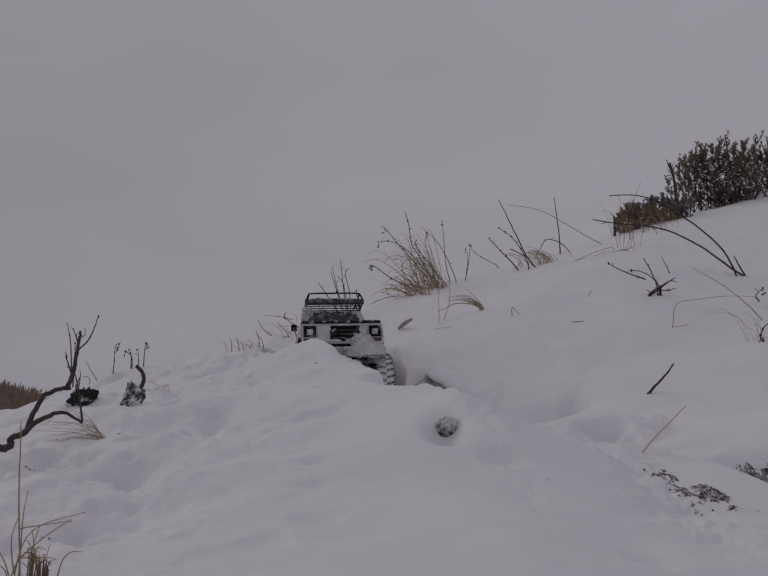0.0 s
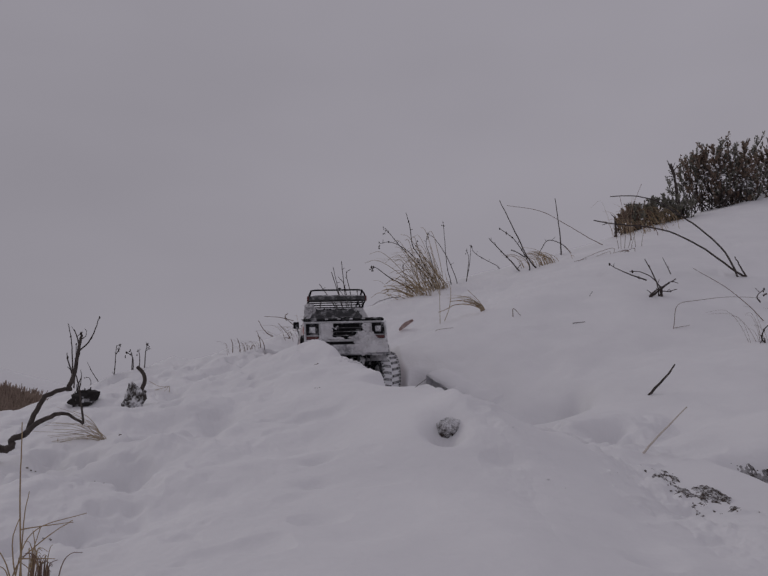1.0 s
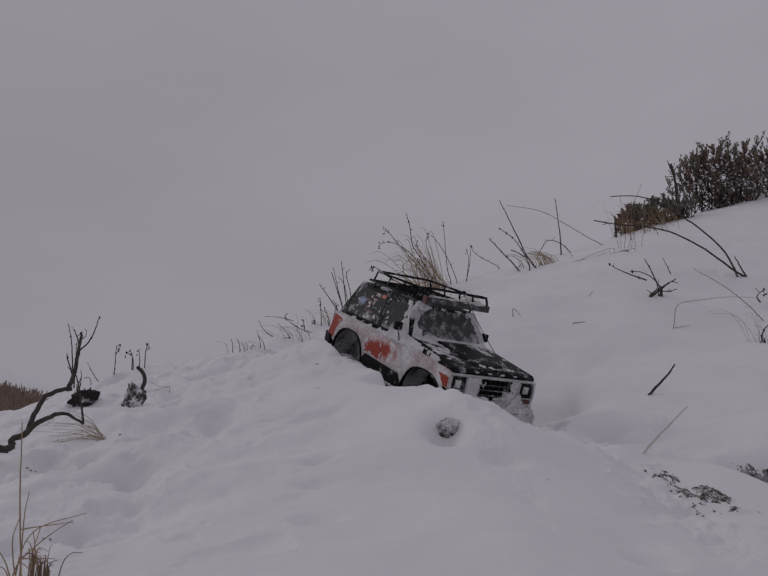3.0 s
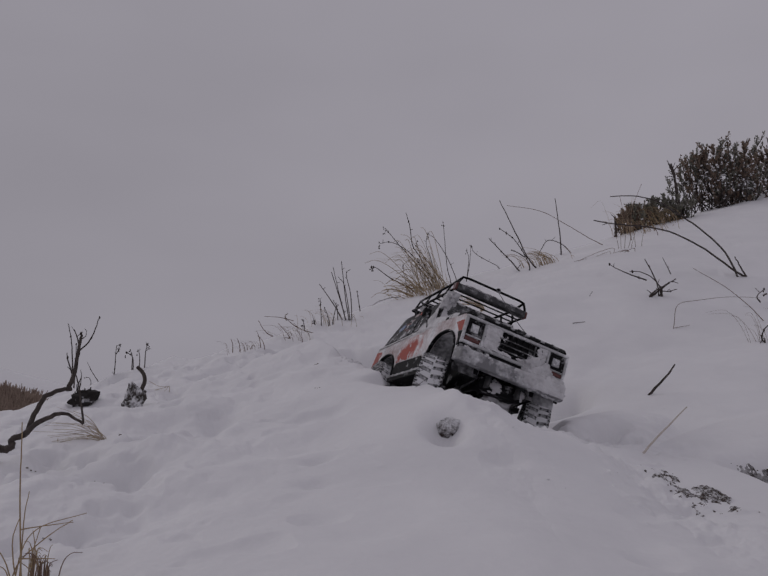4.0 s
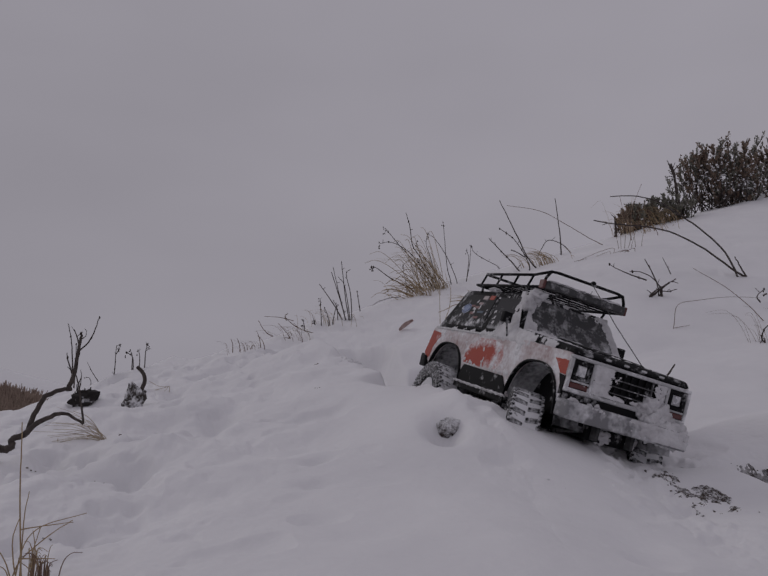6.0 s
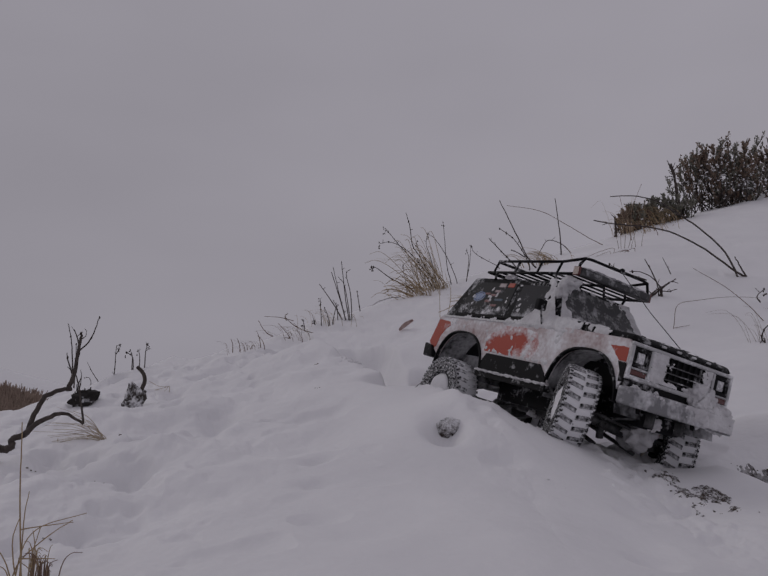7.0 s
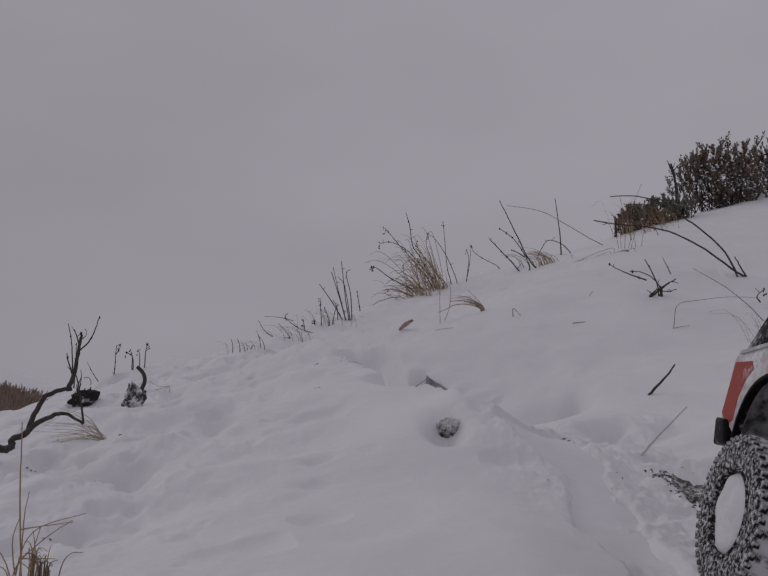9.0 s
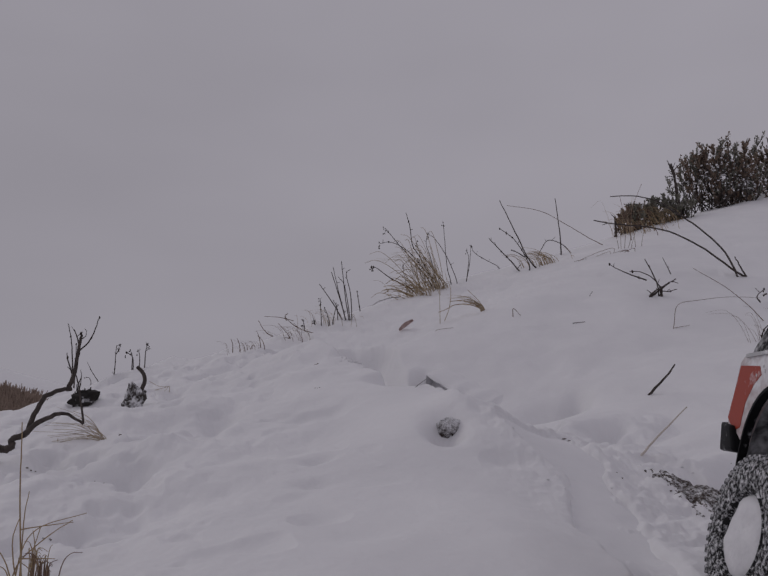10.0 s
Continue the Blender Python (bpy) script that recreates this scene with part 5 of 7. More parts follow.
shrub("dry_grass", "thin brown grass lying flat on the snow", "grass", (0.930, 3.306), (
        (0.0022, ((0.022, 0, -0.003), (-0.048, 0, -0.022), (-0.119, 0, -0.05))),
        (0.0022, ((0.125, 0, 0.005), (0.125, 0, 0.021), (0.088, 0, 0.007), (0.051, 0, -0.012))),
        (0.0024, ((0, 0, -0.023), (-0.055, 0, -0.04), (-0.11, 0, -0.065))),
        (0.0017, ((0.044, 0, -0.004), (0.044, 0, 0.017), (0, 0, 0.003), (-0.043, 0, -0.018))),
        (0.0024, ((0.034, 0, -0.003), (-0.016, 0, -0.023), (-0.066, 0, -0.053))),
        (0.0025, ((0.017, 0, -0.006), (-0.016, 0, -0.014), (-0.049, 0, -0.024))),
        (0.0018, ((-0.069, 0, -0.017), (-0.144, 0, -0.046), (-0.219, 0, -0.088))),
        (0.0021, ((-0.057, 0, -0.014), (-0.098, 0, -0.023), (-0.139, 0, -0.035))),
        (0.0017, ((-0.063, 0, -0.022), (-0.099, 0, -0.03), (-0.136, 0, -0.043))),
        (0.0018, ((0.119, 0, 0.004), (0.119, 0, 0.025), (0.063, 0, 0.012), (0.006, 0, -0.008))),
        (0.0018, ((-0.122, 0, -0.039), (-0.152, 0, -0.047), (-0.181, 0, -0.059))),
        (0.0019, ((-0.099, 0, -0.044), (-0.15, 0, -0.06), (-0.201, 0, -0.084))),
        (0.0021, ((0.012, 0, -0.012), (-0.031, 0, -0.022), (-0.074, 0, -0.036))),
        (0.0017, ((-0.039, 0, -0.029), (-0.072, 0, -0.042), (-0.105, 0, -0.063))),
        (0.0022, ((0.013, 0, 0.001), (-0.03, 0, -0.017), (-0.074, 0, -0.044))),
        (0.0017, ((-0.108, 0, -0.041), (-0.167, 0, -0.053), (-0.226, 0, -0.072))),
        (0.0021, ((0.032, 0, -0.003), (-0.019, 0, -0.019), (-0.071, 0, -0.042))),
        (0.0017, ((-0.078, 0, -0.045), (-0.155, 0, -0.07), (-0.234, 0, -0.107))),
        (0.0018, ((-0.034, 0, -0.028), (-0.078, 0, -0.038), (-0.122, 0, -0.053))),
        (0.0023, ((0.068, 0, 0.013), (0.025, 0, -0.002), (-0.017, 0, -0.024))),
        (0.0024, ((0.149, 0, 0.009), (0.149, 0, 0.032), (0.099, 0, 0.012), (0.048, 0, -0.018))),
        (0.0024, ((0.118, 0, 0.004), (0.118, 0, 0.024), (0.06, 0, 0.005), (0.001, 0, -0.023))),
        (0.0019, ((0.04, 0, -0.001), (0.001, 0, -0.009), (-0.038, 0, -0.022))),
        (0.0024, ((0.026, 0, 0.001), (-0.011, 0, -0.008), (-0.048, 0, -0.022))),
        (0.0025, ((-0.138, 0, -0.067), (-0.206, 0, -0.09), (-0.274, 0, -0.125))),
        (0.0024, ((0.058, 0, 0.001), (0.058, 0, 0.033), (-0.019, 0, 0.01), (-0.096, 0, -0.025))),
    ), STRAW_DARK)
shrub("dry_grass", "thin upright brown straws beside the sagebrush", "grass", (1.082, 3.400), (
        (0.0019, ((-0.03, 0, -0.014), (-0.03, 0, 0.002), (-0.027, 0.011, 0.078), (-0.026, 0.02, 0.141))),
        (0.0019, ((-0.016, -0.001, -0.005), (-0.007, -0.017, 0.095), (0.001, -0.032, 0.177))),
        (0.0019, ((0.002, 0, -0), (0.024, -0.019, 0.081), (0.047, -0.034, 0.147))),
        (0.0019, ((0.017, -0.003, -0.01), (0.017, -0.003, 0.012), (0.047, -0.03, 0.122), (0.077, -0.051, 0.212))),
        (0.0019, ((-0.042, 0.002, -0.014), (-0.042, 0.002, 0.013), (-0.049, 0.008, 0.064), (-0.056, 0.014, 0.106))),
        (0.0019, ((0.035, 0, 0.002), (0.032, 0.009, 0.065), (0.028, 0.016, 0.118))),
        (0.0019, ((0.061, -0.002, -0.004), (0.061, -0.002, 0.013), (0.068, -0.007, 0.055), (0.075, -0.012, 0.09))),
    ), STRAW_DARK)
shrub("long_straw", "long thin dry stem leaning over snow", "straw", (1.119, 2.292), (
        (0.0025, ((0.006, -0.001, -0.01), (-0.041, -0.002, 0.043), (-0.11, -0.005, 0.101), (-0.202, -0.008, 0.156))),
    ), STRAW_DARK)
shrub("long_straw", "thin dry stem bent low over snow", "straw", (0.848, 2.263), (
        (0.0018, ((-0.018, -0.004, -0.037), (-0.005, -0.001, 0.013), (0.007, -0.007, 0.067), (0.073, -0.008, 0.081), (0.159, -0.009, 0.09), (0.245, -0.009, 0.087))),
        (0.0018, ((-0.016, 0, -0.036), (-0.012, 0, -0.004), (0.04, 0, 0.008))),
    ), STRAW_DARK)
shrub("dry_weed", "dark bent weed with grass at its foot", "weed", (1.014, 2.091), (
        (0.0033, ((0.005, 0, -0), (-0.003, 0, 0.013), (0.008, 0, 0.039), (0.027, 0, 0.053))),
        (0.0026, ((0.004, 0, -0.01), (0.004, 0, 0.013), (-0.014, 0, -0.007))),
        (0.0026, ((0.001, 0, 0.109), (-0.007, 0, 0.126), (0.014, 0, 0.146))),
    ), BARK)
shrub("bent_stick", "dark bare stick stuck in the snow", "stick", (0.588, 1.749), (
        (0.0044, ((-0.001, 0, -0), (0.018, -0.007, 0.022), (0.039, -0.014, 0.046), (0.052, -0.021, 0.066))),
    ), BARK)
shrub("long_straw", "pale tan straw half buried in snow", "straw", (0.395, 1.204), (
        (0.0034, ((-0.015, -0, -0.005), (0.011, -0.001, 0.023), (0.037, -0.003, 0.049), (0.064, -0.004, 0.075))),
    ), STRAW_BLEACHED)
shrub("thin_twig", "short thin twig on snow", "twig", (0.052, 1.268), (
        (0.0010, ((-0.006, -0, -0.004), (0.005, -0, 0.005), (0.016, -0.001, 0.013))),
    ), BARK, group="twigs along the slope")
shrub("pale_grass", "fan of pale tan grass blades lying beside the branch", "grass", (-0.431, 1.224), (
        (0.0008, ((-0.002, -0.001, 0.002), (-0.038, -0.001, 0.003), (-0.081, -0.001, -0.004))),
        (0.0008, ((0.003, -0.001, -0.011), (0.003, -0.001, 0.004), (-0.027, -0.003, 0.02), (-0.063, -0.004, 0.022))),
        (0.0007, ((0.001, -0, 0.001), (-0.019, -0.001, 0.023), (-0.043, -0.001, 0.03))),
        (0.0010, ((-0.001, 0, -0.002), (-0.036, 0, 0.013), (-0.077, 0, 0.015))),
        (0.0007, ((-0.006, -0, -0.012), (-0.006, -0, 0.002), (-0.04, -0.001, 0.021), (-0.08, -0.002, 0.026))),
        (0.0010, ((-0.004, -0.001, -0.011), (-0.004, -0.001, 0.003), (-0.039, -0.001, 0.007), (-0.081, -0.001, 0.003))),
        (0.0008, ((0.003, -0, -0.01), (0.003, -0, 0.004), (-0.025, -0, 0.013), (-0.057, -0, 0.011))),
        (0.0010, ((0.003, 0.001, 0.003), (-0.017, 0.004, 0.018), (-0.04, 0.005, 0.02))),
        (0.0007, ((-0.005, 0, -0.011), (-0.005, 0, 0.004), (-0.033, 0, 0.004), (-0.067, 0, -0.004))),
        (0.0007, ((-0.002, 0, -0.002), (-0.027, 0.001, 0.005), (-0.057, 0.001, 0.002))),
        (0.0009, ((-0, -0.001, -0.011), (-0, -0.001, 0.003), (-0.038, -0.005, 0.021), (-0.084, -0.006, 0.025))),
        (0.0007, ((-0.001, 0.001, 0.003), (-0.04, 0.001, 0.003), (-0.087, 0.001, -0.005))),
        (0.0008, ((0.001, 0, -0.003), (-0.029, 0, 0.001), (-0.065, 0.001, -0.004))),
        (0.0010, ((0.001, 0, -0), (-0.018, 0.001, 0.024), (-0.04, 0.001, 0.032))),
        (0.0006, ((-0.001, 0, 0.001), (-0.04, 0, 0.008), (-0.087, 0, 0.005))),
        (0.0008, ((0.002, 0, 0.002), (-0.019, 0, 0.011), (-0.044, 0, 0.009))),
        (0.0010, ((-0.007, 0, -0), (-0.04, 0, -0), (-0.082, 0.001, -0.008))),
        (0.0008, ((0.002, -0, 0.001), (-0.018, -0.005, 0.02), (-0.044, -0.006, 0.024))),
        (0.0008, ((-0.005, 0, -0.003), (-0.029, 0, 0.002), (-0.058, 0, -0.002))),
        (0.0011, ((0, 0, 0.003), (-0.023, 0.001, 0.032), (-0.05, 0.001, 0.043))),
        (0.0006, ((-0.005, -0, -0.003), (-0.036, -0.004, 0.034), (-0.072, -0.005, 0.049))),
        (0.0007, ((-0.005, 0, 0.001), (-0.045, 0.002, 0.018), (-0.092, 0.003, 0.021))),
        (0.0006, ((-0.001, 0, -0.01), (-0.001, 0, 0.003), (-0.029, 0, -0.001), (-0.064, 0.001, -0.011))),
        (0.0007, ((-0.002, -0, -0.001), (-0.026, -0.004, 0.02), (-0.056, -0.005, 0.025))),
        (0.0006, ((0.001, 0, -0.001), (-0.029, 0.003, 0.029), (-0.063, 0.004, 0.041))),
        (0.0007, ((-0.001, -0, -0.01), (-0.001, -0, 0.003), (-0.019, -0, 0.018), (-0.041, -0.001, 0.02))),
        (0.0007, ((-0.075, -0, -0.003), (-0.075, -0, -0.012), (-0.075, -0, -0.021))),
        (0.0007, ((-0.069, 0, -0.016), (-0.069, 0, 0.001), (-0.073, 0.001, -0.01), (-0.076, 0.001, -0.022))),
        (0.0007, ((-0.054, -0, -0.002), (-0.053, -0.003, -0.012), (-0.051, -0.005, -0.022))),
        (0.0008, ((-0.008, 0, -0.012), (-0.008, 0, 0.002), (-0.046, 0.001, 0.009), (-0.084, 0.001, 0.011), (-0.114, 0.001, 0.012))),
    ), STRAW_PALE)
shrub("dead_leaf", "pale curled leaf half buried in snow", "leaf", (-0.456, 1.621), (
        (0.0013, ((-0.02, 0, -0.001), (-0, 0, 0.005), (0.015, 0, 0.009))),
        (0.0010, ((0.015, 0, -0.012), (0.015, 0, 0.009), (0.005, 0, -0.001), (-0.015, 0, -0.005))),
        (0.0010, ((-0.026, 0, 0.019), (-0.005, 0, 0.009), (0.015, 0, 0.009))),
    ), STRAW_PALE)
shrub("thin_twig", "thin pale twig lying on snow", "twig", (0.185, 2.430), (
        (0.0017, ((-0.02, 0, -0.014), (-0.02, 0, -0), (0.031, 0, 0.007))),
    ), STRAW_DARK, group="twigs along the slope")
shrub("grass_tuft", "tall dry tan grass stems rising from snow", "grass", (-0.295, 0.669), (
        (0.0010, ((0, -0, -0.002), (-0.001, -0.003, 0.025), (-0.003, -0.008, 0.072), (-0.003, -0.012, 0.112), (-0.003, -0.014, 0.132))),
        (0.0008, ((-0.002, -0, 0.003), (-0.001, -0.002, 0.033), (0, -0.004, 0.056), (0.003, -0.005, 0.076))),
        (0.0007, ((-0.004, 0, 0.045), (0.015, 0, 0.048), (0.039, 0, 0.051))),
        (0.0008, ((-0.01, 0, 0.002), (-0.004, 0.004, 0.02), (0.016, 0.008, 0.039), (0.034, 0.011, 0.051))),
        (0.0008, ((-0.004, -0, 0.002), (-0.007, -0.004, 0.025), (-0.007, -0.006, 0.041), (-0.001, -0.008, 0.057))),
        (0.0007, ((-0.007, 0.001, 0.003), (-0.003, 0.006, 0.032), (0.011, 0.008, 0.047), (0.046, 0.01, 0.057))),
        (0.0008, ((0.004, 0, -0.011), (0.004, 0, 0.003), (0.006, 0.004, 0.028), (0.01, 0.006, 0.047))),
        (0.0008, ((0.006, 0, -0.012), (0.006, 0, 0.003), (0.008, 0.002, 0.028), (0.005, 0.003, 0.044))),
        (0.0008, ((0.011, 0.001, -0.011), (0.011, 0.001, 0.003), (0.013, 0.004, 0.016), (0.016, 0.005, 0.024))),
        (0.0007, ((-0.004, 0, 0.022), (0.012, 0, 0.022), (0.026, 0, 0.022))),
        (0.0008, ((-0.01, -0.001, 0.004), (-0.013, -0.003, 0.014), (-0.021, -0.004, 0.018))),
        (0.0008, ((-0.008, 0, 0.002), (-0.016, 0.001, 0.021), (-0.028, 0.002, 0.034))),
        (0.0007, ((0.008, 0, -0.011), (0.008, 0, 0.003), (0.005, 0.001, 0.013), (-0.002, 0.001, 0.019))),
        (0.0008, ((0.014, 0, 0.002), (0.011, 0.002, 0.02), (0.007, 0.003, 0.032))),
    ), STRAW)


stump("rotten_stump", "dark rotten stump with snow patches on its bark", (-0.455, 1.437), (0.017, 0.015, 0.030), 7.7,
      ((0.008, 0, 0.024), (0.016, 0, 0.040), (0.019, 0, 0.052), (0.015, 0, 0.065), (0.004, 0, 0.076)))
stump("rotten_stump", "low black rotten stump under a snow cap", (-0.565, 1.49), (0.024, 0.016, 0.019), 3.9, (), ROT)
grass_fan("grass_tuft", "flattened tan grass by the twigs", (0.74, 3.45), 45, 0.055, (-1.6, 0.0), 0.05, STRAW, 9, 0.0012)
grass_fan("grass_tuft", "short pale grass tuft at the edge of snow", (-0.295, 0.690), 12, 0.036, (0.10, 0.0), 0.004, STRAW, 10, 0.0005)
grass_fan("grass_tuft", "short brown grass tuft at the edge of snow", (-0.287, 0.690), 8, 0.020, (0.10, 0.0), 0.002, STRAW_DARK, 13, 0.0005)
grass_fan("grass_tuft", "thin reddish grass on the snowy slope", (1.01, 2.09), 12, 0.10, (-0.5, 0.0), 0.02, STRAW_DARK, 11, 0.0005)
grass_fan("grass_tuft", "thin tan grass on the crest", (1.36, 3.98), 40, 0.10, (-0.6, 0.0), 0.08, STRAW, 12, 0.0012)
grass_fan("grass_tuft", "dense tan dry grass in the weed clump", (0.235, 3.31), 34, 0.155, (-0.9, 0.0), 0.022, STRAW_PALE, 41, 0.0008)
grass_fan("grass_tuft", "matted tan grass at the foot of the weeds", (0.145, 3.26), 42, 0.070, (-0.9, 0.0), 0.05, STRAW_PALE, 42, 0.0009)
grass_fan("grass_tuft", "small tan grass tuft bent flat by snow", (0.338, 2.595), 26, 0.050, (-1.9, 0.0), 0.004, STRAW_PALE, 43, 0.0008)
grass_fan("grass_tuft", "fine reddish weeds along the crest", (-0.375, 2.215), 16, 0.030, (-0.9, 0.0), 0.030, STRAW_DARK, 44, 0.0004)
grass_fan("grass_tuft", "fine reddish weeds along the crest", (-0.300, 2.690), 26, 0.042, (-1.3, 0.0), 0.050, STRAW_DARK, 45, 0.0005)
grass_fan("grass_tuft", "fine tan weeds along the crest", (-0.190, 2.830), 20, 0.050, (-0.8, 0.0), 0.055, STRAW, 46, 0.0006)
grass_fan("grass_tuft", "thin tan straws before the sagebrush", (1.33, 4.00), 14, 0.19, (-0.1, 0.0), 0.05, STRAW_PALE, 47, 0.0008)
grass_fan("grass_tuft", "flattened tan grass beside the sagebrush", (1.56, 4.28), 60, 0.09, (-1.3, -0.2), 0.06, STRAW, 48, 0.0014)
grass_fan("grass_tuft", "dark brown grass at the foot of the tuft", (-0.281, 0.668), 16, 0.028, (0.10, 0.0), 0.005, STRAW_DARK, 49, 0.0006)
sagebrush((2.05, 4.62), (0.27, 0.22, 0.415), 21, "large grey-green sagebrush with brown plumes and bare foot", 0.55, 82, 1.0)
sagebrush((2.47, 4.82), (0.25, 0.20, 0.36), 22, "brown sagebrush with withered leaves and caught snow", 0.75, 44, 1.0)
sagebrush((1.585, 4.34), (0.135, 0.10, 0.175), 23, "low green sagebrush on the snowy crest", 0.05, 34, 0.25)
sagebrush((1.39, 4.24), (0.085, 0.08, 0.15), 24, "low dense brown sagebrush on the crest", 1.0, 46, 0.12)


def far_brush():
    """Brown scrub on the far side of the valley."""
    rnd = random.Random(31)
    bm = bmesh.new()
    for _ in range(2600):
        a, r = math.radians(rnd.uniform(-31, -23.3)), rnd.uniform(44, 53)
        x, y = r * math.sin(a), r * math.cos(a)
        z = ground_at(x, y)
        for _ in range(3):
            h, l = rnd.uniform(0.6, 1.35), rnd.gauss(0, 0.2)
            tube(bm, [(x + rnd.gauss(0, 0.15), y, z - 0.1), (x + l, y + rnd.gauss(0, 0.2), z + h)], 0.06, 4, 0.02)
    return tagged(part("far_scrub", bm, SCRUB), "brown scrub across the valley", "scrub", kind="stuff")


far_brush()


def soil_or_shade_patch(name, label, corners, lift, seed, grains, size, ragged_edge=0.5, skin=None):
    """Bare soil and litter showing through thin snow, or shade painted into a hollow, inside a four-cornered plot: an
    uneven skin and loose grains.
    """
    rnd = random.Random(seed)
    q = [Vector((*p, 0)) for p in corners]
    n = 90
    U, V = np.meshgrid(np.linspace(0, 1, n), np.linspace(0, 1, n))
    X = (1 - U) * (1 - V) * q[0].x + U * (1 - V) * q[1].x + U * V * q[2].x + (1 - U) * V * q[3].x
    Y = (1 - U) * (1 - V) * q[0].y + U * (1 - V) * q[1].y + U * V * q[2].y + (1 - U) * V * q[3].y
    border = np.clip(1 - np.hypot(2 * U - 1, 2 * V - 1) + ragged_edge * fbm(X, Y, 70.0, 3, seed + 5), 0, 1)
    Z = ground_height(X, Y) + CAM_Z + lift * (1.5 * np.sqrt(border) - 0.45) + 0.9 * lift * fbm(X, Y, 240.0, 3, seed)
    bm = bmesh.new()
    grid = [[bm.verts.new((X[i, j], Y[i, j], Z[i, j])) for j in range(n)] for i in range(n)]
    for i in range(n - 1):
        for j in range(n - 1):
            bm.faces.new((grid[i][j], grid[i][j + 1], grid[i + 1][j + 1], grid[i + 1][j]))
    bmesh.ops.recalc_face_normals(bm, faces=bm.faces)
    if bm.faces[:][0].normal.z < 0:
        bmesh.ops.reverse_faces(bm, faces=bm.faces)
    top = tagged(part(name, bm, skin or LITTER), label, "soil", kind="stuff")
    bm = bmesh.new()
    for _ in range(grains):
        u, v = min(1, max(0, rnd.gauss(0.5, 0.19))), min(1, max(0, rnd.gauss(0.5, 0.19)))
        p = q[0].lerp(q[1], u).lerp(q[3].lerp(q[2], u), v)
        if noise.noise(Vector((p.x, p.y, seed)) * 60) < -0.08:
            continue
        k = size * rnd.uniform(0.3, 1.0) ** 2
        lump(bm, (p.x, p.y, ground_at(p.x, p.y) + k * 0.3), (k * rnd.uniform(0.8, 1.4), k, k * 0.7), rnd.random() * 9, 0.6, 1)
    tagged(part("grains", bm, SOIL, top, "loose brown grains"), kind="stuff")
    return top


soil_or_shade_patch("soil_or_shade", "bare brown soil and litter showing through snow", ((0.350, 1.100), (0.446, 1.110), (0.440, 0.915), (0.360, 0.940)), 0.0026, 6, 1700, 0.0016, 0.75)
# this dark skin is the hollow's shade, painted on its far wall
soil_or_shade_patch("soil_or_shade", "dark patch painted as shade in a hollow of the snow bank", ((0.505, 1.130), (0.62, 1.130), (0.64, 1.196), (0.515, 1.196)), 0.004, 9, 200, 0.003, 0.3, HOLLOW_SHADE)


def grit_ball():
    """A fuzzy clod of brown grit at the bottom of the melted hole."""
    rnd = random.Random(4)
    bm = bmesh.new()
    x, y = 0.089, 1.081
    z = ground_at(x, y) - 0.004
    skin = frosted("gritty_soil", (0.050, 0.038, 0.032), 0.95, 0.74, 150.0, 600.0, sharp=0.22, drift=(z - 0.012, z + 0.008, -0.34))
    lump(bm, (x, y, z), (0.0175, 0.014, 0.0155), 2.3, 0.30, 4)
    for _ in range(420):
        d = Vector((rnd.gauss(0, 1), rnd.gauss(0, 1), rnd.gauss(0, 1))).normalized()
        k = rnd.uniform(0.0005, 0.0013)
        lump(bm, (x + 0.0172 * d.x, y + 0.0138 * d.y, z + 0.0153 * d.z), (k * 1.3, k, k), rnd.random() * 9, 0.6, 1)
    return tagged(part("grit_clod", bm, skin), "brown gritty clod in a melted hole", "soil", kind="stuff")


grit_ball()


def litter():
    """Single dark specks of leaf and bark on the snow."""
    rnd = random.Random(16)
    bm = bmesh.new()
    for x, y, n, k in ((-0.345, 0.985, 12, 0.0022), (-0.137, 1.578, 4, 0.0016), (-0.116, 1.399, 3, 0.0018), (-0.1, 1.660, 5, 0.0025), (-0.077, 1.668, 3, 0.003),
                       (-0.484, 1.104, 4, 0.002), (-0.40, 1.20, 3, 0.002), (0.02, 1.36, 3, 0.0015), (-0.33, 0.80, 3, 0.0015), (0.30, 1.02, 8, 0.0014), (0.26, 1.14, 8, 0.0016)):
        for _ in range(n):
            a, b = x + rnd.gauss(0, k * 2.2), y + rnd.gauss(0, k * 1.2)
            h = k * rnd.uniform(0.4, 1.0)
            lump(bm, (a, b, ground_at(a, b) + h * 0.3), (h * rnd.uniform(0.8, 2.4), h, h * 0.6), rnd.random() * 9, 0.6, 1)
    return tagged(part("litter_specks", bm, SOIL), "scattered dark specks of litter on the snow", "litter", kind="stuff")


litter()


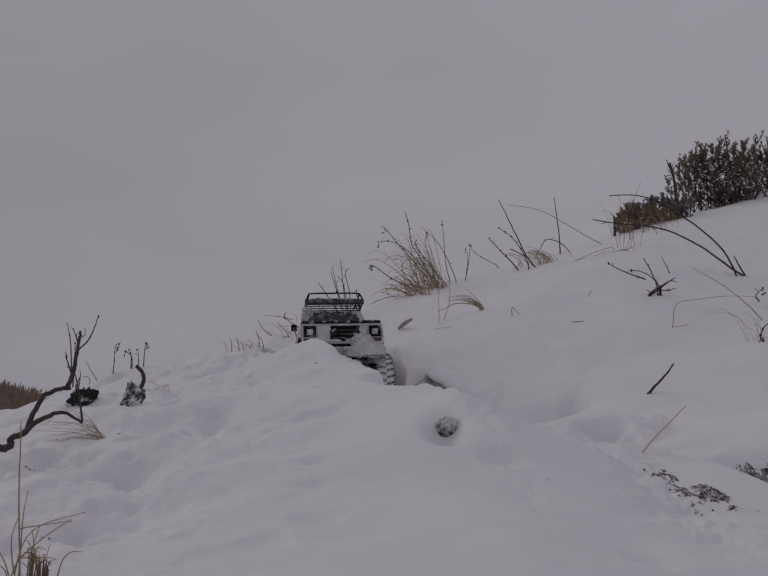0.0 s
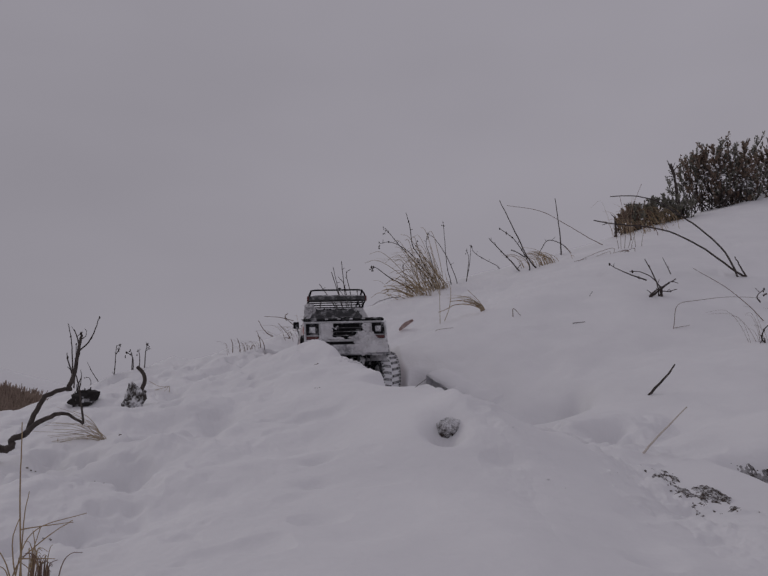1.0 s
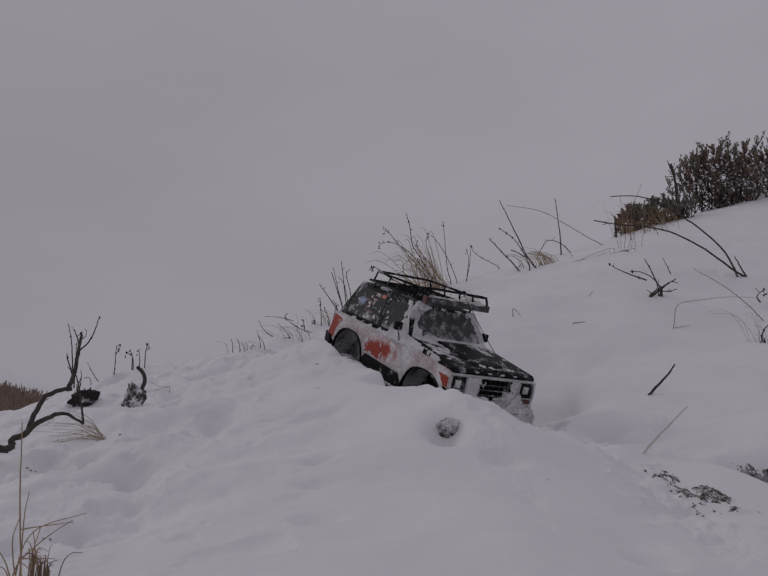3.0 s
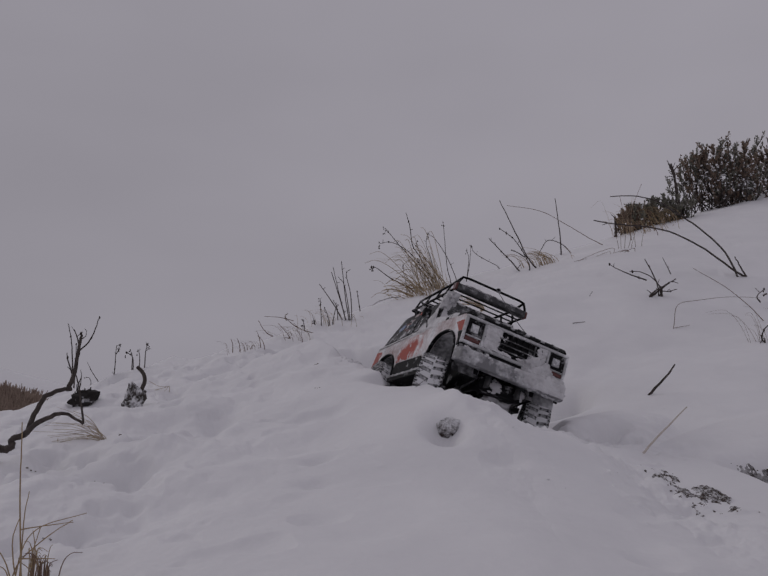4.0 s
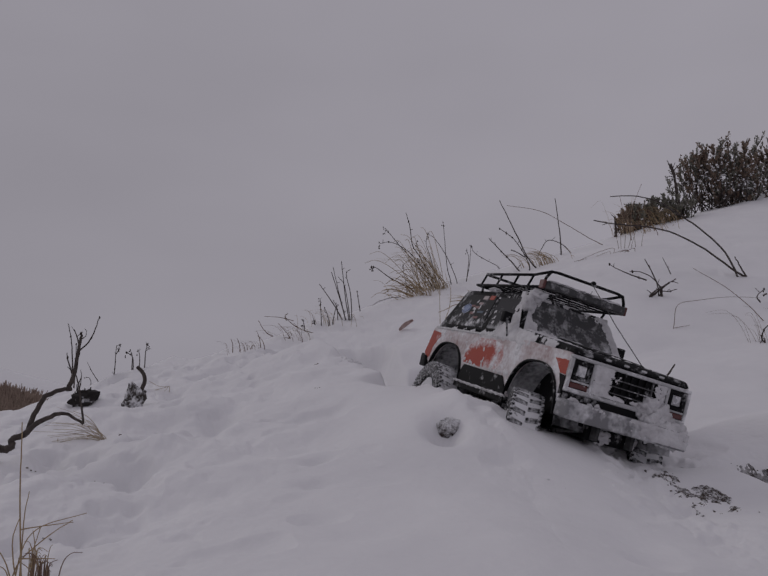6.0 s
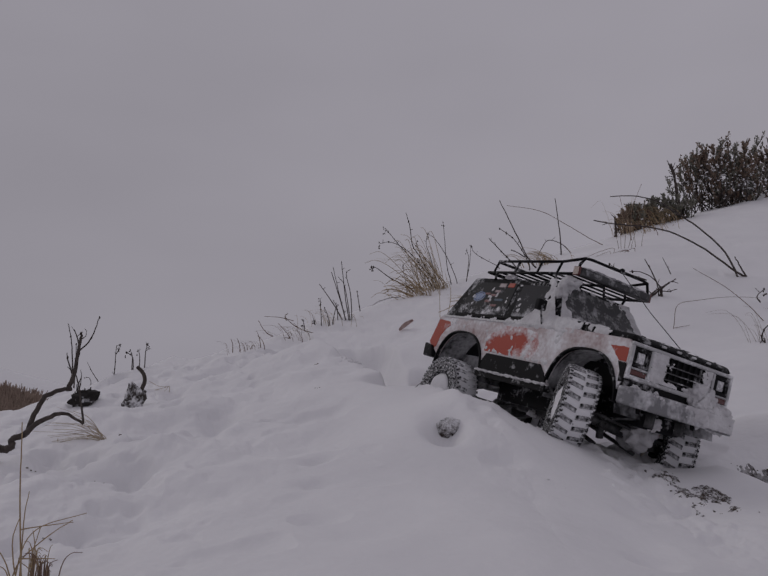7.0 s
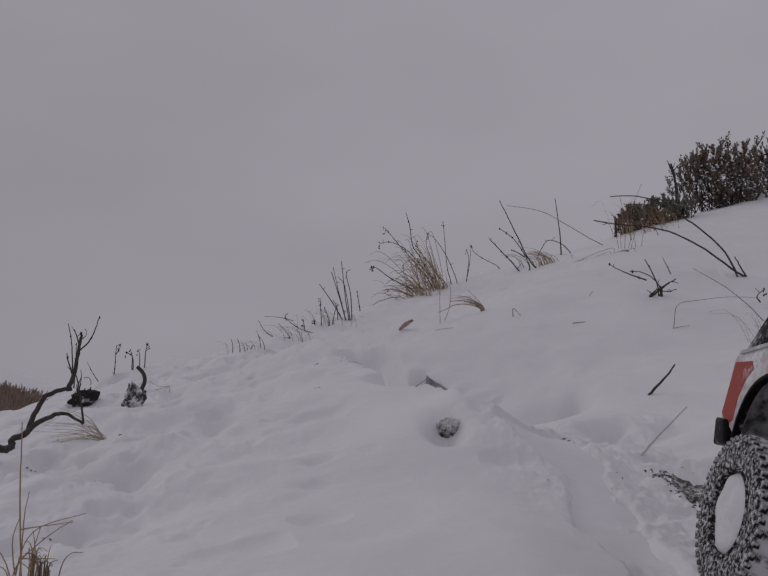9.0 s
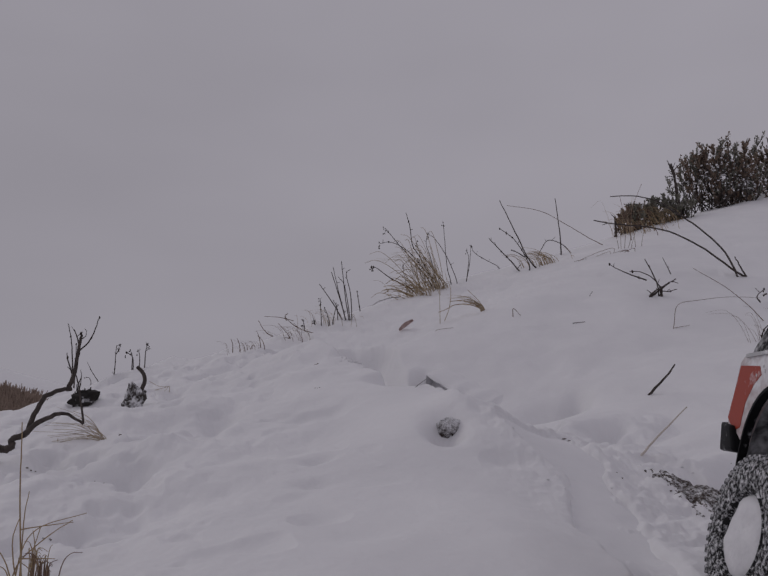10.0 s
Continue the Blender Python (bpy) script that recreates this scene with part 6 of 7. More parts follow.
def clods():
    """Crumbs and clods of broken snow along the ploughed edge."""
    rnd = random.Random(27)
    bm = bmesh.new()
    spots = []
    for _ in range(260):
        t = rnd.random()
        spots.append((-0.075 + 0.135 * t + rnd.gauss(0, 0.012), 1.60 - 0.10 * t + rnd.gauss(0, 0.02), 0.0034))
    for _ in range(90):
        k = rnd.uniform(6.1, 8.6)
        i = int(k)
        a, b = LANE[i], LANE[i + 1]
        d = rnd.choice((-1, 1)) * rnd.uniform(0.055, 0.17)
        spots.append((a[0] + (k - i) * (b[0] - a[0]) + d, a[1] + (k - i) * (b[1] - a[1]) + rnd.gauss(0, 0.01), 0.0026))
    for x, y, k in spots:
        k *= rnd.uniform(0.25, 1.0) ** 1.5
        lump(bm, (x, y, ground_at(x, y) - k * 0.15), (k * rnd.uniform(0.8, 1.6), k * 1.2, k * 0.7), rnd.random() * 9, 0.8, 2)
    return tagged(part("snow_clods", bm, SNOW), "crumbs and clods of broken snow", "snow", kind="stuff")


clods()


# ---- the radio-controlled truck ----
def arch(cx, r, cz, a0, a1, n=16, tall=1.0, square=2.0):
    """Points of a wheel arch; square above 2 makes it boxier."""
    pts = []
    for k in range(n + 1):
        a = math.radians(a0 + (a1 - a0) * k / n)
        q = (abs(math.cos(a)) ** square + abs(math.sin(a)) ** square) ** (-1 / square)
        pts.append((cx + r * q * math.cos(a), cz + r * tall * q * math.sin(a)))
    return pts


def ragged(outline, seed, amp=0.003):
    """An outline with an uneven, torn edge."""
    pts = []
    for (x0, z0), (x1, z1) in zip(outline, outline[1:] + outline[:1]):
        for k in range(14):
            t = k / 14
            p = Vector((x0 + t * (x1 - x0), z0 + t * (z1 - z0), seed))
            pts.append((p.x + amp * noise.noise(p * 110) + 0.45 * amp * noise.noise(p * 420), p.y + amp * noise.noise(p * 110 + Vector((9, 0, 0))) + 0.45 * amp * noise.noise(p * 420 + Vector((0, 7, 0)))))
    return pts


BASE, HALF = 0.156, 0.1005          # half the wheelbase; half the body's width


def make_wheel(lug_mat, wall_mat):
    """Wheel about its own axle: carcass, alternating long and short lugs with snow packed between, rim and snow in the dish."""
    top = new("wheel")
    bm = bmesh.new()
    for y in (-1, 1):
        turned(bm, [(0.0305, y * 0.0175), (0.0325, y * 0.0212), (0.036, y * 0.0222), (0.041, y * 0.0232), (0.047, y * 0.0234), (0.052, y * 0.0226), (0.0558, y * 0.0200)], 60)
    for v in bm.verts:
        v.co += v.co.normalized() * 0.0007 * noise.noise(v.co * 240)
    bmesh.ops.recalc_face_normals(bm, faces=bm.faces)
    part("tyre", bm, wall_mat, top)
    bm = bmesh.new()
    turned(bm, [(0.0556, -0.0202), (0.0568, -0.015), (0.0576, -0.008), (0.0578, 0.0), (0.0576, 0.008), (0.0568, 0.015), (0.0556, 0.0202)], 90)
    for v in bm.verts:
        v.co *= 1 + 0.012 * noise.noise(v.co * 130)
    bmesh.ops.recalc_face_normals(bm, faces=bm.faces)
    part("tread_base", bm, TREAD, top, "snow packed between the tread lugs")
    count = 22
    for side in (-1, 1):
        for y0, y1, thick, high, shift, name in ((0.0012, 0.0178, 0.0033, 0.0593, 0.0, "lug"), (0.0182, 0.0226, 0.0032, 0.0578, 0.06, "shoulder_lug"), (0.0176, 0.0226, 0.0022, 0.0576, 0.55, "short_lug")):
            bm = bmesh.new()
            v = box(bm, 0.0540, high, min(side * y0, side * y1), max(side * y0, side * y1), -thick, thick, 0.0006, 1)
            for p in bm.verts:
                p.co.z += 0.22 * (abs(p.co.y) - 0.010)
            lug = part(name, bm, lug_mat if name == "lug" else LUG_SNOWY, top, smooth=False)
            for k in range(count):
                one = lug if k == 0 else new(name, lug.data)
                one.parent = top
                one.matrix_basis = Matrix.Rotation(2 * math.pi * (k + shift + (0.5 if side > 0 else 0)) / count, 4, "Y")
    bm = bmesh.new()
    for y in (-1, 1):
        turned(bm, [(0.0340, y * 0.0215), (0.0325, y * 0.0228), (0.0312, y * 0.0222), (0.0300, y * 0.018), (0.027, y * 0.010), (0.010, y * 0.008), (0.0, y * 0.008)], 36)
    bmesh.ops.recalc_face_normals(bm, faces=bm.faces)
    part("rim", bm, RUBBER_DARK, top, "snow-dusted black rim ring")
    bm = bmesh.new()
    for y in (-1, 1):
        turned(bm, [(0.0305, y * 0.0165), (0.028, y * 0.0195), (0.022, y * 0.0213), (0.014, y * 0.0222), (0.006, y * 0.0218), (0.0, y * 0.0216)], 40)
    for v in bm.verts:
        v.co.y += 0.0022 * noise.noise(v.co * 70) + 0.0008 * noise.noise(v.co * 320)
    bmesh.ops.recalc_face_normals(bm, faces=bm.faces)
    part("rim_snow", bm, PACKED, top, "snow filling the dished rim")
    for y in (-1, 1):
        bm = bmesh.new()
        turned(bm, [(0.0035, y * 0.015), (0.0035, y * 0.0206), (0.0, y * 0.0207)], 6)
        part("hub", bm, TRIM, top)
    return top


def make_truck():
    truck = new("toy_truck")
    tagged(truck, "snow-crusted black and orange radio-controlled off-road truck with roof rack", "toy truck")
    H = HALF
    # side panels with wheel arches
    side = [(-0.262, 0.142), (-0.240, 0.136)] + arch(-BASE, 0.073, 0.084, 154, 26, 16, 1.24, 2.6) + [(-0.088, 0.1165), (0.088, 0.1135)] + arch(BASE, 0.073, 0.084, 156, 26, 16, 1.24, 2.6) \
        + [(0.232, 0.140), (0.236, 0.150), (0.2365, 0.190), (0.230, 0.1965), (0.085, 0.2035), (-0.240, 0.2015), (-0.248, 0.196), (-0.262, 0.150)]
    body = new("body")
    body.parent = truck
    for s in (-1, 1):
        bm = bmesh.new()
        prism(bm, side, s * (H - 0.006), s * H)
        part("side_panel", bm, CRUST, body, "orange side panel crusted with snow", smooth=False)
        # lower black band, door panel showing its paint, quarter ends
        bm = bmesh.new()
        band = [(-0.088, 0.1170), (0.088, 0.1140), (0.078, 0.1300), (0.066, 0.1425), (-0.074, 0.1455), (-0.082, 0.135)]
        prism(bm, band, s * (H + 0.0002), s * (H + 0.0022))
        part("rocker_band", bm, TRIM, body, "black lower side band", smooth=False)
        bm = bmesh.new()
        prism(bm, ragged([(-0.086, 0.1490), (-0.02, 0.1470), (0.040, 0.1490), (0.054, 0.165), (0.040, 0.190), (0.000, 0.1965), (-0.040, 0.194), (-0.065, 0.183), (-0.086, 0.176)], 3.3, 0.0016), s * (H - 0.0010), s * (H + 0.0003))
        part("door_stripe", bm, RED, body, "orange-red door panel under broken snow", smooth=False)
        bm = bmesh.new()
        prism(bm, [(-0.2625, 0.150), (-0.249, 0.139), (-0.237, 0.142), (-0.231, 0.162), (-0.219, 0.176), (-0.206, 0.184), (-0.210, 0.191), (-0.246, 0.1935)], s * (H - 0.0010), s * (H + 0.0004))
        part("quarter_panel", bm, RED_BARE, body, "bare orange-red rear quarter", smooth=False)
        bm = bmesh.new()
        prism(bm, ragged([(0.2190, 0.1665), (0.2330, 0.1650), (0.2330, 0.185), (0.200, 0.1855), (0.2100, 0.1760)], 5.1, 0.0012), s * (H - 0.0010), s * (H + 0.0004))
        part("fender_tip", bm, RED_BARE, body, "orange-red fender tip", smooth=False)
        bm = bmesh.new()
        prism(bm, [(0.2270, 0.1385), (0.2345, 0.1395), (0.2350, 0.1640), (0.2195, 0.1655), (0.2265, 0.1520)], s * (H - 0.0010), s * (H + 0.0012))
        part("flare_end", bm, TRIM, body, "black end of the fender flare", smooth=False)
        bm = bmesh.new()
        hexa(bm, [(-0.235, s * (H - 0.001), 0.1992), (0.03, s * (H - 0.001), 0.2002), (0.03, s * (H + 0.0022), 0.2002), (-0.235, s * (H + 0.0022), 0.1992)],
             [(-0.235, s * (H - 0.001), 0.2025), (0.03, s * (H - 0.001), 0.2035), (0.03, s * (H + 0.0016), 0.2035), (-0.235, s * (H + 0.0016), 0.2025)])
        part("belt_trim", bm, SILVER, body, "pale belt moulding", smooth=False)
        for cx in (-BASE, BASE):
            bm = bmesh.new()
            outer, inner = arch(cx, 0.0748, 0.084, 16, 164, 22, 1.24, 2.6), arch(cx, 0.0727, 0.084, 164, 16, 22, 1.24, 2.6)
            prism(bm, outer + inner, s * (H - 0.003), s * (H + 0.0036))
            part("fender_flare", bm, TRIM, body, "black fender flare", smooth=False)
            bm = bmesh.new()
            turned(bm, [(0.074, 0.0), (0.074, 0.050), (0.0, 0.050)], 18, 8, 172, (cx, 0, 0.084))
            for v in bm.verts:
                v.co.y, v.co.z = s * (H - 0.002 - v.co.y), 0.084 + (v.co.z - 0.084) * 1.24
            part("wheel_well", bm, frosted_well, body, "dark wheel well dusted with snow")
    # the inside of the shell, seen from below
    bm = bmesh.new()
    box(bm, -0.085, 0.085, -0.094, 0.094, 0.122, 0.200)
    box(bm, -0.255, 0.230, -0.049, 0.049, 0.142, 0.198)
    part("shell_floor", bm, TRIM, body, smooth=False)
    bm = bmesh.new()
    hexa(bm, [(-0.264, -0.094, 0.142), (-0.256, -0.094, 0.142), (-0.256, 0.094, 0.142), (-0.264, 0.094, 0.142)],
         [(-0.246, -0.094, 0.202), (-0.232, -0.094, 0.202), (-0.232, 0.094, 0.202), (-0.246, 0.094, 0.202)], 0.002)
    part("tailgate", bm, RED_BARE, body, "orange-red tailgate", smooth=False)
    # added black plates that stand in for the shade inside the front wells
    for s in (-1, 1):
        bm = bmesh.new()
        hexa(bm, [(0.092, s * 0.050, 0.082), (0.228, s * 0.050, 0.098), (0.228, s * 0.058, 0.098), (0.092, s * 0.058, 0.082)],
             [(0.092, s * 0.050, 0.165), (0.228, s * 0.050, 0.165), (0.228, s * 0.058, 0.165), (0.092, s * 0.058, 0.165)])
        bmesh.ops.recalc_face_normals(bm, faces=bm.faces)
        part("dark_well_plate", bm, TRIM, body, "black plate added to darken the wheel well", smooth=False)
    # added black box that fills the belly in place of the shade there
    bm = bmesh.new()
    box(bm, -0.075, 0.085, -0.060, 0.060, 0.076, 0.124, 0.004)
    part("dark_belly_box", bm, TRIM, body, "black box added to darken the underside", smooth=False)
    # hood
    bm = bmesh.new()
    hexa(bm, [(0.066, -0.0970, 0.1955), (0.2400, -0.0985, 0.1955), (0.2400, 0.0985, 0.1955), (0.066, 0.0970, 0.1955)],
         [(0.066, -0.0920, 0.2210), (0.233, -0.0945, 0.2050), (0.233, 0.0945, 0.2050), (0.066, 0.0920, 0.2210)], 0.0055, 3)
    part("hood", bm, HOOD, truck, "black hood with driven snow")
    bm = bmesh.new()
    hexa(bm, [(0.085, -0.045, 0.212), (0.215, -0.038, 0.204), (0.215, 0.038, 0.204), (0.085, 0.045, 0.212)],
         [(0.09, -0.040, 0.2230), (0.210, -0.034, 0.2100), (0.210, 0.034, 0.2100), (0.09, 0.040, 0.2230)], 0.003)
    part("hood_bulge", bm, HOOD, truck)
    for k in range(4):
        bm = bmesh.new()
        y = -0.045 + 0.03 * k
        box(bm, 0.2375, 0.2408, y - 0.004, y + 0.004, 0.1985, 0.2015, 0.0008, 1)
        part("badge_bar", bm, SILVER, truck, "small pale plate on the hood's edge", smooth=False)
    # black top with windows
    low = [(-0.240, -0.0985, 0.2015), (0.078, -0.0965, 0.2075), (0.078, 0.0965, 0.2075), (-0.240, 0.0985, 0.2015)]
    high = [(-0.205, -0.0735, 0.2835), (0.034, -0.0735, 0.2805), (0.034, 0.0735, 0.2805), (-0.205, 0.0735, 0.2835)]
    bm = bmesh.new()
    hexa(bm, low, high, 0.006, 3)
    part("cab_top", bm, BLACK, truck, "black hard top with snow specks")
    L, G = [Vector(p) for p in low], [Vector(p) for p in high]

    def pane(name, a, b, u0, u1, v0, v1, mat, label, lift=0.0012):
        """A pane on one side of the cab, between corners a and b of its outlines."""
        def spot(u, v):
            return L[a].lerp(L[b], u).lerp(G[a].lerp(G[b], u), v)
        q = [spot(u0, v0), spot(u1, v0), spot(u1, v1), spot(u0, v1)]
        n = (q[1] - q[0]).cross(q[3] - q[0]).normalized() * lift
        bm = bmesh.new()
        hexa(bm, [p - n for p in q], [p + n for p in q], 0.0008, 1)
        return part(name, bm, mat, truck, label, smooth=False)

    pane("windshield", 1, 2, 0.07, 0.93, 0.20, 0.92, GLASS, "smoked windscreen with stuck snow")
    pane("side_window", 0, 1, 0.62, 0.90, 0.10, 0.86, SIDE_GLASS, "smoked door window")
    pane("side_window", 2, 3, 0.10, 0.38, 0.10, 0.86, SIDE_GLASS, "smoked door window")
    pane("quarter_window", 0, 1, 0.09, 0.56, 0.10, 0.88, DUSTED, "black quarter window with stickers under dusted snow")
    pane("quarter_window", 2, 3, 0.44, 0.91, 0.10, 0.88, BLACK, "black quarter window")
    pane("rear_window", 3, 0, 0.1, 0.9, 0.15, 0.85, GLASS, "smoked rear window")
    for u, v, w, h, mat, label in ((0.405, 0.82, 0.075, 0.10, PALE, "small pale sticker"), (0.385, 0.67, 0.060, 0.06, PALE, "small pale sticker"), (0.50, 0.83, 0.070, 0.11, RED_BARE, "small red sticker"),
                                   (0.36, 0.57, 0.060, 0.06, RED_STICKER, "small red sticker"), (0.335, 0.42, 0.055, 0.07, RED_STICKER, "small red sticker"), (0.44, 0.46, 0.085, 0.06, BLUE_DARK, "small dark blue sticker"),
                                   (0.415, 0.32, 0.060, 0.06, RED_STICKER, "small red sticker"), (0.29, 0.60, 0.060, 0.05, RED_STICKER, "small red sticker")):
        pane("sticker", 0, 1, u - w / 2, u + w / 2, v - h / 2, v + h / 2, mat, label, 0.0018)
    bm = bmesh.new()
    c = L[0].lerp(L[1], 0.21).lerp(G[0].lerp(G[1], 0.24), 0.52)
    n = (L[1] - L[0]).cross(G[0] - L[0]).normalized()
    e1 = (L[1] - L[0]).normalized()
    e2 = n.cross(e1)
    for r0, r1 in ((0.84, 1.0), (0.0, 0.74)):
        ring = [[c + n * 0.0018 + e1 * 0.0165 * r * math.cos(a) + e2 * 0.0100 * r * math.sin(a) for a in np.linspace(0, 2 * math.pi, 21)[:-1]] for r in (r0, r1)]
        inn, out = [[bm.verts.new(p) for p in q] for q in ring]
        for k in range(20):
            bm.faces.new((inn[k], inn[(k + 1) % 20], out[(k + 1) % 20], out[k]))
    part("round_sticker", bm, BLUE, truck, "oval blue sticker", smooth=False)
    # front face
    front = new("front_panel")
    front.parent = truck
    front["label"] = "pale grille surround caked with snow"
    bm = bmesh.new()
    box(bm, 0.2260, 0.2350, -0.100, 0.100, 0.1480, 0.1930, 0.002)
    part("backing", bm, TRIM, front, smooth=False)
    for y0, y1, z0, z1 in ((-0.1005, 0.1005, 0.1895, 0.1945), (-0.1005, 0.1005, 0.1440, 0.1500), (-0.1005, -0.0955, 0.150, 0.1895), (0.0955, 0.1005, 0.150, 0.1895),
                           (-0.0645, -0.0605, 0.150, 0.1895), (0.0605, 0.0645, 0.150, 0.1895), (-0.0955, -0.0645, 0.1585, 0.1610), (0.0645, 0.0955, 0.1585, 0.1610)):
        bm = bmesh.new()
        box(bm, 0.2330, 0.2405, y0, y1, z0, z1, 0.0012, 1)
        part("surround", bm, SILVER, front, smooth=False)
    for k in range(3):
        bm = bmesh.new()
        box(bm, 0.2350, 0.2390, -0.0605, 0.0605, 0.1585 + 0.0095 * k, 0.1599 + 0.0095 * k)
        part("grille_bar", bm, GRILLE, front, smooth=False)
    for k in range(9):
        bm = bmesh.new()
        y = -0.048 + 0.012 * k
        box(bm, 0.2350, 0.2384, y - 0.0008, y + 0.0008, 0.150, 0.1895)
        part("grille_bar", bm, TRIM if abs(y) < 0.035 else GRILLE, front, smooth=False)
    for s in (-1, 1):
        lamp = new("headlight")
        lamp.parent = truck
        bm = bmesh.new()
        for y0, y1, z0, z1 in ((0.0650, 0.0950, 0.1835, 0.1892), (0.0650, 0.0950, 0.1612, 0.1665), (0.0650, 0.0715, 0.1665, 0.1835), (0.0885, 0.0950, 0.1665, 0.1835)):
            box(bm, 0.2345, 0.2395, min(s * y0, s * y1), max(s * y0, s * y1), z0, z1, 0.0008, 1)
        part("bezel", bm, TRIM, lamp, "square black headlight bezel", smooth=False)
        bm = bmesh.new()
        box(bm, 0.2340, 0.2372, min(s * 0.0725, s * 0.0875), max(s * 0.0725, s * 0.0875), 0.1675, 0.1825, 0.0015, 2)
        part("lens", bm, LENS, lamp, "frosted square lamp lens")
        bm = bmesh.new()
        box(bm, 0.2345, 0.2392, min(s * 0.0660, s * 0.0945), max(s * 0.0660, s * 0.0945), 0.1508, 0.1580, 0.0008, 1)
        part("marker_light", bm, AMBER, truck, "dark red marker light", smooth=False)
        bm = bmesh.new()
        box(bm, -0.262, -0.254, min(s * 0.074, s * 0.093), max(s * 0.074, s * 0.093), 0.150, 0.185, 0.0015, 1)
        part("tail_light", bm, AMBER, truck, "red tail light", smooth=False)
        # mirrors
        bm = bmesh.new()
        box(bm, 0.036, 0.047, min(s * 0.101, s * 0.116), max(s * 0.101, s * 0.116), 0.224, 0.241, 0.002)
        tube(bm, [(0.042, s * 0.106, 0.224), (0.045, s * 0.101, 0.204), (0.050, s * 0.098, 0.196)], 0.0016)
        part("mirror", bm, TRIM, truck, "black door mirror")
        # side steps
        bm = bmesh.new()
        hexa(bm, [(-0.088, s * 0.070, 0.1060), (0.092, s * 0.070, 0.1030), (0.092, s * 0.106, 0.1030), (-0.088, s * 0.106, 0.1060)],
             [(-0.088, s * 0.070, 0.1150), (0.092, s * 0.070, 0.1125), (0.092, s * 0.106, 0.1125), (-0.088, s * 0.106, 0.1150)])
        bmesh.ops.recalc_face_normals(bm, faces=bm.faces)
        part("rock_slider", bm, TRIM, truck, "black side step", smooth=False)
    # bumpers
    bm = bmesh.new()
    hexa(bm, [(0.2340, -0.106, 0.1105), (0.2575, -0.099, 0.1090), (0.2575, 0.099, 0.1090), (0.2340, 0.106, 0.1105)],
         [(0.2340, -0.106, 0.1340), (0.2565, -0.099, 0.1340), (0.2565, 0.099, 0.1340), (0.2340, 0.106, 0.1340)], 0.0035, 3)
    part("front_bumper", bm, BUMPER, truck, "grey front bumper caked with snow")
    bm = bmesh.new()
    box(bm, 0.222, 0.2392, -0.099, 0.099, 0.1320, 0.1452, 0.0015, 1)
    part("bumper_mount", bm, BLACK, truck, "black strip under the grille", smooth=False)
    bm = bmesh.new()
    hexa(bm, [(-0.277, -0.100, 0.122), (-0.235, -0.106, 0.122), (-0.235, 0.106, 0.122), (-0.277, 0.100, 0.122)],
         [(-0.279, -0.100, 0.147), (-0.245, -0.106, 0.143), (-0.245, 0.106, 0.143), (-0.279, 0.100, 0.147)], 0.003)
    part("rear_bumper", bm, TRIM, truck, "black rear bumper dusted with snow")
    # roof rack
    rack = new("roof_rack")
    rack.parent = truck
    rack["label"] = "black tubular roof rack"
    def rail(name, pts, r=0.0024, steps=0):
        bm = bmesh.new()
        tube(bm, curved(pts, steps) if steps else pts, r, 8)
        return part(name, bm, TRIM, rack)
    rail("lower_rail", [(0.068, -0.0765, 0.2925), (-0.166, -0.0765, 0.2925), (-0.166, 0.0765, 0.2925), (0.068, 0.0765, 0.2925), (0.068, -0.0765, 0.2925)])
    rail("upper_rail", [(0.020, -0.070, 0.3140), (-0.150, -0.070, 0.3150), (-0.158, -0.062, 0.3150), (-0.158, 0.062, 0.3150), (-0.150, 0.070, 0.3150), (0.020, 0.070, 0.3140)])
    rail("front_hoop", [(0.068, -0.0765, 0.296), (0.066, -0.073, 0.309), (0.069, -0.068, 0.3195), (0.071, -0.056, 0.3205), (0.071, 0.056, 0.3205), (0.069, 0.068, 0.3195), (0.066, 0.075, 0.309), (0.068, 0.0765, 0.296)])
    for s in (-1, 1):
        rail("side_brace", [(0.020, s * 0.070, 0.3140), (0.069, s * 0.068, 0.3195)])
        for x in (-0.150, -0.09, -0.03, 0.020):
            rail("post", [(x, s * 0.0765, 0.2925), (x, s * 0.070, 0.3145)], 0.0020)
        for x in (-0.14, 0.02):
            rail("foot", [(x, s * 0.0765, 0.2925), (x - 0.004, s * 0.0735, 0.278)], 0.0022)
    for k in range(9):
        x = -0.15 + 0.0245 * k
        rail("slat", [(x, -0.0765, 0.2915), (x, 0.0765, 0.2915)], 0.0016)
    bm = bmesh.new()
    box(bm, 0.060, 0.076, -0.0745, 0.0745, 0.2905, 0.3030, 0.0018)
    bar = part("light_bar", bm, METAL, rack, "dark light bar with snow on top")
    bm = bmesh.new()
    box(bm, 0.0755, 0.0772, -0.068, 0.068, 0.2925, 0.3010, 0.0008, 1)
    part("lamp_glass", bm, GLASS, rack, "dim lamp strip", smooth=False)
    for s in (-1, 1):
        bm = bmesh.new()
        box(bm, 0.060, 0.074, min(s * 0.0745, s * 0.0795), max(s * 0.0745, s * 0.0795), 0.290, 0.304, 0.001, 1)
        part("end_cap", bm, AMBER, rack, "dark red end cap", smooth=False)
    bm = bmesh.new()
    lump(bm, (0.071, 0.008, 0.3225), (0.0045, 0.0045, 0.0045), 1.0, 0.2, 2)
    part("riser_knob", bm, TRIM, rack)
    bm = bmesh.new()
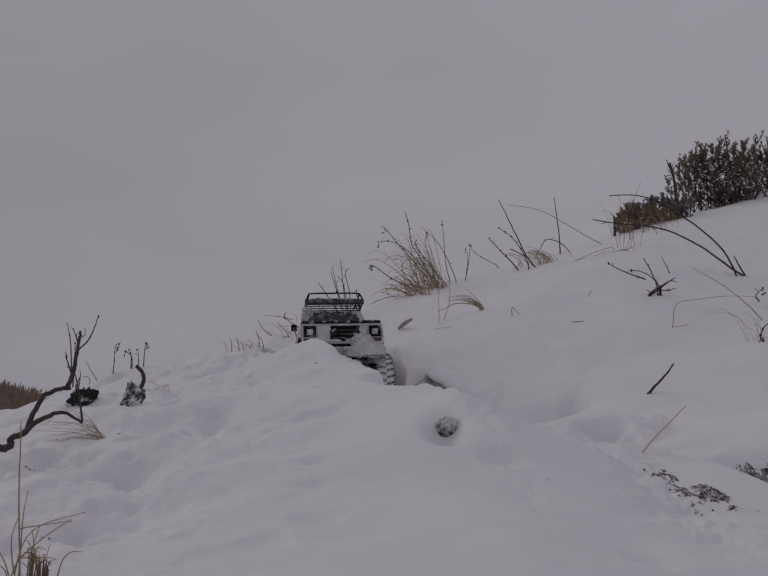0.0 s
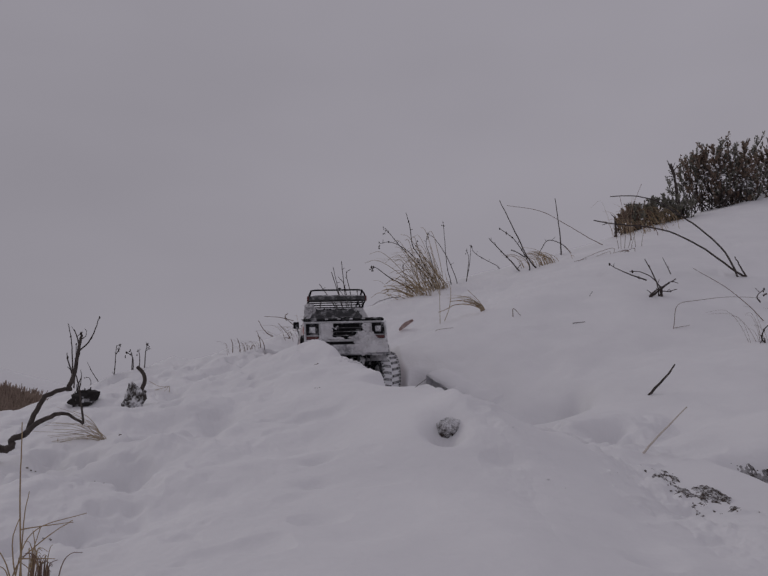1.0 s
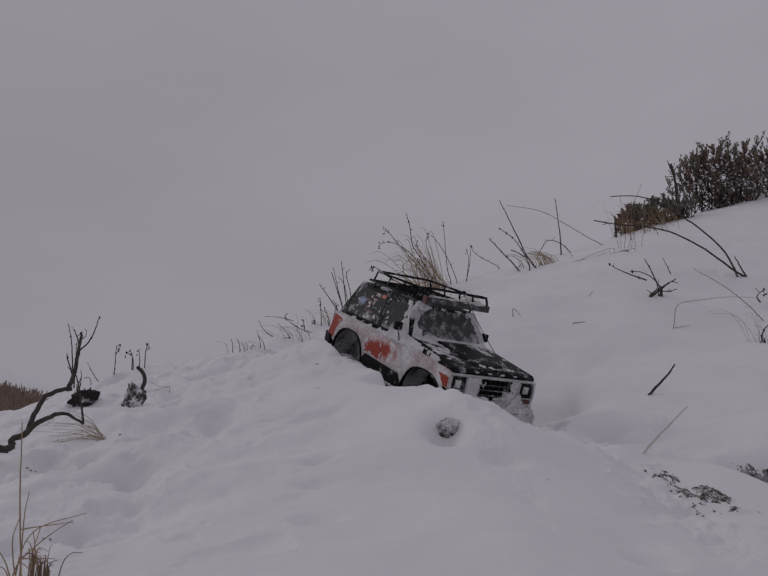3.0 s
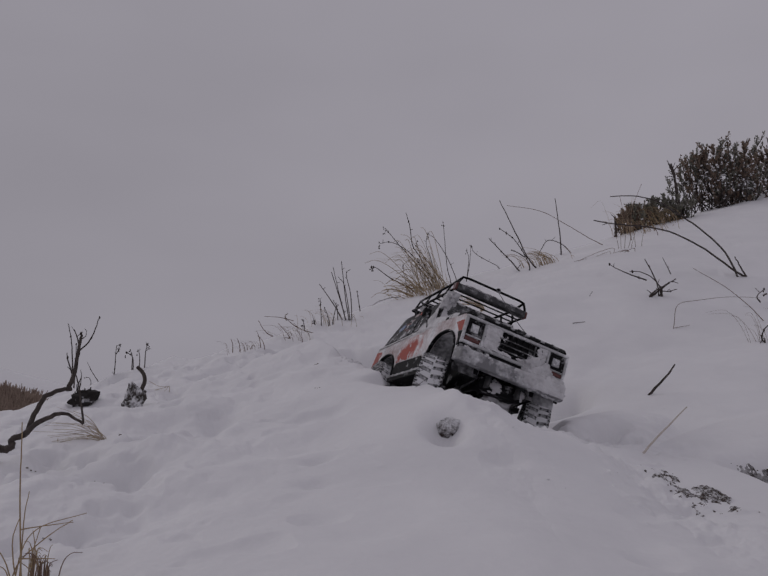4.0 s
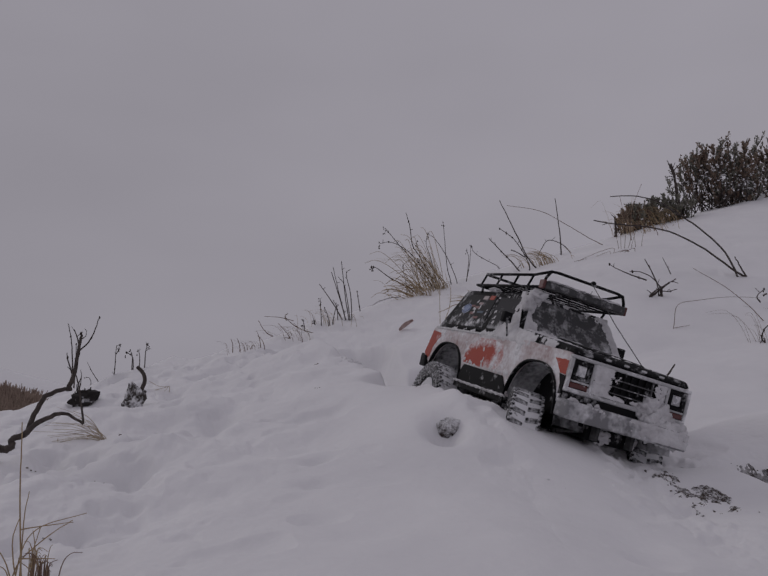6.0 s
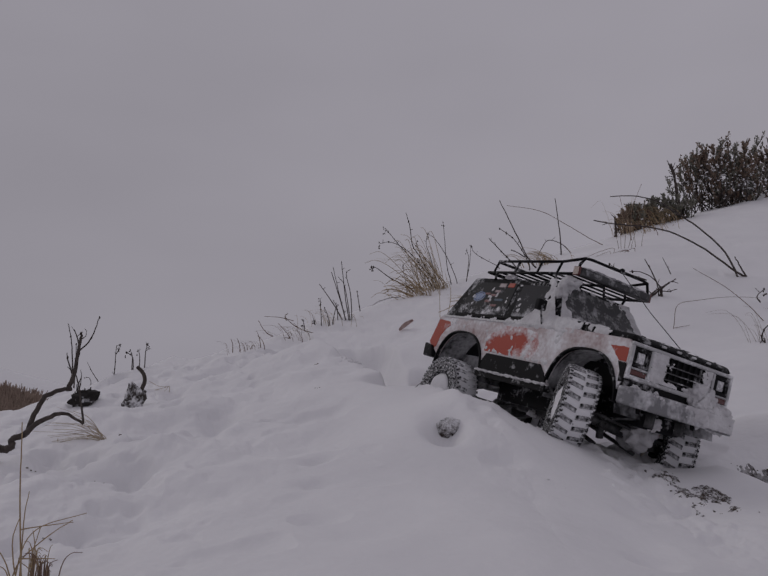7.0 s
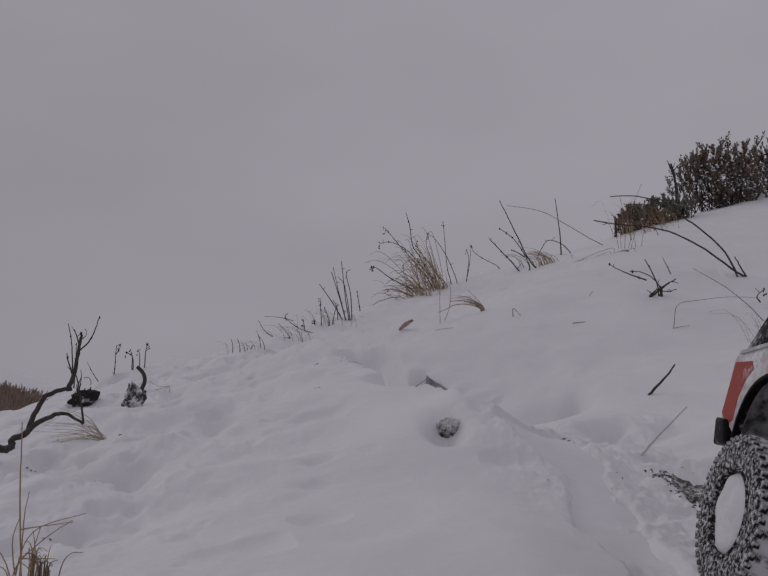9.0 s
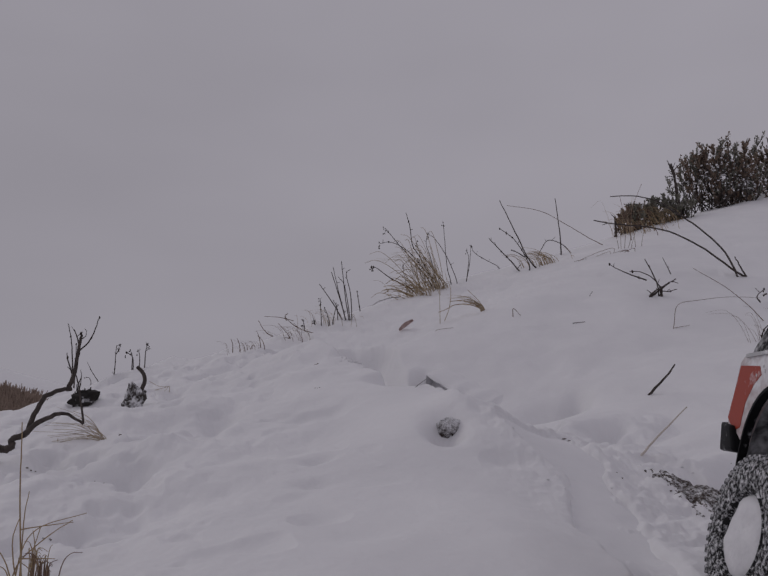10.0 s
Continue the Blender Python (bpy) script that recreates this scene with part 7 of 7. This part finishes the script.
    tube(bm, [(0.071, 0.008, 0.320), (0.13, 0.028, 0.262), (0.205, 0.048, 0.200)], 0.0007, 5)
    part("limb_riser", bm, WIRE, truck, "thin taut wire from rack to hood")
    # snow stuck on the shell
    rnd = random.Random(12)
    def stuck(spots, label):
        for k, (c, s) in enumerate(spots):
            bm = bmesh.new()
            lump(bm, c, s, 1.7 * k + 9 * rnd.random(), 0.6, 4)
            for v in bm.verts:
                v.co += Vector((noise.noise(v.co * 260), noise.noise(v.co * 160 + Vector((5, 0, 0))), noise.noise(v.co * 160 + Vector((0, 7, 0))))) * 0.0011
            part("stuck_snow", bm, CLING, truck, label)
    stuck([((0.046, -0.080, 0.266), (0.010, 0.007, 0.014)), ((0.052, -0.073, 0.279), (0.016, 0.012, 0.010))], "snow on the windscreen pillar")

    def blanket(us, vs, surface, outward, mask, thick, seed, label, high=1.0):
        """Driven snow clinging to a face: a sheet with an uneven depth, torn where it thins out."""
        U, V = np.meshgrid(us, vs)
        X, Y, Z = surface(U, V)
        grain = 0.85 * fbm(U, V * high, 60.0, 3, seed) + 0.30 * fbm(U, V * high, 260.0, 3, seed + 11)
        D = mask(U, V) - 0.5 + grain
        T = thick * np.clip(D, -0.25, 1.1) ** 1.0
        bm = bmesh.new()
        keep = {}
        def vert(i, j):
            if (i, j) not in keep:
                keep[i, j] = bm.verts.new((X[i, j] + outward[0] * T[i, j], Y[i, j] + outward[1] * T[i, j], Z[i, j] + outward[2] * T[i, j]))
            return keep[i, j]
        for i in range(len(vs) - 1):
            for j in range(len(us) - 1):
                if max(D[i, j], D[i + 1, j], D[i, j + 1], D[i + 1, j + 1]) > 0:
                    bm.faces.new((vert(i, j), vert(i, j + 1), vert(i + 1, j + 1), vert(i + 1, j)))
        bmesh.ops.recalc_face_normals(bm, faces=bm.faces)
        return part("stuck_snow", bm, CLING, truck, label)

    def side_face(x, z):
        cab = np.where(z < 0.2035, -H - 0.0004, -0.0985 + (z - 0.2015) * 0.305 - 0.0014)
        return x, np.where((x > 0.070 - (z - 0.2075) * 0.60) & (z > 0.1965), -0.0998 + (z - 0.1965) * 0.19, cab), z

    def side_mask(x, z):
        front = 0.070 - (z - 0.2075) * 0.60          # the windscreen pillar's line
        wedge = smooth01((0.205 + 0.055 * smooth01((x + 0.035) / 0.085) - z) / 0.010) * smooth01((x + 0.050) / 0.02) * (z > 0.199)
        pillar = np.exp(-((x - front + 0.006) / 0.009) ** 2) * (z > 0.2)
        belt = np.exp(-((z - 0.2025) / 0.007) ** 2) * (0.30 + 0.75 * smooth01((x + 0.06) / 0.05) * smooth01((0.15 - x) / 0.06))
        door = 0.40 * smooth01((z - 0.165) / 0.02) * smooth01((x - 0.015) / 0.03) * smooth01((0.13 - x) / 0.05)
        sill = 0.45 * np.exp(-((z - 0.147) / 0.005) ** 2) * smooth01((x + 0.09) / 0.03)
        m = np.maximum.reduce([wedge * 1.0, pillar, belt, door, sill])
        m = np.where((z < 0.2) & (np.hypot((np.abs(x) - BASE), (z - 0.084) / 1.24) < 0.077), -1, m)
        m = np.where((z < 0.148) & (x < -0.05), -1, m)
        m = np.where((z > 0.2035) & (x < -0.228 + (z - 0.2015) * 0.43), -1, m)
        top = 0.2200 - (x - 0.066) * 0.0960
        wing = 0.25 + 0.75 * smooth01((0.135 - x) / 0.05) - 0.3 * smooth01((x - 0.18) / 0.02)
        return np.where((z > 0.1965) & (x > front), np.where(z < top, wing, -1), m)

    blanket(np.linspace(-0.235, 0.215, 300), np.linspace(0.142, 0.284, 100), side_face, (0, -1, 0.15), side_mask, 0.0036, 5, "driven snow clinging to door, belt and pillar")

    def hood_face(x, y):
        return x, y, 0.2215 - (x - 0.066) * 0.0960 + 0.0010 * (np.abs(y) < 0.034)

    def hood_mask(x, y):
        edge = smooth01((0.093 - np.abs(y)) / 0.01)
        patch = 0.36 * smooth01((0.19 - x) / 0.07) + 0.1 * np.exp(-((y + 0.02) / 0.05) ** 2)
        return (np.maximum(1.0 * np.exp(-((x - 0.078) / 0.016) ** 2), patch) + 0.1) * edge - 0.3 * (1 - edge)

    blanket(np.linspace(0.070, 0.230, 130), np.linspace(-0.092, 0.092, 130), hood_face, (0, 0, 1), hood_mask, 0.0040, 23, "patchy snow lying on hood and cowl")

    def screen_face(y, v):
        return 0.0788 - 0.044 * v, y * (1 - 0.235 * v), 0.2078 + 0.073 * v

    def screen_mask(y, v):
        low = 1.0 * np.exp(-((v - 0.12) / 0.14) ** 2) - 0.12
        post = 1.05 * np.exp(-((np.abs(y) - 0.092) / np.where(y < 0, 0.020, 0.012)) ** 2)
        top = 0.35 * np.exp(-((v - 1.0) / 0.12) ** 2)
        return np.maximum.reduce([low, post, top])

    blanket(np.linspace(-0.095, 0.095, 150), np.linspace(0.05, 0.98, 70), screen_face, (0.86, 0, 0.5), screen_mask, 0.0036, 37, "snow along the foot of the windscreen", 0.085)

    def grille_face(y, z):
        return 0.2384 + 0 * y, y, z

    def grille_mask(y, z):
        left = smooth01((-0.026 - y) / 0.012) * smooth01((y + 0.064) / 0.006)
        foot = 0.75 * smooth01((0.158 - z) / 0.006) * smooth01((0.03 - y) / 0.02)
        right = 0.55 * smooth01((y - 0.036) / 0.01) * smooth01((0.063 - y) / 0.006)
        return np.maximum.reduce([left, foot, right])

    blanket(np.linspace(-0.066, 0.066, 120), np.linspace(0.150, 0.190, 50), grille_face, (1, 0, 0.1), grille_mask, 0.0034, 49, "snow packed in the grille")
    blanket(np.linspace(-0.098, 0.098, 150), np.linspace(0.1115, 0.133, 24), lambda y, z: (0.2578 + 0 * y, y, z), (1, 0, 0.2),
            lambda y, z: 0.12 + 0.6 * smooth01((y + 0.01) / 0.05) + 0.25 * np.exp(-((z - 0.131) / 0.004) ** 2), 0.0028, 57, "snow stuck on the bumper's face")
    def heap(count, x, y, z, size, label):
        stuck([((rnd.uniform(*x), rnd.uniform(*y), rnd.uniform(*z)), [q * rnd.uniform(0.6, 1.2) for q in (size * 0.42, size, size * 0.8)]) for _ in range(count)], label)
    heap(6, (0.234, 0.240), (0.032, 0.078), (0.136, 0.154), 0.023, "snow heaped on bumper and grille")
    heap(5, (0.246, 0.251), (-0.092, -0.01), (0.131, 0.134), 0.006, "thin snow along the bumper's top")
    heap(7, (0.242, 0.249), (0.02, 0.088), (0.128, 0.134), 0.017, "snow along the bumper")
    heap(5, (0.2500, 0.2530), (0.02, 0.088), (0.116, 0.126), 0.015, "snow stuck to the bumper's face")
    heap(3, (0.200, 0.230), (-0.02, 0.04), (0.098, 0.106), 0.012, "snow packed under the bumper")
    heap(3, (0.165, 0.190), (-0.01, 0.045), (0.062, 0.092), 0.011, "dirty snow caked on the front axle")
    stuck([((0.176, 0.014, 0.080), (0.015, 0.027, 0.019))], "dirty snow caked on the axle housing")
    heap(8, (-0.03, 0.06), (-0.05, 0.05), (0.066, 0.078), 0.012, "snow packed under the chassis")
    stuck([((0.068, -0.05 + 0.033 * k, 0.3035), (0.008, 0.020, 0.0028)) for k in range(4)], "snow on the light bar")
    stuck([((-0.10, -0.07, 0.285), (0.014, 0.008, 0.004)), ((-0.16, -0.04, 0.285), (0.012, 0.014, 0.003)), ((-0.02, 0.03, 0.284), (0.02, 0.02, 0.003))], "thin snow on the roof")
    stuck([((-0.080 + 0.0165 * k, -0.1055, 0.1155 - 0.0002 * k), (0.011, 0.0022, 0.0020)) for k in range(11)], "snow line on the side step")
    # chassis and running gear
    bm = bmesh.new()
    for s in (-1, 1):
        box(bm, -0.235, 0.235, min(s * 0.026, s * 0.032), max(s * 0.026, s * 0.032), 0.090, 0.110, 0.001, 1)
    box(bm, -0.05, 0.05, -0.034, 0.034, 0.068, 0.095, 0.004)
    part("chassis", bm, METAL, truck, "dark ladder chassis")
    axles = []
    for x in (-BASE, BASE):
        axle = new("axle")
        axle.parent = truck
        axle.location = (x, 0, 0.060)
        axles.append(axle)
        bm = bmesh.new()
        tube(bm, [(0, -0.088, 0), (0, 0.088, 0)], 0.0085, 10)
        part("axle_tube", bm, METAL, axle)
        bm = bmesh.new()
        lump(bm, (0, 0.016, 0), (0.020, 0.018, 0.020), 2.0, 0.1, 3)
        part("differential", bm, frosted_well, axle, "snowy axle housing")
        for s in (-1, 1):
            bm = bmesh.new()
            box(bm, -0.010, 0.010, min(s * 0.072, s * 0.086), max(s * 0.072, s * 0.086), -0.015, 0.015, 0.003)
            part("knuckle", bm, TRIM, axle)
            shock = new("shock_absorber")
            shock.parent = truck
            q = 0.012 if x > 0 else -0.012
            bm = bmesh.new()
            tube(bm, [(x + q, s * 0.052, 0.060), (x - q, s * 0.044, 0.150)], 0.0055, 8)
            part("damper", bm, METAL, shock)
            bm = bmesh.new()
            turns = [(x + q - 2 * q * t, s * (0.052 - 0.008 * t) + 0.0075 * math.cos(14 * math.pi * t), 0.07 + 0.075 * t) for t in np.linspace(0, 1, 57)]
            turns = [(a + 0.0075 * math.sin(14 * math.pi * t), b, c) for (a, b, c), t in zip(turns, np.linspace(0, 1, 57))]
            tube(bm, turns, 0.0010, 5)
            part("spring", bm, METAL, shock)
            bm = bmesh.new()
            tube(bm, [(x * 0.95, s * 0.040, 0.050), (x * 0.25, s * 0.030, 0.080)], 0.0032, 6)
            part("link", bm, METAL, truck, "suspension link")
    bm = bmesh.new()
    box(bm, 0.180, 0.222, -0.040, 0.040, 0.088, 0.108, 0.004)
    part("skid_plate", bm, TRIM, truck, "black skid plate")
    bm = bmesh.new()
    tube(bm, [(0.022, -0.080, 0.006), (0.022, 0.080, 0.006)], 0.0026, 6)
    part("tie_rod", bm, METAL, axles[1])
    # wheels
    wheels = {}
    front, rear = make_wheel(LUG, RUBBER_DARK), make_wheel(LUG_SNOWY, RUBBER)
    for key, x, y in (("fr", BASE, -0.104), ("fl", BASE, 0.104), ("rr", -BASE, -0.104), ("rl", -BASE, 0.104)):
        w = {"fr": front, "rr": rear}.get(key) or copy_thing(front if key == "fl" else rear, Matrix())
        w.parent = truck
        wheels[key] = (w, x, y)
    return truck, wheels, axles


TRUCK, WHEELS, AXLES = make_truck()


# the truck's way: seconds, place of its footing, and its lean, pitch and heading in degrees
WAY = (
    (0.0, -0.1265, 2.1208, 0.2058, 1.8, -7.2, -81.1),
    (0.5, -0.1265, 2.1208, 0.2058, 1.8, -7.2, -81.1),
    (1.2, -0.1055, 2.0707, 0.2171, 3.3, -5.5, -81.4),
    (1.5, -0.0663, 1.9861, 0.2195, 5.6, 1.1, -75.7),
    (1.7, -0.0571, 1.9690, 0.2275, 4.4, 5.2, -67.8),
    (2.0, -0.0480, 1.9400, 0.2180, 2.3, 4.0, -66.7),
    (2.3, -0.0221, 1.8811, 0.2035, 4.0, 11.4, -59.5),
    (2.5, 0.0130, 1.8240, 0.1800, 9.7, 18.5, -54.0),
    (2.7, 0.0294, 1.7506, 0.1731, 3.4, 22.8, -56.5),
    (3.8, 0.0891, 1.6168, 0.1557, -22.0, 7.4, -66.6),
    (4.0, 0.0957, 1.5273, 0.1443, -19.9, -3.4, -71.3),
    (4.2, 0.1284, 1.4661, 0.1385, -12.9, -9.7, -73.4),
    (4.6, 0.1645, 1.3896, 0.1333, -10.6, -1.1, -74.6),
    (4.8, 0.1726, 1.3862, 0.1296, -15.3, 2.9, -74.8),
    (5.0, 0.1940, 1.3470, 0.1210, -17.0, 8.1, -75.2),
    (5.1, 0.1960, 1.3450, 0.1195, -16.6, 8.4, -74.8),
    (5.5, 0.2000, 1.3400, 0.1170, -15.5, 8.2, -73.2),
    (5.7, 0.2050, 1.3226, 0.1169, -14.2, 9.4, -72.7),
    (6.8, 0.2396, 1.3078, 0.1273, -13.0, 10.9, -63.8),
    (7.0, 0.2529, 1.2947, 0.1346, -12.1, 9.9, -62.1),
    (7.2, 0.2711, 1.2671, 0.1379, -11.3, 10.7, -61.7),
    (7.3, 0.2811, 1.2126, 0.1334, -10.0, 10.6, -61.6),
    (7.5, 0.3325, 1.0960, 0.0708, -6.5, 2.6, -65.7),
    (7.7, 0.3515, 0.9552, 0.0701, -8.5, 11.8, -86.9),
    (7.8, 0.3510, 0.8861, 0.0600, -9.7, 13.5, -93.7),
    (8.0, 0.3671, 0.8602, 0.0880, -23.9, 2.5, -95.6),
    (8.1, 0.3380, 0.7650, 0.0680, -23.6, 2.5, -95.3),
    (8.2, 0.3103, 0.6770, 0.0490, -22.7, 2.6, -95.1),
    (8.3, 0.3135, 0.6134, 0.0287, -10.0, 0.4, -94.4),
    (8.4, 0.3505, 0.6152, 0.0191, -2.6, 3.0, -97.9),
    (8.5, 0.3304, 0.5404, 0.0295, -12.3, 2.5, -99.8),
    (8.7, 0.3398, 0.5111, 0.0865, -22.1, -7.5, -97.2),
    (8.8, 0.3361, 0.4684, 0.0815, -20.9, -7.7, -95.4),
    (8.9, 0.3349, 0.4322, 0.0662, -17.6, -5.8, -94.7),
    (9.1, 0.3713, 0.4306, 0.0343, -9.2, 0.8, -90.9),
    (9.5, 0.3582, 0.4125, 0.0341, -9.8, 0.6, -91.8),
    (10.0, 0.3580, 0.4119, 0.0347, -9.8, 0.4, -91.8),
)
# how the front wheels are steered, in degrees to the left
STEER = ((0.0, 4), (1.2, 8), (1.5, 14), (2.7, 18), (3.8, -24), (4.0, -20), (4.2, 10), (4.6, 6), (4.8, -10), (5.1, -24), (5.7, -22), (6.8, -34), (7.3, -32),
         (7.5, -30), (7.8, -24), (8.0, -6), (8.25, -6), (8.4, 8), (8.6, 20), (9.0, 15), (10.0, 12))
# how far each wheel drops (negative) or rises in the body's space
TRAVEL = {"fr": ((0.0, 0.004), (3.8, 0.006), (4.5, 0.012), (5.1, 0.012), (5.7, 0.006), (6.8, 0.028), (7.3, 0.030), (7.5, 0.032), (7.7, 0.002), (7.8, -0.008), (8.0, 0.003), (8.2, 0.001), (8.4, 0.0), (10.0, 0.0)),
          "fl": ((0.0, 0.014), (2.2, 0.010), (3.8, 0.0), (7.2, 0.004), (7.7, 0.012), (8.0, 0.003), (8.4, 0.0), (10.0, 0.0)),
          "rr": ((0.0, 0.0), (3.0, 0.0), (3.8, 0.028), (4.1, 0.040), (4.5, 0.040), (4.8, 0.024), (5.7, 0.020), (6.8, 0.006), (7.3, 0.006), (7.5, 0.036), (7.7, 0.035), (8.0, 0.005), (8.1, 0.012), (8.2, 0.022), (8.3, 0.030), (8.4, 0.024), (8.5, 0.030), (8.7, 0.001), (8.9, 0.011), (9.1, 0.0), (10.0, 0.001)),
          "rl": ((0.0, 0.0), (7.2, 0.0), (8.0, 0.005), (8.2, 0.019), (8.4, 0.006), (8.5, 0.019), (8.7, 0.004), (8.9, 0.007), (9.1, -0.020), (10.0, -0.022))}


def motions():
    walk(TRUCK, [(r[0], pose(*r[1:])) for r in WAY])
    times = np.round(np.arange(0.0, 10.01, 0.1), 1)
    t0 = [r[0] for r in WAY]
    x, y = (np.interp(times, t0, [r[k] for r in WAY]) for k in (1, 2))
    run = np.concatenate([[0], np.cumsum(np.hypot(np.diff(x), np.diff(y)))])
    slip = 1.0 + 0.9 * ((times > 2.2) & (times < 7.2))
    spin = np.concatenate([[0], np.cumsum(np.diff(run) * slip[1:])]) / 0.059 + 0.25 * times
    drop = {key: np.interp(times, *zip(*rows)) for key, rows in TRAVEL.items()}
    for axle, end in zip(AXLES, "rf"):
        left, right = drop[end + "l"], drop[end + "r"]
        lean = np.degrees(np.arctan2(left - right, 0.208))
        x = 0.156 if end == "f" else -0.156
        walk(axle, [(float(t), pose(x, 0, 0.060 + (l + r) / 2, a)) for t, l, r, a in zip(times, left, right, lean)])
        steer = np.interp(times, *zip(*STEER)) if end == "f" else 0 * times
        for key in (end + "l", end + "r"):
            wheel, wx, wy = WHEELS[key]
            walk(wheel, [(float(t), pose(wx, wy, 0.060 + d, a) @ pose(0, 0, 0, 0, 0, s) @ pose(0, 0, 0, 0, math.degrees(q) % 360, 0))
                         for t, d, a, s, q in zip(times, drop[key], lean, steer, spin)])
    # each slab of crust sinks as the wheels roll over it, on the near side under the rear ones
    reach = {s: np.minimum.accumulate([y - e * math.sin(radians(-r)) for y, r in zip(np.interp(times, t0, [r[2] for r in WAY]), np.interp(times, t0, [r[6] for r in WAY]))]) for s, e in ((1, 0.156), (-1, -0.10))}
    for s, k, slab in SLABS:
        ahead = reach[s]
        i = min(int(k), len(LANE) - 2)
        y = LANE[i][1] + (k - i) * (LANE[i + 1][1] - LANE[i][1])
        a = float(np.interp(-y - 0.02, -ahead, times))
        b = min(a + 0.35, 9.9)
        a = min(a, b - 0.2)
        rows = [(0.0, pose(0, 0, 0)), (a, pose(0, 0, 0)), (a + 0.1, pose(0.001, -0.002, -0.03)), (b, pose(0.002, -0.004, -0.075))]
        if s < 0 and b < 8.7:
            rows.append((b + 0.45, pose(0.002, -0.004, -0.010)))     # loose snow slides back into the rut
        walk(slab, rows + [(10.0, rows[-1][1])])
    # a ridge is pushed up before the wheels and rolled flat; a berm is left beside the rut and slumps
    walk(PUSHED, [(0.0, pose(0, 0, -0.08)), (7.15, pose(0, 0.03, -0.08)), (7.35, pose(0, 0.015, -0.040)), (7.5, pose(0, 0, -0.024)), (7.7, pose(-0.035, -0.11, -0.006)),
                  (7.85, pose(-0.045, -0.14, -0.022)), (8.0, pose(-0.045, -0.14, -0.09)), (10.0, pose(-0.045, -0.14, -0.09))])
    walk(BERM, [(0.0, pose(0, 0, -0.06)), (7.1, pose(0, 0, -0.06)), (7.45, pose(0, 0, -0.006)), (7.7, pose(0, 0, 0)), (8.35, pose(0, 0, -0.003)), (8.6, pose(0, 0, -0.024)), (9.0, pose(0, 0, -0.058)), (10.0, pose(0, 0, -0.058))])
    # the bumper pushes a mound up, and the rear wheel rolls it flat
    walk(HEAP, [(0.0, pose(0, 0, -0.07)), (7.9, pose(0, 0, -0.07)), (8.3, pose(0, 0, -0.02)), (8.45, pose(0, 0, -0.002)), (8.55, pose(0, 0, -0.002)), (8.75, pose(0, 0, -0.02)), (9.0, pose(0, 0, -0.085)), (10.0, pose(0, 0, -0.085))])


motions()
